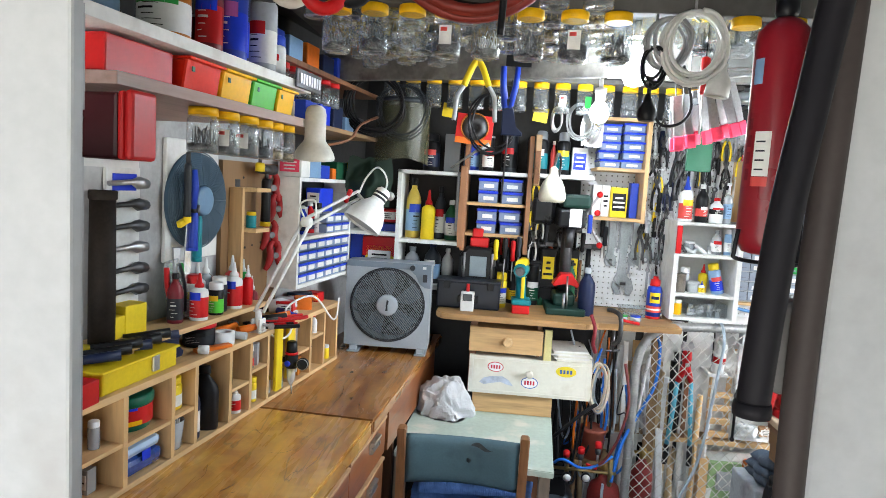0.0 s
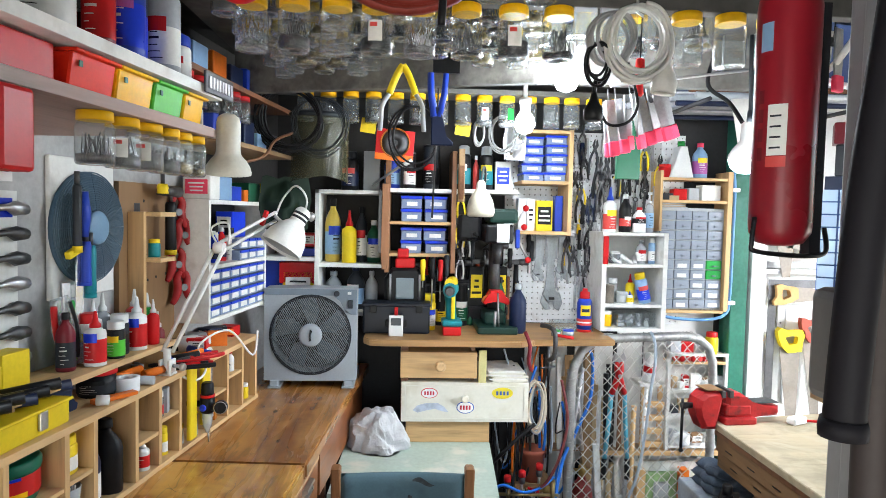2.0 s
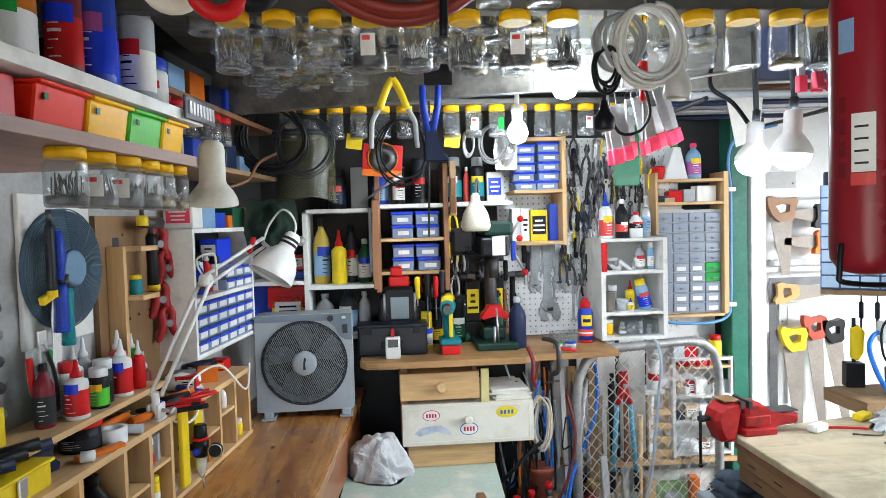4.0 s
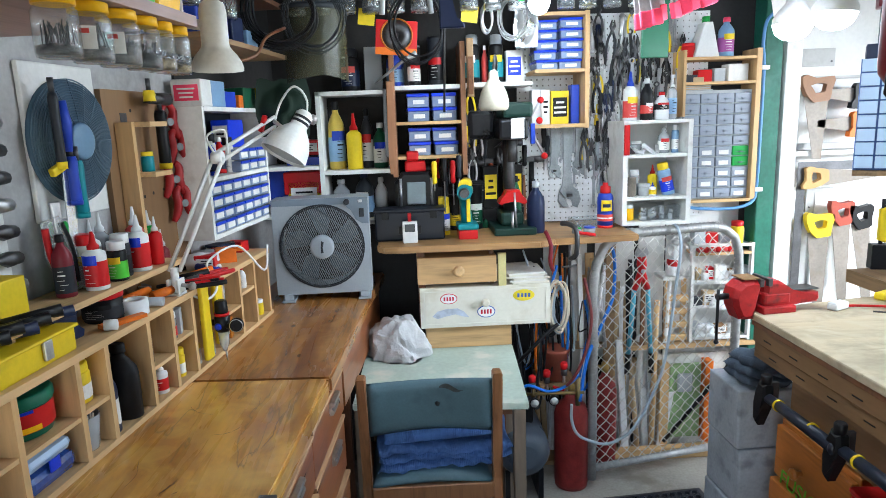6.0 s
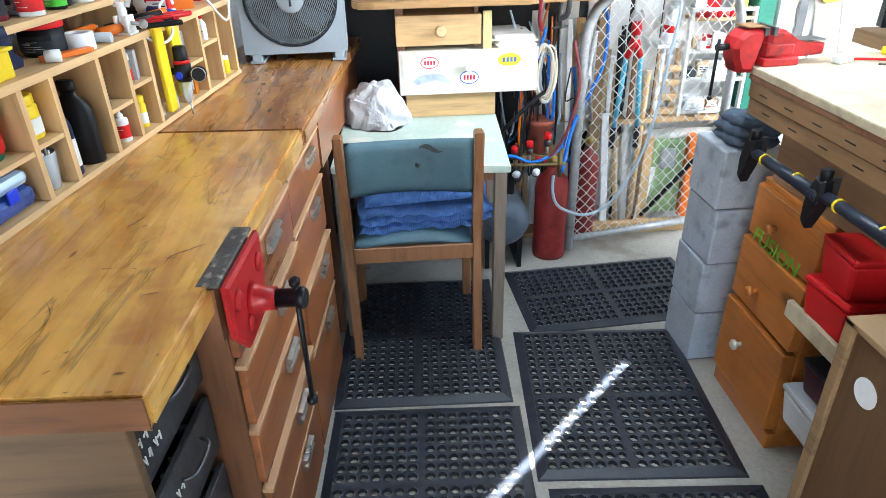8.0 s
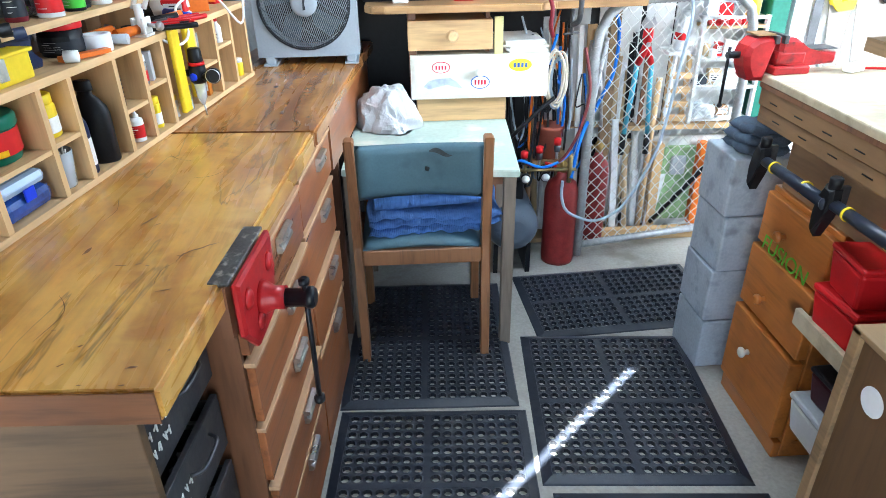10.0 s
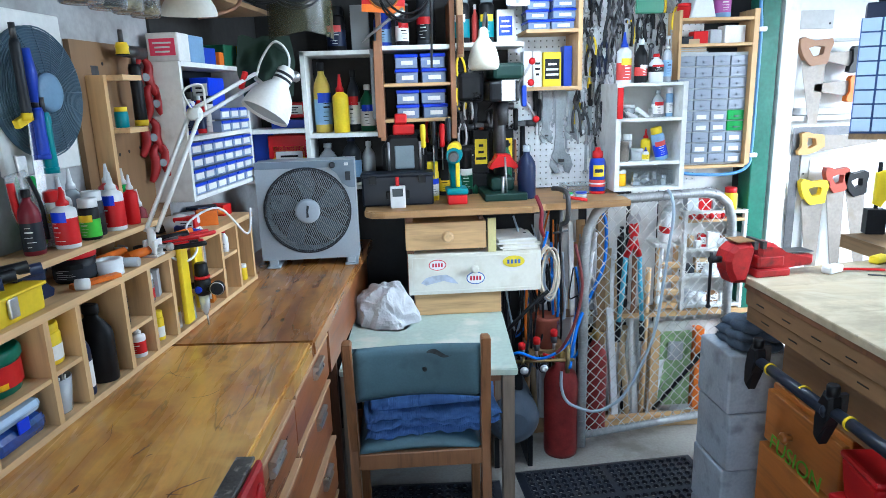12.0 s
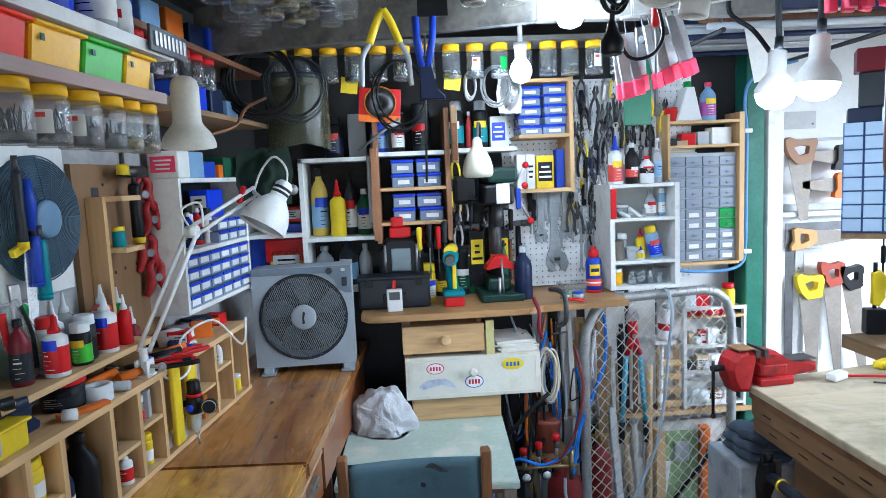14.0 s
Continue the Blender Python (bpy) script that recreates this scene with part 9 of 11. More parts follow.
vessel("spray", pose(1.092, 3.31, 1.2445) @ pose(0, 0, 0, 0, -14, 0), 0.027, 0.135, "skyblue", "yellow", "lid blue", "blue and white aerosol leaning in the white cabinet")
sb = thing("storage_box", pose(1.045, 3.34, 1.139, 0, 0, 3), "clear plastic box of grey parts in the white cabinet", "box")
bm = B()
box(bm, -0.085, 0.085, -0.06, 0.06, 0, 0.062, bevel=0.004)
part("case", bm, M["clear"], sb)
bm = B()
for k in range(14):
    cbox(bm, (-0.07 + 0.01 * k, -0.045 + 0.022 * (k % 4), 0.012 + 0.012 * (k % 3)), (0.03, 0.018, 0.014), rot=(11 * k, 7 * k, 31 * k), bevel=0.002)
part("contents", bm, M["grey"], sb)
vessel("pot", pose(0.925, 3.32, 1.139), 0.022, 0.065, "bin yellow", "white", None, "yellow pot beside the clear box")
bm = B()
cbox(bm, (0.888, 3.243, 1.475), (0.022, 0.014, 0.12), bevel=0.003)
solid("red_marker", bm, M["red"], pose(0, 0, 0), "red and black marker clipped to the cabinet side", "marker")
spr = random.Random(5)
for k in range(9):
    bm = B()
    cyl(bm, (0, 0, 0), (spr.uniform(-0.04, 0.04), 0.03, spr.uniform(0.01, 0.04)), 0.007, 0.009, 8)
    solid("fitting", bm, M[spr.choice(("steel", "white", "grey", "dsteel"))], pose(spr.uniform(0.92, 1.05), 3.29 + 0.02 * (k % 3), 1.4155), "small metal fitting in the white cabinet", "fitting", "fittings")

og = thing("parts_organiser", pose(0, 0, 0), "grey organiser of many small clear drawers in a pine frame", "organiser")
bm = B()
box(bm, 1.168, 1.486, 3.40, 3.499, 1.205, 1.665)
part("carcass", bm, GREYBOX, og)
for a in ((1.470, 1.492, 1.20, 1.83), (1.160, 1.172, 1.56, 1.83)):
    bm = B()
    box(bm, a[0] + 0.004, a[1] + 0.004, 3.37, 3.499, a[2], a[3], bevel=0.001)
    part("frame_side", bm, PINEZ, og)
bm = B()
box(bm, 1.165, 1.474, 3.365, 3.399, 1.192, 1.204, bevel=0.001)
part("frame_bottom", bm, PINEX, og)
for z in (1.70, 1.80):
    bm = B()
    box(bm, 1.174, 1.472, 3.37, 3.499, z - 0.012, z)
    part("shelf", bm, PINEX, og)
cols = [1.175, 1.2485, 1.3225, 1.396]
SDM = []
for c_, nme in ((GREYFROST, "grey"), (M["green"], "green")):
    bm = B()
    box(bm, 0.001, 0.070, -0.012, 0.0, 0.002, 0.041, bevel=0.002)
    SDM.append(mesh_of("small_drawer", bm, c_))
bm = B(); box(bm, 0.012, 0.058, -0.0005, 0.0, 0.012, 0.014); box(bm, 0.028, 0.042, -0.010, -0.0005, 0.010, 0.016); pullm = mesh_of("pull", bm, cm("smoky drawer pull", (0.17, 0.19, 0.23), 0.35))
bm = B(); box(bm, 0.014, 0.056, -0.0012, 0.0, 0.008, 0.026); tagm = mesh_of("label", bm, M["paper"])
cont_m = []
for c_ in ("grey", "dgrey", "grey", "tinbrown", "dgrey"):
    bm = B(); box(bm, 0.006, 0.064, 0.001, 0.012, 0.004, 0.025); cont_m.append(mesh_of("contents", bm, M[c_]))
for r_ in range(10):
    for k in range(4):
        gr = 1 if (r_ in (3, 4) and k == 3) else 0
        o = part("small_drawer", SDM[gr], None, og, m=pose(cols[k], 3.399, 1.21 + 0.0445 * r_))
        if not gr:
            part("contents", cont_m[rnd.randrange(5)], None, o, m=pose(0, -0.0115, 0))
        if r_ < 5 and k > 0 and not gr and rnd.random() < 0.8:
            part("label", tagm, None, o, m=pose(0, -0.0125, 0))
        else:
            part("pull", pullm, None, o, m=pose(0, -0.0125, 0.004))
vessel("bottle", pose(1.36, 3.42, 1.8005), 0.033, 0.16, "skyblue", "pink", "purple", "tall bottle with a pink and violet label")
bm = B()
plate(bm, [(-0.055, 0), (0.055, 0), (0.022, 0.14), (-0.012, 0.14)], 0.07, pose(0, -0.035, 0), bevel=0.004)
tb = thing("spray_bottle", pose(1.265, 3.42, 1.8005), "white tapered bottle with a green cap", "bottle")
part("body", bm, M["white"], tb)
bm = B()
lathe(bm, [(0.016, 0.14), (0.016, 0.165)], 12, pose(0.006, 0, 0))
part("cap", bm, M["green"], tb)
vessel("pot", pose(1.20, 3.42, 1.8005), 0.028, 0.06, "red", "red", None, "red pot on the organiser shelf")
for k, (x, w, h, c) in enumerate(((1.21, 0.05, 0.03, "dgrey"), (1.27, 0.06, 0.05, "red"), (1.33, 0.05, 0.055, "grey"), (1.41, 0.09, 0.07, "paper"), (1.23, 0.07, 0.02, "tan"))):
    carton(pose(x, 3.43, 1.7005, 0, 0, rnd.uniform(-5, 5)), w, 0.06, h, c, None, "small packet on the organiser shelf", "packet")
for k in range(5):
    bm = B()
    box(bm, -0.06, 0.06, -0.035, 0.035, 0, 0.004)
    solid("sandpaper_sheet", bm, M["tan" if k % 2 else "grey"], pose(1.24 + rnd.uniform(-0.01, 0.01), 3.44, 1.666 + 0.0042 * k, 0, 0, rnd.uniform(-6, 6)), "sheet of sandpaper lying on the organiser", "sandpaper", "sandpaper sheets")
# blue conduit round the organiser
BLUEL = cm("pale blue cable sheath", (0.12, 0.28, 0.55), 0.4)
cable([(1.17, 3.36, 1.185), (1.25, 3.35, 1.17), (1.40, 3.36, 1.165), (1.485, 3.37, 1.19), (1.507, 3.38, 1.26), (1.512, 3.385, 1.5), (1.512, 3.385, 1.75), (1.50, 3.38, 1.86), (1.52, 3.38, 1.95), (1.60, 3.36, 2.0), (1.68, 3.3, 2.02)], 0.007, BLUEL, "pale blue cable running round the organiser and up the post")
for z in (1.24, 1.75):
    bm = B()
    cbox(bm, (1.512, 3.378, z), (0.035, 0.022, 0.018), bevel=0.003)
    solid("cable_clip", bm, M["white"], pose(0, 0, 0), "white cable clip on the green post", "clip")

# ---- behind the gate ----
for x0, x1, z0, z1, y in ((0.60, 0.668, 0.0, 1.0, 3.500), (0.72, 0.80, 0.0, 1.06, 3.505), (0.84, 1.02, 0.0, 1.07, 3.508), (1.04, 1.16, 0.0, 1.09, 3.504), (1.17, 1.50, 0.0, 1.18, 3.509)):
    bm = B()
    box(bm, x0, x1, y, y + 0.010, z0, z1, bevel=0.001)
    solid("white_board", bm, WHITEWALL, pose(0, 0, 0), "white painted board leaning on the wall behind the gate", "board", "white boards behind the gate")
rk = thing("white_rack", pose(0, 0, 0), "white painted open rack with boxes behind the gate", "rack")
for x in (1.252, 1.522):
    bm = B()
    box(bm, x - 0.007, x + 0.007, 3.40, 3.425, 0.55, 1.002)
    part("upright", bm, WPAINT, rk)
for z in (0.992, 0.957, 0.825, 0.704, 0.565):
    bm = B()
    box(bm, 1.2595, 1.5145, 3.40, 3.50, z - 0.006, z + 0.006, bevel=0.001)
    part("shelf", bm, PINEX if z == 0.957 else WPAINT, rk)
bm = B()
box(bm, 0.95, 1.56, 3.39, 3.50, 0.528, 0.548)
part("base_plank", bm, PINEX, rk)
for k in range(20):
    z = (0.9985, 0.8315, 0.8315, 0.7105, 0.5715)[k % 5]
    x = 1.290 + 0.06 * (k // 5) + 0.03 * (k % 5 == 2)
    c = rnd.choice(("red", "paper", "dgrey", "grey", "white", "tan", "white", "grey", "white", "brown"))
    carton(pose(x, 3.455 - 0.02 * (k % 5 == 2), z, 0, 0, rnd.uniform(-15, 15)), 0.028 if k % 5 in (1, 2) else 0.054, 0.03 if k % 5 == 2 else 0.04, rnd.uniform(0.03, 0.075), c, rnd.choice((None, None, "paper")), "small packet on the rack behind the gate", "packet")
vessel("pot", pose(1.452, 3.42, 0.9985), 0.027, 0.10, "yellow", "red", None, "yellow pot with a red lid on the white rack")
for k in range(6):
    bm = B()
    lathe(bm, [(0.008, 0), (0.013, 0.006), (0.014, 0.03), (0.007, 0.036)], 10, pose(0, 0, 0.014, 90, 0, 0))
    solid("knob", bm, M["red" if k % 2 else "lred"], pose(1.28 + 0.027 * k, 3.425, 0.963), "red plastic knob on the rack", "knob", "red knobs on the rack")
for x, z, w in ((1.33, 0.5715, 0.08), (1.40, 0.7105, 0.09), (1.455, 0.8315, 0.07)):
    solid("plastic_bag", cloth_heap(x * 7, w * 0.6, 0.03, 0.045), M["white"], pose(x, 3.43, z), "crumpled white plastic bag on the rack", "bag", "white bags on the rack")
lad = thing("crate_ladder", pose(0, 0, 0), "pale timber slatted frame behind the gate", "frame")
for k in range(4):
    bm = B()
    box(bm, 1.135 + 0.004 * k, 1.238, 3.405, 3.43, 0.560 + 0.062 * k, 0.585 + 0.062 * k, bevel=0.002)
    part("slat", bm, PINEX, lad)
for x in (1.15, 1.228):
    bm = B()
    box(bm, x - 0.009, x + 0.009, 3.4305, 3.45, 0.53, 0.84)
    part("upright", bm, PINEZ, lad)
bcx = thing("bolt_cutters", pose(1.003, 3.36, 0.822), "bolt cutters with red arms and light blue handles on the wall", "bolt cutters")
for s in (-1, 1):
    bm = B()
    tube(bm, [(-s * 0.012, 0.0, 0.15), (-s * 0.006, s * 0.006, 0.11), (s * 0.010, s * 0.006, 0.06), (s * 0.030, 0, 0.0)], [0.008, 0.015, 0.016, 0.013], 8)
    part("arm", bm, M["red"], bcx)
    bm = B()
    tube(bm, [(s * 0.030, 0, 0.004), (s * 0.040, 0, -0.15), (s * 0.052, 0, -0.296)], 0.0105, 8)
    part("handle", bm, cm("light blue handle", (0.10, 0.38, 0.52), 0.4), bcx)
    bm = B()
    tube(bm, [(s * 0.052, 0, -0.296), (s * 0.055, 0, -0.39)], 0.013, 8)
    part("grip", bm, BLACKP, bcx)
bm = B()
plate(bm, [(-0.026, 0), (0.026, 0), (0.030, 0.022), (0.018, 0.045), (0.004, 0.030), (-0.004, 0.030), (-0.018, 0.045), (-0.030, 0.022)], 0.016, pose(0, -0.008, 0.145), bevel=0.003)
part("jaws", bm, STEEL, bcx)
bm = B()
lathe(bm, [(0.010, 0), (0.010, 0.012), (0.006, 0.014)], 12, pose(0, -0.012, 0.085, 90, 0, 0))
part("pivot_bolt", bm, STEEL, bcx)
ext = thing("spray_can", pose(1.158, 3.41, 0.868) @ pose(0, 0, 0, 0, 5, 0) @ Matrix.Diagonal((0.88, 0.88, 0.72, 1)), "white aerosol can with a red band behind the gate", "spray can")
bm = B(); lathe(bm, [(0.03, 0), (0.031, 0.01), (0.031, 0.17), (0.022, 0.19)], 18); part("body", bm, M["white"], ext)
bm = B(); lathe(bm, [(0.0318, 0.06), (0.0318, 0.10)], 18, cap=False); part("band", bm, M["red"], ext)
bm = B(); lathe(bm, [(0.022, 0.19), (0.02, 0.22)], 14); part("cap", bm, M["white"], ext)
bm = B(); box(bm, 1.11, 1.20, 3.38, 3.499, 0.851, 0.8655); solid("wall_bracket", bm, WPAINT, pose(0, 0, 0), "small white bracket shelf behind the gate", "bracket")
rq = random.Random(21)
for k in range(46):
    x = rq.uniform(0.60, 1.14)
    y = rq.uniform(3.38, 3.49)
    z0, ln = rq.choice(((0.0, rq.uniform(0.5, 1.0)), (0.55, rq.uniform(0.3, 0.5)), (0.02, rq.uniform(0.25, 0.5))))
    c = rq.choice(("white", "grey", "paper", "white", "paper", "tan", "rust", "black", "handlewood", "white", "steel", "tan", "white"))
    bm = B()
    kx = rq.uniform(-0.05, 0.05)
    if rq.random() < 0.45:
        w = rq.uniform(0.008, 0.022)
        plate(bm, [(-w, 0), (w, 0), (w + kx, ln), (-w + kx, ln)], rq.uniform(0.006, 0.02), bevel=0.002)
    else:
        cyl(bm, (0, 0, 0), (kx, 0.0, ln), rq.uniform(0.006, 0.016), None, 8)
    solid("offcut", bm, M[c], pose(x, y, z0), "long offcut or rod leaning behind the gate", "offcut", "rods and offcuts behind the gate")
bm = B(); box(bm, 0.62, 1.15, 3.40, 3.499, 0.545, 0.549); solid("ledge", bm, OLDTIM, pose(0, 0, 0), "thin timber ledge holding short offcuts on the wall", "ledge")
bm = B(); box(bm, 0.55, 1.15, 3.37, 3.499, 0.0, 0.02); solid("low_platform", bm, OLDTIM, pose(0, 0, 0), "rough timber ledge under the leaning rods", "ledge")
# green electronic board and white frame near the floor
gp = thing("cast_housing", pose(1.245, 3.42, 0.055, 0, 0, 0), "pale green cast housing leaning in a white frame", "housing")
bm = B(); box(bm, -0.075, 0.075, 0, 0.03, 0.02, 0.38, bevel=0.006); part("housing", bm, cm("pale green enamel", (0.28, 0.42, 0.20), 0.5, var=0.2), gp)
bm = B(); box(bm, -0.04, 0.03, -0.012, 0.0, 0.25, 0.34, bevel=0.01); part("boss", bm, M["grey"], gp)
bm = B(); box(bm, -0.125, -0.085, -0.02, 0.03, 0.0, 0.40); part("wood_strip", bm, PINEZ, gp)
bm = B(); box(bm, 0.085, 0.12, -0.02, 0.03, 0.0, 0.40); part("orange_strip", bm, M["orange"], gp)
bm = B(); box(bm, -0.16, 0.24, 0.04, 0.055, 0.0, 0.42); part("white_board", bm, WPAINT, gp)
bm = B(); cyl(bm, (-0.11, -0.03, 0.02), (0.20, -0.03, 0.40), 0.011, None, 8); part("rail", bm, BLACKM, gp)
bm = B(); box(bm, 0.78, 1.44, 3.36, 3.40, 0.0, 0.055, bevel=0.004); solid("floor_plank", bm, PINEX, pose(0, 0, 0), "pale timber plank along the foot of the wall", "plank")
RUSTRED = cm("worn red gas bottle enamel", (0.21, 0.022, 0.020), 0.45, var=0.2)
for x, y, h, r in ((0.658, 3.21, 0.40, 0.072), (0.855, 3.38, 0.42, 0.052)):
    gb = thing("gas_cylinder", pose(x, y, 0.0), "worn red gas cylinder standing on the floor", "gas cylinder", "gas cylinders")
    bm = B(); lathe(bm, [(r * 0.96, 0), (r, 0.02), (r, h - 0.07), (r * 0.85, h - 0.03), (r * 0.4, h), (r * 0.3, h + 0.02)], 22); part("body", bm, RUSTRED, gb)
    bm = B(); lathe(bm, [(0.016, h + 0.02), (0.018, h + 0.06), (0.01, h + 0.07)], 12); cyl(bm, (-0.04, 0, h + 0.045), (0.04, 0, h + 0.045), 0.008); part("valve", bm, cm("brass valve", (0.45, 0.30, 0.10), 0.35, metal=0.9), gb)
cpz = thing("air_tank", pose(0.435, 3.20, 0.0), "dark grey compressor tank beside the desk", "compressor")
bm = B(); lathe(bm, [(0.05, -0.02), (0.09, 0.0), (0.11, 0.04), (0.11, 0.30), (0.09, 0.34), (0.05, 0.36)], 26, pose(0, -0.13, 0.22, -90, 0, 0)); part("tank", bm, cm("grey blue tank", (0.085, 0.105, 0.135), 0.3), cpz)
for x in (-0.07, 0.07):
    bm = B(); box(bm, x - 0.01, x + 0.01, -0.1, 0.1, 0, 0.14); part("foot", bm, BLACKM, cpz)
bm = B(); box(bm, -0.06, 0.05, -0.05, 0.1, 0.32, 0.42, bevel=0.01); part("motor", bm, BLACKM, cpz)
bm = B(); lathe(bm, [(0.04, 0), (0.055, 0.12), (0.06, 0.125), (0.06, 0.14)], 18); solid("terracotta_pot", bm, cm("terracotta red plastic", (0.30, 0.08, 0.05), 0.6), pose(0.60, 3.25, 0.475), "reddish pot full of rods beside the drawers", "pot")
bm = B(); box(bm, 0.52, 0.68, 3.2, 3.36, 0.455, 0.474); cyl(bm, (0.54, 3.34, 0.0), (0.54, 3.34, 0.455), 0.01); cyl(bm, (0.66, 3.34, 0.0), (0.66, 3.34, 0.455), 0.01); cyl(bm, (0.535, 3.345, 0.0), (0.535, 3.345, 0.3), 0.008); solid("low_stand", bm, OLDTIM, pose(0, 0, 0), "rough timber stand behind the gas cylinder", "stand")
BLUEH = cm("bright blue air hose", (0.02, 0.16, 0.62), 0.4)
GREYH = cm("pale grey hose", (0.38, 0.45, 0.52), 0.45)
cable([(0.627, 3.08, 0.43), (0.628, 3.08, 0.36), (0.650, 3.08, 0.30), (0.70, 3.09, 0.262), (0.780, 3.10, 0.236), (0.872, 3.12, 0.262), (0.925, 3.13, 0.32), (0.962, 3.14, 0.378), (1.012, 3.14, 0.50), (1.035, 3.14, 0.60), (1.052, 3.14, 0.73), (1.072, 3.15, 0.90), (1.09, 3.16, 1.05), (1.10, 3.24, 1.12), (1.12, 3.40, 1.11)], 0.0062, GREYH, "pale grey air hose looped through the gate", "hose", "hose")
cable([(0.66, 3.08, 0.44), (0.71, 3.15, 0.60), (0.79, 3.22, 0.72), (0.86, 3.30, 0.82), (0.88, 3.36, 0.98), (0.84, 3.36, 1.06)], 0.0075, BLUEH, "bright blue air hose hung behind the gate", "hose", "hose")
for k, (a, c) in enumerate((((0.565, 3.20, 0.86), BLACKP), ((0.605, 3.16, 0.90), GREYH), ((0.590, 3.14, 0.93), PLY))):
    coil_of(pose(*a), 0.085 + 0.008 * k, 0.0045, 4, c if c is not PLY else cm("cream cord", (0.55, 0.48, 0.38), 0.6), ("black cable", "pale blue hose", "cream cord")[k] + " coil hung beside the drawers", "cable_coil", "cable", 0.35, seed=30 + k)
cable([(0.41, 3.12, 0.60), (0.46, 3.10, 0.66), (0.52, 3.10, 0.72), (0.58, 3.12, 0.76)], 0.008, BLACKP, "black cable behind the desk")
cable([(0.42, 3.2, 0.30), (0.44, 3.2, 0.5), (0.43, 3.25, 0.7), (0.46, 3.3, 0.85)], 0.008, BLACKP, "black cable hanging behind the desk")
cable([(0.60, 3.06, 0.52), (0.63, 3.05, 0.56), (0.67, 3.04, 0.66), (0.70, 3.06, 0.80), (0.68, 3.1, 0.95)], 0.006, cm("maroon hose", (0.15, 0.03, 0.03), 0.5), "thin maroon hose hung by the gate", "hose", "hose")
for x, z in ((0.475, 0.445), (0.555, 0.450)):
    ga = thing("pressure_gauge", pose(x, 3.09, z), "small round pressure gauge with a white dial on the air line", "gauge", "pressure gauges")
    bm = B(); lathe(bm, [(0.020, 0), (0.021, 0.012), (0.019, 0.016)], 20, pose(0, 0, 0, 90, 0, 0)); part("case", bm, BLACKP, ga)
    bm = B(); lathe(bm, [(0.017, 0.0165), (0.001, 0.0168)], 20, pose(0, 0, 0, 90, 0, 0)); part("dial", bm, M["white"], ga)
bm = B(); cyl(bm, (0.42, 3.10, 0.475), (0.68, 3.09, 0.475), 0.007); cyl(bm, (0.475, 3.10, 0.45), (0.475, 3.10, 0.50), 0.009); cyl(bm, (0.555, 3.10, 0.45), (0.555, 3.10, 0.50), 0.009); cyl(bm, (0.655, 3.09, 0.42), (0.655, 3.09, 0.54), 0.010)
solid("air_manifold", bm, cm("brass pipe", (0.32, 0.24, 0.11), 0.35, metal=0.85), pose(0, 0, 0), "brass and steel air manifold with gauges", "manifold")
cable([(0.42, 3.09, 0.50), (0.45, 3.06, 0.53), (0.53, 3.06, 0.50), (0.60, 3.06, 0.52), (0.655, 3.07, 0.56)], 0.006, BLUEH, "short blue hose along the manifold", "hose", "hose")
for x in (0.50, 0.575):
    bm = B(); cbox(bm, (x, 3.085, 0.50), (0.05, 0.012, 0.010), rot=(0, 20, 0), bevel=0.003); solid("valve_lever", bm, M["red"], pose(0, 0, 0), "red valve lever on the air manifold", "valve")

# tangle of leads and hoses between the desk and the gate
rw = random.Random(58)
for k in range(16):
    x = 0.44 + 0.018 * k + rw.uniform(-0.01, 0.01)
    z1, z0 = rw.uniform(0.80, 1.05), rw.uniform(0.30, 0.62)
    y = rw.uniform(3.16, 3.40)
    c, lab = ((BLACKP, "black"), (GREYH, "pale grey"), (BLACKP, "black"), (BLUEH, "blue"), (DGREYP, "dark grey"), (M["orange"], "orange"))[k % 6]
    cable([(x, y, z1), (x + rw.uniform(-0.03, 0.03), y - 0.02, z1 - 0.12), (x + rw.uniform(-0.05, 0.05), y - 0.03, (z0 + z1) / 2), (x + rw.uniform(-0.03, 0.03), y, z0), (x + 0.03, y + 0.01, z0 + 0.06), (x + 0.02, y + 0.02, z1 - 0.05)], rw.uniform(0.003, 0.006), c, lab + " lead looped in the tangle beside the desk")
for k, (x, z) in enumerate(((0.47, 0.50), (0.53, 0.52), (0.60, 0.55))):
    fl_ = thing("air_fitting", pose(x, 3.10, z), "brass and red air line fitting on the manifold", "fitting", "air line fittings")
    bm = B(); lathe(bm, [(0.012, 0), (0.014, 0.02), (0.009, 0.03)], 12); part("body", bm, DSTEEL, fl_)
    bm = B(); lathe(bm, [(0.015, 0.028), (0.015, 0.05), (0.01, 0.055)], 12); part("knob", bm, M["red"], fl_)
    bm = B(); cyl(bm, (0, 0, -0.03), (0, 0, 0.002), 0.006); part("stem", bm, STEEL, fl_)

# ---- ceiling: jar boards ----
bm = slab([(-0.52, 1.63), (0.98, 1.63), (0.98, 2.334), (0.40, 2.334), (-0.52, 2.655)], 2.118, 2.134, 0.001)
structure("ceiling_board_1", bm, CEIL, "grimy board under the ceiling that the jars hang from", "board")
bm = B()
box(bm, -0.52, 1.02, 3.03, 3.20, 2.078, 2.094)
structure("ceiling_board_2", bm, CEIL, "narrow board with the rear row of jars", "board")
BEAMP = mat("peeling white beam paint", (0.22, 0.215, 0.20), 0.6, var=0.2, scale=9, fine=60, bump=0.08, stain=(0.16, 0.13, 0.11))
bm = slab([(0.40, 2.336), (1.02, 2.336), (1.02, 2.372), (0.40, 2.372)], 1.985, 2.19, 0.002)
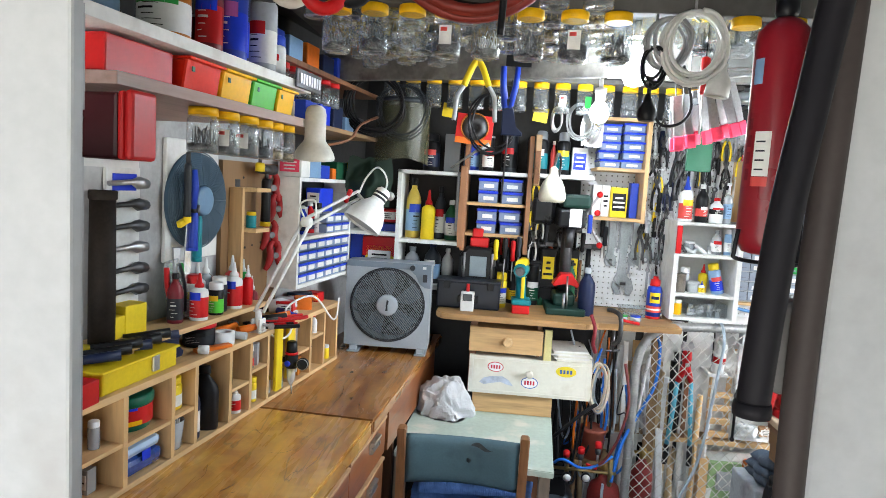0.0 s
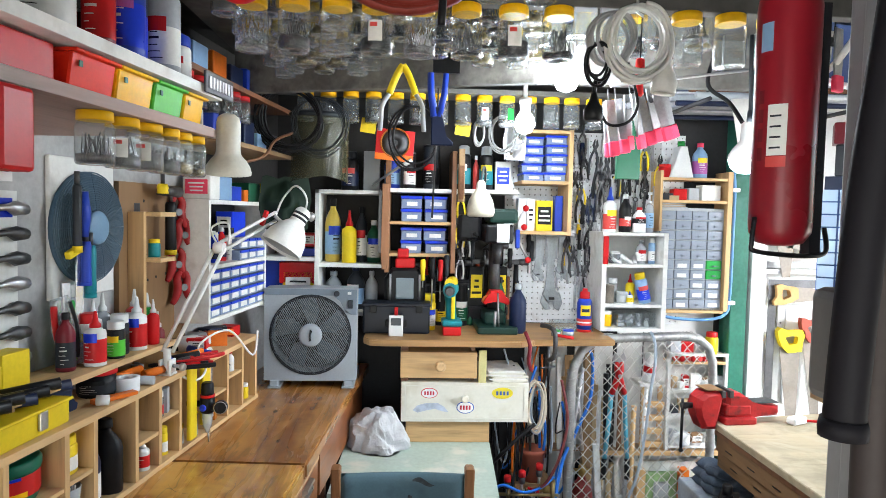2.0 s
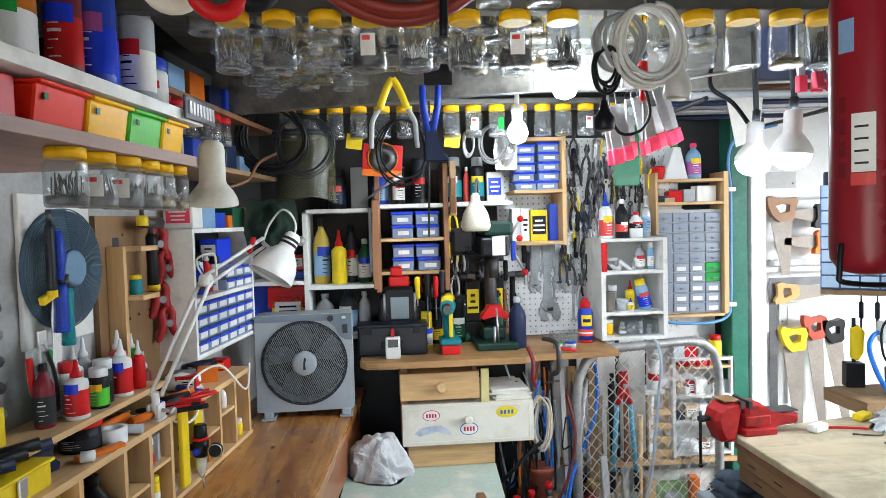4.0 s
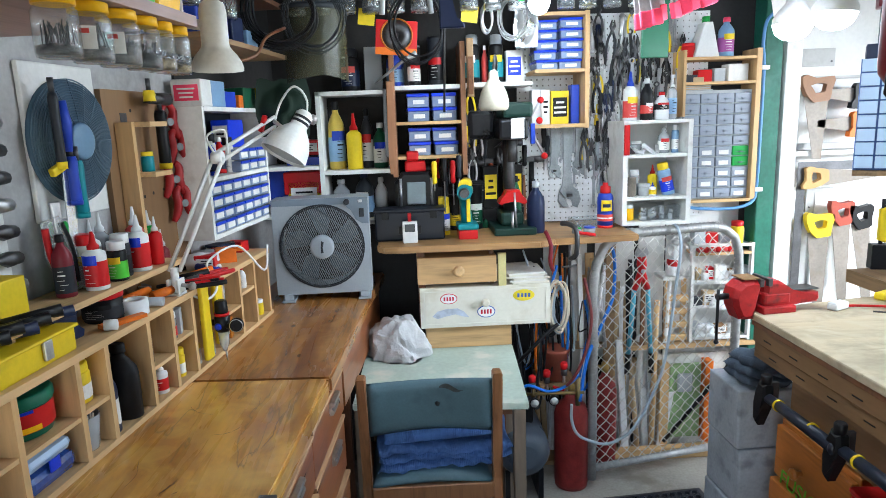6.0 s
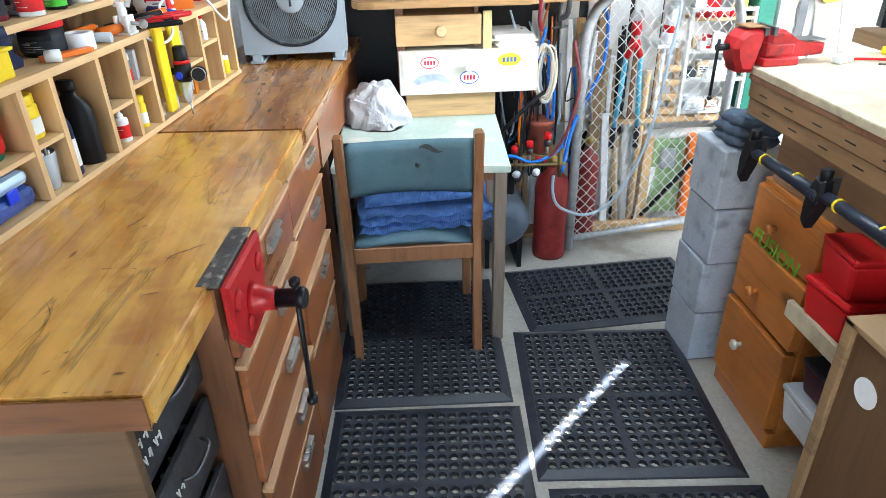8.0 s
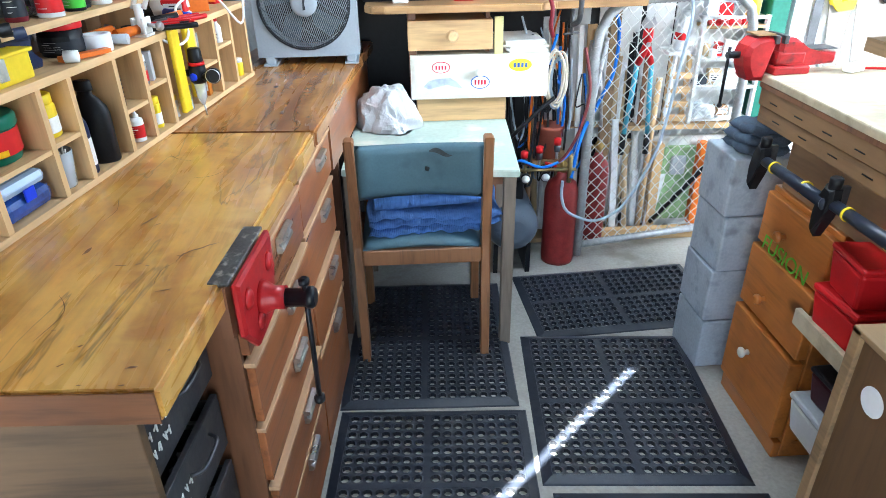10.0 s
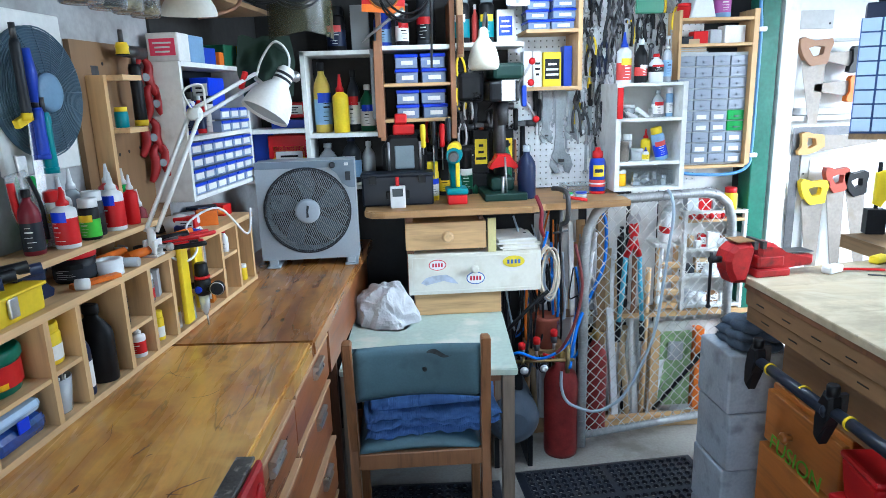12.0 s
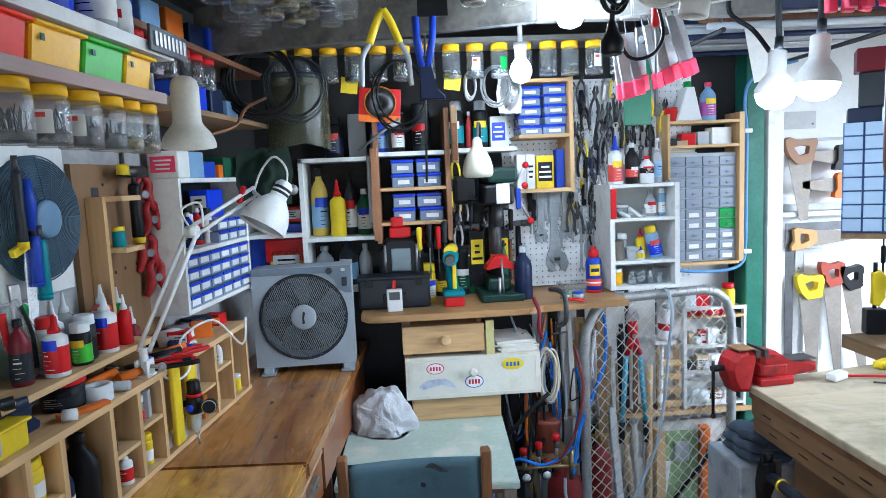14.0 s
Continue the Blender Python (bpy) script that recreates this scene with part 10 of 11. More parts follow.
structure("ceiling_beam", bm, BEAMP, "peeling white painted beam across the ceiling", "beam")
# The beam's left run, its colour darkened for lying farther from the bulb.
bm = slab([(-0.52, 2.658), (0.399, 2.337), (0.399, 2.373), (-0.52, 2.694)], 1.985, 2.19, 0.002)
structure("ceiling_beam", bm, mat("shade-toned beam", (0.13, 0.122, 0.11), 0.65, var=0.3, scale=7, fine=60, bump=0.08, stain=(0.05, 0.045, 0.04)), "shade-toned beam running askew under the ceiling", "beam")
rj = random.Random(77)
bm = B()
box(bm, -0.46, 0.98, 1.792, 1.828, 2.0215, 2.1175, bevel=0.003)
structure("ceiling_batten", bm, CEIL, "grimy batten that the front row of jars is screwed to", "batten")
FRONT = ((-0.262, 0.22, "nails", None), (-0.181, 0.55, "dark", None), (-0.099, 0, "dark", None), (-0.022, 0.5, "dark", "paper"), (0.062, 0.3, "nails", None), (0.153, 0.12, "dark", None), (0.246, 0.65, "dark", "paper"), (0.336, 0.2, "dark", None), (0.594, 0, "nails", None), (0.683, 0, "nails", None), (0.769, 0.16, "screws", None), (0.843, 0.06, "dark", None))
for k, (x, fl_, wh_, tg_) in enumerate(FRONT):
    jar(pose(x, 1.81, 2.0212, 0, 0, 25 * (k % 3) - 25), 0.0315, 0.103, fl_, wh_, 100 + k, tag=tg_, label="empty clear plastic jar with a yellow lid" if fl_ <= 0 else "")
protos = [jar(pose(-0.335 + 0.0885 * k, 1.90, 2.1178), 0.0315, 0.106, (0, 0.1, 0, 0.3)[k], ("dark", "dark", "dark", "screws")[k], 120 + k, label="clear plastic jar hung under the ceiling board") for k in range(4)]
for row, y in enumerate((1.90, 1.975, 2.05, 2.125, 2.20, 2.28, 2.36, 2.44, 2.52, 2.60)):
    for k in range(15):
        x = -0.335 + 0.0885 * k + 0.044 * (row % 2) + rj.uniform(-0.005, 0.005)
        if (row == 0 and k < 4) or (abs(x - 0.457) < 0.075 and y > 2.1) or x > (0.36, 0.72, 0.74, 0.72, 0.55, 0.55, 0.9, 0.9, 0.9, 0.9)[row] or (row > 4 and y > 2.334 - 0.349 * min(0, x - 0.40) - 0.045) or (row == 0 and 0.38 < x < 0.55) or (abs(y - 2.308) < 0.07 and -0.05 < x < 0.2):
            continue
        copy_thing(rj.choice(protos), pose(x, y + rj.uniform(-0.003, 0.003), 2.1178, 0, 0, rj.uniform(0, 360)))
for k in range(6):
    x = 0.108 + 0.0885 * k
    if not 0.36 < x < 0.60:
        copy_thing(rj.choice(protos), pose(x, 1.745, 2.1178, 0, 0, 70 * k))
small = []
for k in range(5):
    small.append(jar(pose(-0.36 + 0.087 * k, 3.08, 2.0778, 0, 0, 50 * k), 0.033, 0.118, (0.2, 0.4, 0.1, 0.3, 0.05)[k], ("nails", "dark", "screws", "nails", "white")[k], 200 + k, tag=(None, None, None, "paper", None)[k], group="jars under the rear board"))
for k in range(5, 16):
    if k == 9:
        jar(pose(-0.36 + 0.087 * k, 3.08, 2.0778), 0.033, 0.118, 0.1, "white", 300, tag="green", label="clear jar with yellow lid and a green label", group="jars under the rear board")
        continue
    copy_thing(small[k % 5], pose(-0.36 + 0.087 * k + rj.uniform(-0.004, 0.004), 3.08, 2.0778, 0, 0, rj.uniform(0, 360)))

# ---- bulbs and flood lamps ----
GLOW = mat("lit bulb glass", (0.90, 0.96, 1.0), 0.3, var=0.0, bump=0, emit=5.5)
BAY = cm("white lamp holder", (0.74, 0.74, 0.73), 0.4)
for x, y, z, top in ((0.457, 2.24, 1.978, 2.1182), (0.447, 2.805, 1.935, 2.1905)):
    lb = thing("ceiling_bulb", pose(x, y, z), "bare lit light bulb in a white holder", "light bulb", "lit ceiling bulbs")
    bm = B()
    lathe(bm, [(0.004, -0.036), (0.024, -0.028), (0.036, -0.002), (0.030, 0.022), (0.016, 0.042)], 22)
    g = part("bulb", bm, GLOW, lb)
    g.visible_shadow = False
    bm = B()
    lathe(bm, [(0.018, 0.038), (0.019, 0.07), (0.022, 0.075), (0.022, 0.09)], 16)
    cyl(bm, (0, 0, 0.085), (0, 0, top - z), 0.008)
    part("holder", bm, BAY, lb)
for x, y, z in ((0.960, 2.252, 1.755), (0.955, 2.085, 1.757)):
    fl = thing("flood_lamp", pose(x, y, z + 0.02, 0, 4, 0) @ Matrix.Diagonal((0.8, 0.8, 0.8, 1)), "white flood lamp with a lit bulb hung from the ceiling", "lamp", "lit flood lamps")
    bm = B()
    lathe(bm, [(0.054, 0.012), (0.055, -0.004), (0.046, -0.026), (0.026, -0.040), (0.004, -0.044)], 24)
    g = part("bulb_face", bm, GLOW, fl)
    g.visible_shadow = False
    bm = B()
    lathe(bm, [(0.057, 0.0), (0.058, 0.016), (0.046, 0.04), (0.032, 0.058), (0.026, 0.066), (0.026, 0.125), (0.022, 0.13)], 26, cap=False)
    part("reflector", bm, BAY, fl)
    bm = B()
    cyl(bm, (0, 0, 0.13), (0.0, 0.0, 0.17), 0.012)
    cyl(bm, (0, 0, 0.165), (-0.02, 0.03, (2.19 - z - 0.024) / 0.8), 0.009)
    part("knuckle", bm, DGREYP, fl)
cable([(1.03, 1.90, 2.05), (1.02, 1.98, 1.98), (1.03, 2.05, 1.96), (1.10, 2.0, 1.93), (1.20, 1.98, 1.97), (1.3, 2.0, 2.08)], 0.008, BAY, "white flex looping to the flood lamps")
cable([(0.88, 2.30, 2.06), (0.86, 2.28, 1.98), (0.93, 2.30, 1.94), (0.95, 2.26, 1.88)], 0.006, BLACKP, "black flex at the flood lamp")

# white extension cord and black lead
WCORD = cm("white cord sheath", (0.66, 0.65, 0.62), 0.45)
coil_of(pose(0.486, 1.79, 2.022), 0.068, 0.0043, 9, WCORD, "coil of white extension cord hung from the ceiling", "extension_cord", "cable", 0.86, 0.13, seed=6)
coil_of(pose(0.440, 1.80, 2.015), 0.060, 0.0040, 4, cm("grey cord sheath", (0.30, 0.30, 0.30), 0.5), "loops of grey extension cord behind the white coil", "extension_cord", "cable", 0.80, 0.16, seed=8)
sk = thing("cord_socket", pose(0.540, 1.785, 1.858, 0, 10, 0) @ Matrix.Diagonal((0.9, 0.9, 0.9, 1)), "white cord socket end hanging from the coil", "socket")
bm = B()
lathe(bm, [(0.027, 0), (0.027, 0.028), (0.020, 0.042), (0.009, 0.06), (0.007, 0.075)], 20)
part("body", bm, WCORD, sk)
bm = B()
lathe(bm, [(0.020, -0.0008), (0.001, -0.001)], 20)
part("pin_face", bm, cm("pale socket face", (0.50, 0.48, 0.40), 0.6), sk)
bm = B()
tube(bm, [(0, 0, 0.07), (-0.012, 0.004, 0.12), (-0.04, 0.008, 0.16)], 0.0045, 6)
part("cord", bm, WCORD, sk)
coil_of(pose(0.413, 1.80, 1.955), 0.046, 0.0030, 5, BLACKP, "loops of black power lead hung from the ceiling", "power_lead", "cable", 0.62, 0.18, seed=9)
bp_ = thing("plug", pose(0.408, 1.80, 1.808), "black power plug hanging from its lead", "plug")
bm = B()
lathe(bm, [(0.015, -0.005), (0.019, 0.0), (0.019, 0.018), (0.009, 0.034), (0.006, 0.05)], 16)
tube(bm, [(0, 0, 0.045), (0.004, 0, 0.085)], 0.0045, 6)
part("body", bm, BLACKP, bp_)
cable([(0.41, 1.80, 1.86), (0.435, 1.80, 1.80), (0.478, 1.805, 1.802), (0.50, 1.81, 1.835), (0.492, 1.81, 1.88), (0.475, 1.80, 1.92)], 0.003, BLACKP, "black lead drooping beside the plug")
for p, z in (((0.486, 1.79), 2.015), ((0.413, 1.80), 1.95)):
    bm = B()
    tube(bm, [(p[0], p[1], 2.19), (p[0], p[1], z), (p[0] + 0.012, p[1], z - 0.008)], 0.003, 6)
    solid("ceiling_hook", bm, STEEL, pose(0, 0, 0), "steel hook screwed into the ceiling", "hook")

# pink-tipped spring clamps
def spring_clamp(x, y, z, rx, ry, rz):
    t = thing("spring_clamp", pose(x, y, z, rx, ry, rz), "steel spring clamp with fluorescent pink tips hung from the ceiling", "clamp", "spring clamps")
    for s in (-1, 1):
        bm = B()
        plate(bm, [(-0.012, 0), (0.012, 0), (0.014, -0.06), (0.011, -0.125), (-0.011, -0.125), (-0.014, -0.06)], 0.005, pose(0, s * 0.011 - 0.002, 0, s * 4, 0, 0), bevel=0.001)
        part("leg", bm, STEEL, t)
        bm = B()
        box(bm, -0.0135, 0.0135, s * 0.011 - 0.007, s * 0.011 + 0.007, -0.150, -0.112, pose(0, 0, 0, s * 4, 0, 0), bevel=0.003)
        part("tip", bm, M["pink"], t)
    bm = B()
    cyl(bm, (-0.013, 0, -0.03), (0.013, 0, -0.03), 0.010)
    part("spring", bm, DSTEEL, t)
    bm = B()
    tube(bm, [(0, 0, -0.03), (0, 0, 0.03)], 0.002, 5)
    part("hook_wire", bm, DSTEEL, t)
for k in range(6):
    spring_clamp(0.575 + 0.029 * k, 2.25 + 0.03 * (k % 2), 1.925 + 0.010 * k, 0, -6 - 3 * k, 15 * (k % 3))
for k in range(3):
    spring_clamp(0.935 + 0.045 * k, 2.0, 2.06, 0, -6 + 5 * k, 20)
bm = B()
cyl(bm, (0.57, 2.22, 1.958), (0.98, 2.30, 2.03), 0.004)
tube(bm, [(0.60, 2.226, 1.963), (0.60, 2.226, 2.1185)], 0.003, 5)
tube(bm, [(0.90, 2.285, 2.016), (0.90, 2.285, 2.1185)], 0.003, 5)
solid("clamp_rail", bm, STEEL, pose(0, 0, 0), "thin steel rail that the clamps hang on", "rail")
bm = B()
cyl(bm, (0.93, 2.0, 2.088), (1.06, 2.0, 2.088), 0.004)
tube(bm, [(1.0, 2.0, 2.088), (1.0, 2.0, 2.19)], 0.003, 5)
solid("clamp_rail", bm, STEEL, pose(0, 0, 0), "thin steel rail near the flood lamps", "rail")
screwdriver(pose(0.60, 2.088, 2.0), 0.19, "red", "red-handled screwdriver hung from the ceiling")
cable([(0.60, 2.088, 1.998), (0.601, 2.088, 2.06), (0.60, 2.088, 2.1185)], 0.0015, BLACKP, "thin cord that holds the red screwdriver")
bm = B()
box(bm, 0.72, 0.80, 2.62, 2.635, 1.74, 1.93, bevel=0.003)
solid("green_packet", bm, M["dgreen"], pose(0, 0, 0), "dark green blister packet hung among the tools", "packet")
cable([(0.76, 2.63, 1.93), (0.76, 2.63, 2.0), (0.75, 2.65, 2.19)], 0.002, BLACKP, "cord holding the green packet")

# hoses at the front of the ceiling
REDH = cm("dark red rubber hose", (0.19, 0.022, 0.014), 0.5)
coil_of(pose(0.04, 1.60, 2.155) @ pose(0, 0, 0, 22, 0, 0), 0.10, 0.011, 4, REDH, "coil of red air hose hung under the ceiling", "hose_coil", "hose", 1.3, seed=12)
coil_of(pose(0.05, 1.64, 2.16) @ pose(0, 0, 0, 30, 0, 0), 0.10, 0.007, 3, BLACKP, "black cable loops hung under the ceiling", "cable_coil", "cable", 1.4, seed=13)
cable([(0.115, 1.60, 2.15), (0.10, 1.60, 2.04), (0.095, 1.60, 1.92)], 0.007, BLACKP, "black cable end hanging down")
cable([(-0.02, 1.75, 2.07), (-0.03, 1.75, 2.02), (-0.02, 1.75, 1.99), (-0.01, 1.75, 2.03), (-0.015, 1.75, 2.119)], 0.003, WCORD, "white string loop hanging from the ceiling")

# blue sheet and stored lengths under the ceiling beyond the lamps
NAVYS = cm("dark blue tarpaulin", (0.025, 0.05, 0.16), 0.5, scale=5, var=0.2)
bm = B()
grid_sheet(bm, 24, 14, lambda u, v: (1.02 + 1.3 * u, 2.2 + 1.2 * v, 2.16 - 0.06 * math.sin(math.pi * u) * math.sin(2.5 * v + 0.4) - 0.02 * math.sin(9 * u + 4 * v)))
grid_sheet(bm, 4, 4, lambda u, v: (1.02 + 1.3 * u, 2.2 + 1.2 * v, 2.186))
solid("tarpaulin", bm, NAVYS, pose(0, 0, 0), "dark blue tarpaulin slung under the ceiling", "tarpaulin")
for k in range(12):
    bm = B()
    a = rj.uniform(-0.1, 0.1)
    y = 2.72 + 0.055 * k
    cyl(bm, (1.02, y, 2.04 + 0.03 * (k % 3)), (1.75, y + a * 0.3, 2.05 + 0.03 * (k % 3)), rj.uniform(0.006, 0.014), None, 8)
    solid("stored_rod", bm, M[rj.choice(("steel", "rust", "dgrey", "grey", "navy", "tan"))], pose(0, 0, 0), "metal rod stored under the ceiling", "rod", "stored rods")
for x in (1.06, 1.66):
    bm = B()
    cyl(bm, (x, 2.70, 2.025), (x, 3.40, 2.025), 0.008)
    cyl(bm, (x, 2.72, 2.025), (x, 2.72, 2.19), 0.006)
    cyl(bm, (x, 3.38, 2.025), (x, 3.38, 2.19), 0.006)
    solid("rod_hanger", bm, DSTEEL, pose(0, 0, 0), "dark steel hanger under the ceiling", "hanger")
bm = B()
plate(bm, [(0, 0), (0.17, 0.02), (0.15, -0.19), (0.05, -0.22)], 0.002, pose(1.20, 2.85, 2.10, 0, 0, 10))
solid("paper_sheet", bm, M["paper"], pose(0, 0, 0), "white paper sheet pinned under the ceiling", "paper")
cable([(1.28, 2.86, 2.1), (1.28, 2.86, 2.19)], 0.002, BLACKP, "thin cord holding the paper sheet")

# ---- far side: saws, blue cabinet, worktop things ----
bm = B()
box(bm, 1.616, 1.685, 3.40, 3.50, 0, 2.19, bevel=0.003)
structure("door_frame_3", bm, WPAINT, "white painted door frame upright", "door frame")
bm = B()
box(bm, 1.601, 1.615, 3.43, 3.50, 0, 2.19)
structure("trim_gap", bm, DARKWALL, "dark gap strip beside the post", "trim")
bm = B()
box(bm, 1.690, 1.698, 3.44, 3.498, 0.0, 2.0)
structure("trim_track", bm, GALV, "galvanised sliding door track", "trim")
wsh = thing("saw_rack", pose(0, 0, 0), "white board rack that the hand saws hang on", "rack")
bm = B(); box(bm, 1.70, 2.45, 3.44, 3.499, 1.372, 1.392); part("board", bm, WPAINT, wsh)
sq = thing("framing_square", pose(1.72, 3.438, 1.345), "large grey steel framing square hung on the wall", "square")
bm = B(); box(bm, 0, 0.28, -0.003, 0, -0.038, 0.0); part("tongue", bm, DSTEEL, sq)
bm = B(); box(bm, 0, 0.038, -0.003, 0, -0.62, -0.038); part("blade", bm, DSTEEL, sq)
BACKB = mat("pale grey backing board", (0.44, 0.44, 0.43), 0.6, var=0.08, scale=6, fine=70, bump=0.04, stain=(0.36, 0.34, 0.31))
for x0, x1, z0, z1, yy, lab in ((1.712, 1.885, 1.755, 1.83, 3.490, "pale grey steel plate screwed to the wall above the saws"), (1.80, 1.925, 1.115, 1.222, 3.488, "pale grey plate screwed to the wall below the tenon saw"), (1.72, 2.02, 1.395, 1.425, 3.480, "narrow grey batten above the saw rack"), (1.80, 2.02, 1.49, 1.505, 3.482, "thin grey batten between the saws"), (1.80, 2.02, 1.70, 1.712, 3.484, "thin grey batten above the saws")):
    bm = B()
    box(bm, x0, x1, yy, yy + 0.009, z0, z1, bevel=0.001)
    wp_ = thing("wall_plate", pose(0, 0, 0), lab, "plate", "plates on the saw wall")
    part("plate", bm, BACKB, wp_)
    if z1 - z0 > 0.05:
        for sx_, sz_ in ((x0 + 0.015, z0 + 0.02), (x1 - 0.015, z0 + 0.02)):
            bm = B()
            lathe(bm, [(0.005, 0), (0.004, 0.002)], 10, pose(sx_, yy, sz_, 90, 0, 0))
            part("screw", bm, DSTEEL, wp_)
BLADE = mat("dull saw blade steel", (0.23, 0.20, 0.17), 0.5, 0.25, var=0.15, scale=8, fine=90, stain=(0.2, 0.16, 0.12))
def handsaw(x, z, ln, ang, grip, label, w=0.085, y=3.43):
    """Handle at the pose, blade along local +x."""
    t = thing("hand_saw", pose(x, y, z, 0, ang, 0), label, "hand saw", "hand saws on the white wall")
    bm = B()
    plate(bm, [(0.03, w * 0.5), (ln, w * 0.28), (ln, -w * 0.05), (0.03, -w * 0.5)], 0.0025)
    part("blade", bm, BLADE, t)
    bm = B()
    h = w * 0.62
    outer = [(-0.055, h), (-0.03, h * 1.1), (0.0, h * 0.9), (0.05, h * 0.8), (0.055, -h * 0.3), (0.02, -h * 0.75), (-0.02, -h * 1.0), (-0.06, -h * 1.05), (-0.065, -h * 0.7), (-0.048, -h * 0.2), (-0.05, h * 0.5)]
    inner = [(-0.022, h * 0.55), (0.012, h * 0.45), (0.018, -h * 0.15), (-0.018, -h * 0.5), (-0.026, 0.0)]
    n_o, n_i = len(outer), len(inner)
    for yy0, yy1 in ((-0.014, 0.016),):
        pts = []
        N = 26
        def ray(poly, a):
            best = 0.01
            for i in range(len(poly)):
                (x1, z1), (x2, z2) = poly[i], poly[(i + 1) % len(poly)]
                dx, dz = math.cos(a), math.sin(a)
                x1 += 0.005; x2 += 0.005
                den = dx * (z2 - z1) - dz * (x2 - x1)
                if abs(den) < 1e-9:
                    continue
                tt = (x1 * (z2 - z1) - z1 * (x2 - x1)) / den
                ss = (x1 * dz - z1 * dx) / den
                if tt > 0 and 0 <= ss <= 1:
                    best = max(best, tt)
            return best
        R = []
        for k in range(N):
            a = 2 * math.pi * k / N
            ro, ri = ray(outer, a), ray(inner, a)
            ri = min(ri, ro * 0.75)
            R.append([bm.verts.new((r * math.cos(a) - 0.005, yy, r * math.sin(a))) for r, yy in ((ri, yy0), (ro, yy0), (ro, yy1), (ri, yy1))])
        for k in range(N):
            a, c = R[k], R[(k + 1) % N]
            for q in range(4):
                bm.faces.new((a[q], c[q], c[(q + 1) % 4], a[(q + 1) % 4]))
    part("handle", bm, M[grip], t)
M["handle brown"] = cm("worn brown saw handle", (0.30, 0.165, 0.095), 0.55)
handsaw(1.775, 1.655, 0.30, 88, "handle brown", "old hand saw with a brown wooden handle hung blade down", 0.11)
handsaw(1.99, 1.62, -0.18, 2, "black", "hand saw with a black handle lying along the wall")
handsaw(1.99, 1.50, -0.20, 0, "orange", "hand saw with an orange and black handle lying along the wall")
M["handle pale"] = cm("pale beech saw handle", (0.50, 0.30, 0.11), 0.5)
handsaw(1.80, 1.275, 0.30, 0, "handle pale", "tenon saw with a pale wooden handle lying along the wall", 0.075)
handsaw(1.83, 1.06, 0.45, 88, "yellow", "hand saw with a yellow plastic handle hung blade down", 0.10)
M["handle red"] = cm("worn red saw handle", (0.34, 0.060, 0.035), 0.5)
handsaw(1.93, 1.11, 0.50, 86, "handle red", "hand saw with a red wooden handle hung blade down")
handsaw(2.02, 1.09, 0.50, 82, "black", "hand saw with a black handle hung blade down")
bm = B()
box(bm, 1.84, 1.93, 3.485, 3.499, 0.75, 1.2)
solid("white_board", bm, WHITEWALL, pose(0, 0, 0), "loose white board behind the saws", "board")

CAB = pose(1.597, 2.905, 1.353, 0, 0, -36)
bc = thing("drawer_cabinet", CAB, "tall cabinet of pale blue clear plastic drawers", "cabinet")
bm = B(); box(bm, 0.0, 0.375, 0.012, 0.15, 0, 0.385); part("carcass", bm, cm("blue cabinet frame", (0.06, 0.13, 0.38), 0.4), bc)
bm = B(); box(bm, 0.0015, 0.0575, -0.012, 0.0115, 0.002, 0.045, bevel=0.002); bdm = mesh_of("small_drawer", bm, BLUEFROST)
bm = B(); box(bm, 0.006, 0.053, -0.006, 0.0113, 0.004, 0.022); bcm = mesh_of("contents", bm, M["skyblue"])
for r_ in range(8):
    for k in range(6):
        o = part("small_drawer", bdm, None, bc, m=pose(0.002 + 0.0615 * k, 0, 0.006 + 0.0475 * r_))
        part("contents", bcm, None, o)
for k in range(3):
    carton(CAB @ pose(0.06 + 0.115 * k, 0.075, 0.3855, 0, 0, 3), 0.10, 0.10, 0.05, "navy" if k < 2 else "grey", None, "plastic case on top of the blue cabinet", "case")
carton(CAB @ pose(0.13, 0.08, 0.436, 0, 0, -4), 0.17, 0.10, 0.12, "dgrey", None, "grey-green tool case stacked on the cabinet", "tool_case")
carton(CAB @ pose(0.15, 0.08, 0.557, 0, 0, 6), 0.24, 0.10, 0.08, "maroon", None, "dark red case under the ceiling", "tool_case")
st = thing("cabinet_stand", CAB, "timber stand carrying the blue drawer cabinet", "stand")
bm = B(); box(bm, 0.0, 0.375, 0.0, 0.15, -0.02, -0.001); part("shelf", bm, OLDTIM, st)
for x in (0.24, 0.355):
    bm = B(); box(bm, x - 0.018, x + 0.018, 0.115, 0.149, -1.353, -0.0205); part("post", bm, OLDTIM, st)

VRED = mat("worn red machine enamel", (0.38, 0.014, 0.016), 0.38, var=0.2, scale=14, fine=90, bump=0.04, stain=(0.10, 0.02, 0.02))
# engineer's vise on the worktop corner
v2 = thing("engineers_vise", pose(1.012, 2.375, 1.0182, 0, 0, 6) @ Matrix.Diagonal((0.78, 0.78, 0.70, 1)), "red engineer's vise bolted to the worktop corner", "vise")
bm = B()
box(bm, -0.055, 0.075, -0.06, 0.06, 0.0, 0.03, bevel=0.006)
box(bm, -0.045, 0.065, -0.045, 0.045, 0.03, 0.085, bevel=0.012)
part("base", bm, VRED, v2)
bm = B()
plate(bm, [(-0.040, 0.028), (0.040, 0.022), (0.175, 0.030), (0.182, 0.045), (0.178, 0.070), (0.060, 0.080), (0.035, 0.100), (0.020, 0.128), (-0.035, 0.132)], 0.086, pose(0, -0.043, 0), bevel=0.012)
part("fixed_jaw", bm, VRED, v2)
bm = B()
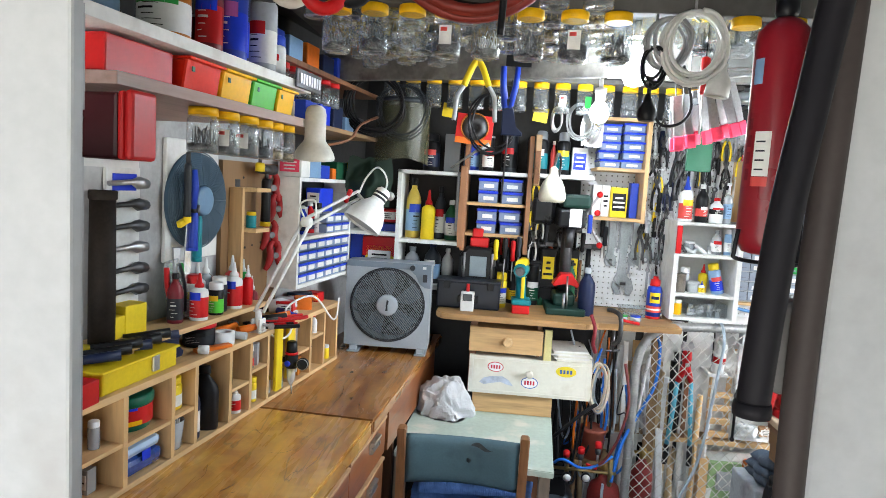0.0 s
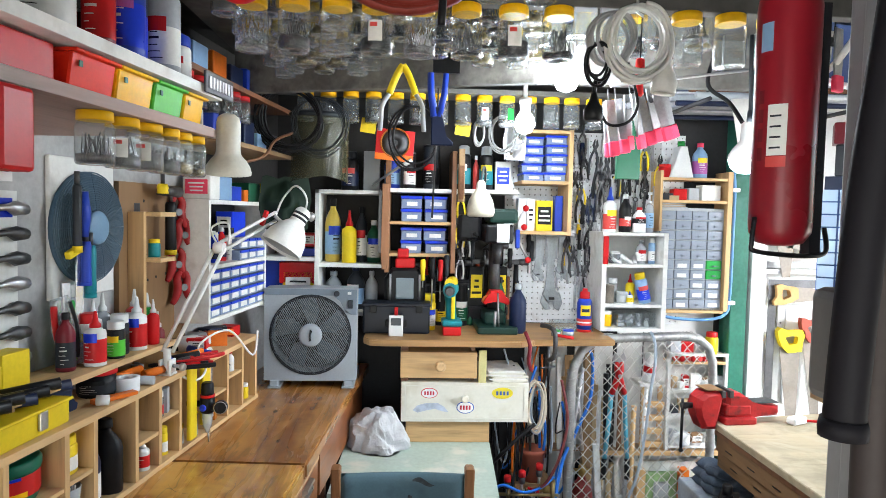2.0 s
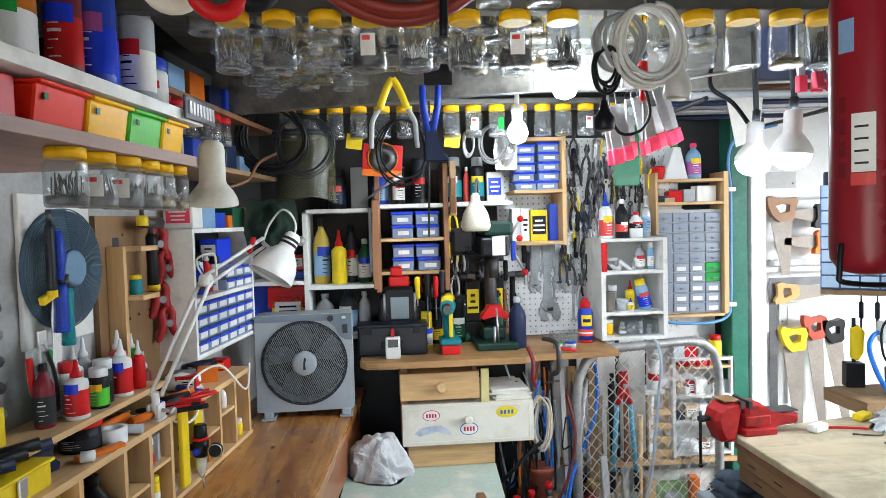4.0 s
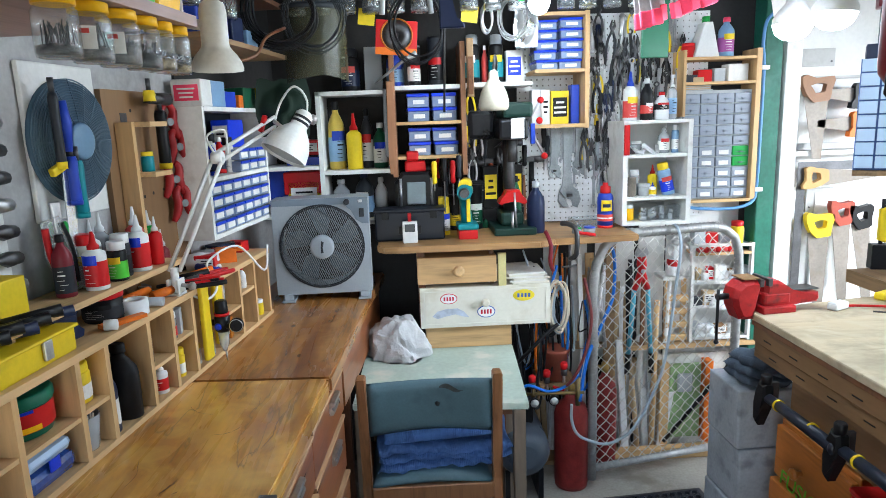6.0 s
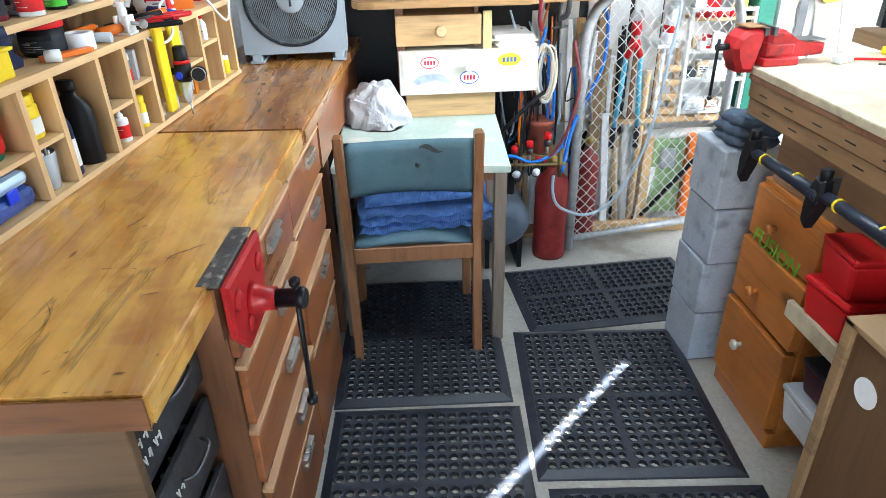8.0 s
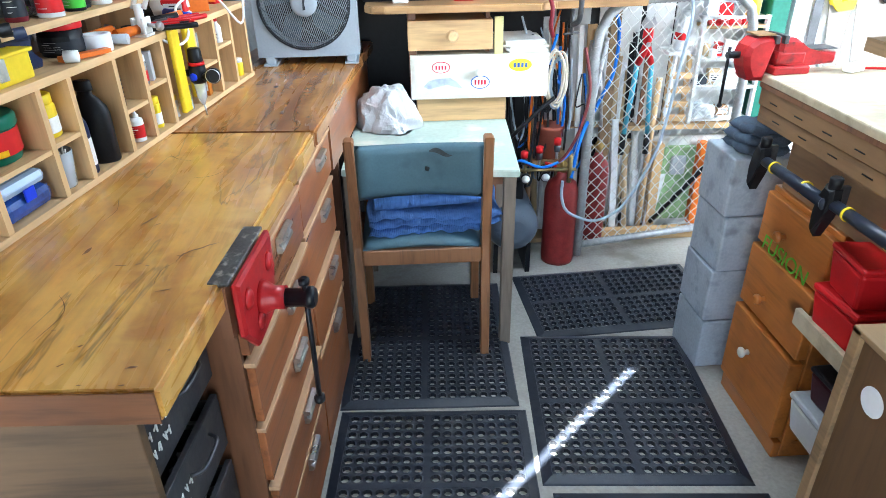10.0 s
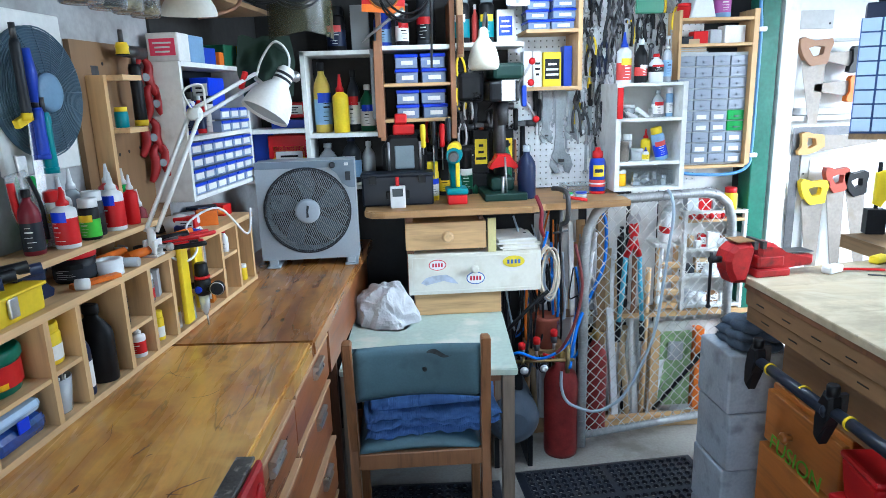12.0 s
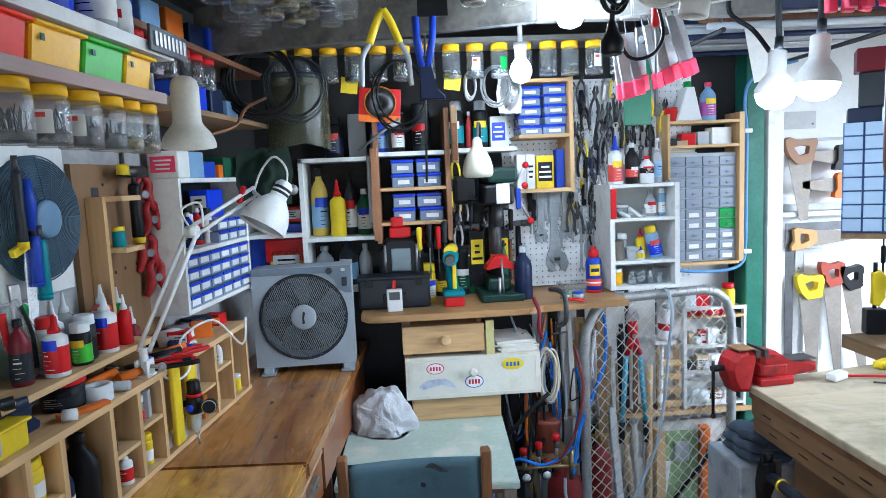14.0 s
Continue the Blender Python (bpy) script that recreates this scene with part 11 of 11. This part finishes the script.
plate(bm, [(-0.130, -0.020), (-0.075, -0.024), (-0.046, 0.132), (-0.085, 0.140), (-0.125, 0.132), (-0.150, 0.108), (-0.160, 0.070), (-0.152, 0.030)], 0.092, pose(0, -0.046, 0), bevel=0.016)
part("moving_jaw", bm, VRED, v2)
bm = B()
box(bm, 0.045, 0.180, -0.034, 0.034, 0.0805, 0.086, bevel=0.002)
part("slide", bm, DSTEEL, v2, "dark steel cover along the slide")
bm = B()
box(bm, -0.066, -0.050, -0.05, 0.05, 0.112, 0.142, bevel=0.002)
box(bm, -0.034, -0.018, -0.05, 0.05, 0.112, 0.142, bevel=0.002)
part("jaw_plates", bm, DSTEEL, v2)
bm = B()
cyl(bm, (-0.15, 0, 0.07), (-0.20, 0, 0.07), 0.013)
cyl(bm, (-0.195, 0, 0.10), (-0.195, 0.0, -0.12), 0.0055)
lathe(bm, [(0.006, -0.008), (0.010, 0), (0.006, 0.008)], 10, pose(-0.195, 0, -0.12))
part("screw_handle", bm, BLACKM, v2)
bm = B()
box(bm, -0.125, -0.06, -0.04, 0.035, 0.1425, 0.147)
part("packing_board", bm, M["brown"], v2)

solid("rag", cloth_heap(2.7, 0.15, 0.10, 0.06), RAG, pose(1.55, 2.36, 1.018, 0, 0, 10), "grey cotton rag heaped on the worktop", "rag")
bm = B()
tube(bm, smooth_line([(1.27, 2.30, 1.022), (1.33, 2.27, 1.024), (1.38, 2.31, 1.022), (1.46, 2.26, 1.023), (1.40, 2.20, 1.022), (1.30, 2.22, 1.022)], 6), 0.0025, 5)
solid("wire", bm, M["dsteel"], pose(0, 0, 0), "thin twisted wire lying on the worktop", "wire")
bm = B()
tube(bm, smooth_line([(1.20, 2.36, 1.024), (1.26, 2.345, 1.026), (1.34, 2.33, 1.024)], 6), 0.004, 6)
solid("wire", bm, M["red"], pose(0, 0, 0), "short red wire lying on the worktop", "wire")
for x, y, c, n in ((1.20, 2.345, "white", "connector"), (1.475, 2.22, "dgreen", "offcut"), (1.39, 2.42, "yellow", "clip")):
    bm = B(); cbox(bm, (0, 0, 0.012), (0.06, 0.03, 0.022), bevel=0.006); solid(n, bm, M[c], pose(x, y, 1.0182, 0, 0, 25), "small plastic piece lying on the worktop", "scrap")
# pen pot, blue hose and drill chargers at the far end
pp = thing("pen_pot", pose(1.66, 2.60, 1.03), "dark pot full of pens and brushes on the timber ledge", "pot")
bm = B(); lathe(bm, [(0.040, 0.0), (0.044, 0.09), (0.04, 0.09), (0.036, 0.005)], 18); part("pot", bm, DGREYP, pp)
for k in range(8):
    bm = B(); cyl(bm, (rj.uniform(-0.02, 0.02), rj.uniform(-0.02, 0.02), 0.01), (rj.uniform(-0.06, 0.06), rj.uniform(-0.04, 0.04), rj.uniform(0.15, 0.2)), 0.005, None, 7); part("pen", bm, M[rj.choice(("paper", "black", "yellow", "steel", "white"))], pp)
bm = B(); box(bm, 1.50, 2.3, 2.54, 2.75, 0.985, 1.029); solid("far_plank", bm, OLDTIM, pose(0, 0, 0), "timber ledge behind the worktop", "ledge")
bm = B(); box(bm, 1.9, 1.94, 2.68, 2.72, 0, 0.985); solid("prop_post", bm, OLDTIM, pose(0, 0, 0), "timber prop under the ledge", "post")
cable([(1.60, 2.56, 1.04), (1.585, 2.6, 1.10), (1.60, 2.66, 1.18), (1.66, 2.7, 1.22), (1.74, 2.7, 1.20), (1.80, 2.68, 1.10), (1.78, 2.62, 1.04)], 0.008, BLUEH, "bright blue hose looped behind the pen pot", "hose", "hose")
for k, (x, z, c) in enumerate(((1.80, 1.03, "black"), (1.92, 1.03, "dgrey"), (2.04, 1.03, "black"))):
    carton(pose(x, 2.66, z, 0, 0, 8 * k), 0.10, 0.12, 0.16 + 0.05 * (k % 2), c, "yellow" if k == 0 else "paper", "dark power tool charger on the ledge", "charger")
for k in range(5):
    bm = B()
    x = 0.13 + 0.05 * k
    cyl(bm, (x, 0.075, -0.0205), (x, 0.075, -0.05), 0.0025, None, 6)
    lathe(bm, [(0.004, -0.05), (0.008, -0.055), (0.008, -0.11), (0.004, -0.115), (0.003, -0.16 - 0.01 * k)], 8, pose(x, 0.075, 0))
    solid("hanging_tool", bm, M[("black", "dgrey", "black", "dsteel", "black")[k]], CAB, "dark hand tool hung under the blue cabinet", "hand tool", "tools hung under the blue cabinet")
# white socket box, black lead and yellow grip above the ledge
wb = thing("junction_box", pose(1.70, 2.69, 1.175, 0, 0, -20), "white plastic junction box with a black lead", "box")
bm = B()
box(bm, -0.034, 0.034, -0.025, 0.025, 0.012, 0.086, bevel=0.006)
part("case", bm, M["white"], wb)
bm = B()
box(bm, -0.012, 0.012, -0.028, -0.0255, 0.035, 0.063, bevel=0.001)
part("rocker", bm, M["grey"], wb)
bm = B()
cyl(bm, (0, 0, -0.1455), (0, 0, 0.012), 0.008)
part("post", bm, M["grey"], wb)
cable([(1.70, 2.66, 1.25), (1.675, 2.65, 1.285), (1.645, 2.66, 1.24), (1.652, 2.66, 1.15), (1.70, 2.66, 1.09)], 0.004, BLACKP, "black lead looping out of the white box")
yc = thing("trigger_clamp", pose(1.60, 2.735, 1.03, 0, 0, -15), "yellow and black trigger clamp standing on the ledge", "clamp")
bm = B()
box(bm, -0.006, 0.006, -0.003, 0.003, 0, 0.24, bevel=0.001)
part("bar", bm, BLACKM, yc)
bm = B()
plate(bm, [(-0.010, 0.10), (0.012, 0.09), (0.030, 0.12), (0.026, 0.165), (0.034, 0.19), (0.014, 0.215), (-0.010, 0.205)], 0.02, pose(0, -0.01, 0), bevel=0.003)
part("grip", bm, M["yellow"], yc)
bm = B()
box(bm, -0.03, 0.03, -0.022, 0.022, 0, 0.085, bevel=0.004)
part("foot", bm, BLACKP, yc)

# ---- doorway things ----
fe = thing("fire_extinguisher", pose(0.410, 1.135, 1.588) @ Matrix.Diagonal((0.95, 0.95, 0.90, 1)), "dark red fire extinguisher with white labels on the door jamb", "fire extinguisher")
bm = B(); lathe(bm, [(0.010, 0.0), (0.022, 0.003), (0.029, 0.014), (0.030, 0.024), (0.030, 0.252), (0.028, 0.268), (0.018, 0.28), (0.010, 0.285)], 32); bo = part("cylinder", bm, MAROON, fe)
bm = B(); lathe_arc(bm, 0.0304, 1, -2.62, -2.02, 0.095, 0.148, 8); lb_ = part("label", bm, M["paper"], bo)
bm = B()
for k in range(4):
    lathe_arc(bm, 0.0307, 1, -2.54, -2.2, 0.102 + 0.011 * k, 0.104 + 0.011 * k, 6)
part("print", bm, M["dgrey"], lb_)
bm = B(); lathe_arc(bm, 0.0304, 1, -2.64, -2.02, 0.083, 0.094, 8); part("red_strip", bm, M["lred"], bo)
bm = B(); lathe_arc(bm, 0.0304, 1, -3.0, -2.55, 0.204, 0.234, 6); part("blue_label", bm, M["skyblue"], bo)
bm = B()
for k in range(4):
    lathe_arc(bm, 0.0304, 1, -2.98, -2.78, 0.09 + 0.020 * k, 0.104 + 0.020 * k, 4)
part("faded_print", bm, M["maroon"], bo)
bm = B(); lathe(bm, [(0.010, 0.283), (0.013, 0.29), (0.013, 0.31)], 14); box(bm, -0.012, 0.04, -0.006, 0.006, 0.31, 0.325); part("valve", bm, BLACKM, fe)
bm = B(); tube(bm, smooth_line([(-0.032, -0.01, 0.03), (-0.035, -0.012, 0.004), (-0.03, -0.012, -0.006), (0.02, -0.012, -0.010), (0.05, 0.0, -0.006), (0.054, 0.01, 0.02)], 5), 0.0026, 6); part("wire_bracket", bm, BLACKM, fe)
bm = B(); box(bm, 0.030, 0.0415, -0.004, 0.012, -0.01, 0.26); part("wall_bracket", bm, BLACKM, fe)

RUB = cm("black rubber hose", (0.010, 0.009, 0.011), 0.6, spec=0.12)
bm = B(); tube(bm, smooth_line([(0.330, 0.915, 1.478), (0.334, 0.915, 1.56), (0.341, 0.916, 1.65), (0.354, 0.918, 1.75), (0.372, 0.922, 1.90), (0.39, 0.94, 2.18)], 5), 0.0128, 16); rtu = thing("roller_tube", pose(0, 0, 0), "thick dark rubber tube hanging at the door jamb", "tube"); part("tube", bm, RUB, rtu)
bm = B(); lathe(bm, [(0.0145, 0), (0.0150, 0.006), (0.0138, 0.012)], 16, pose(0.330, 0.915, 1.474)); part("end_ring", bm, RUB, rtu)
bm = B(); tube(bm, smooth_line([(0.392, 0.968, 1.30), (0.388, 0.966, 1.50), (0.392, 0.966, 1.70), (0.399, 0.968, 1.95), (0.404, 0.97, 2.18)], 5), 0.013, 14); rub2 = thing("rubber_tube", pose(0, 0, 0), "brown-grey rubber tube hanging at the door jamb", "tube"); part("tube", bm, cm("brown grey rubber hose", (0.045, 0.036, 0.034), 0.55, spec=0.15), rub2)
bm = B(); cbox(bm, (0.397, 0.972, 1.90), (0.032, 0.026, 0.016), bevel=0.004); part("pipe_clip", bm, BLACKM, rub2)
bm = B(); box(bm, 0.376, 0.4115, 0.99, 1.03, 1.47, 1.56, bevel=0.008); solid("latch_box", bm, cm("grey latch plastic", (0.16, 0.155, 0.15), 0.5), pose(0, 0, 0), "grey plastic latch box on the door jamb", "latch")

wf = thing("window_frame", pose(0, 0, 0), "white painted narrow frame with dark panes beside the jamb", "frame")
for x in (-0.334,):
    for z0, z1 in ((1.70, 1.80), (1.46, 1.64), (1.0, 1.455)):
        bm = B(); box(bm, x - 0.004, x + 0.005, 1.04, 1.05, z0, z1); part("stile", bm, JAMB, wf)
for z in (1.80, 1.70, 1.64, 1.46, 1.0):
    bm = B(); box(bm, -0.392, -0.3295, 1.04, 1.05, z, z + 0.010); part("rail", bm, JAMB, wf)
bm = B(); box(bm, -0.392, -0.338, 1.052, 1.057, 1.0, 1.80); part("pane", bm, DARKWALL, wf)
bm = B(); box(bm, -0.44, -0.393, 1.03, 1.07, 0.0, 2.19); part("post", bm, JAMB, wf)

# spanner rack on the side wall
sr = thing("spanner_rack", L(-0.149, 0.14, 1.45), "white board rack of large spanners on the side wall", "rack")
bm = B(); box(bm, 0, 0.008, -0.05, 0.065, -0.19, 0.19); part("board", bm, WPAINT, sr)
for k in range(7):
    bm = B()
    z = -0.16 + 0.052 * k
    tube(bm, [(0.02, -0.055, z), (0.022, 0.02, z + 0.004), (0.02, 0.045, z + 0.002), (0.02, 0.075, z)], [0.006, 0.007, 0.016, 0.012], 8)
    part("spanner", bm, DSTEEL if k % 3 else STEEL, sr)
bm = B(); box(bm, 0.0085, 0.010, -0.03, 0.05, 0.135, 0.175); part("label", bm, M["lid blue"], sr)
dtu = thing("dark_tube", L(-0.11, 0.045, 1.37), "dark brown leather tube standing against the wall", "tube")
LEATH = cm("dark brown leather tube", (0.018, 0.013, 0.010), 0.6, var=0.25, spec=0.15, bump=0.06)
bm = B()
lathe(bm, [(0.028, -0.2), (0.0285, 0.0), (0.027, 0.20)], 24)
part("tube", bm, LEATH, dtu)
for z in (-0.198, 0.196):
    bm = B()
    lathe(bm, [(0.0285, z), (0.0300, z + 0.003), (0.0300, z + 0.018), (0.0285, z + 0.021)], 24, cap=False)
    part("end_band", bm, LEATH, dtu)
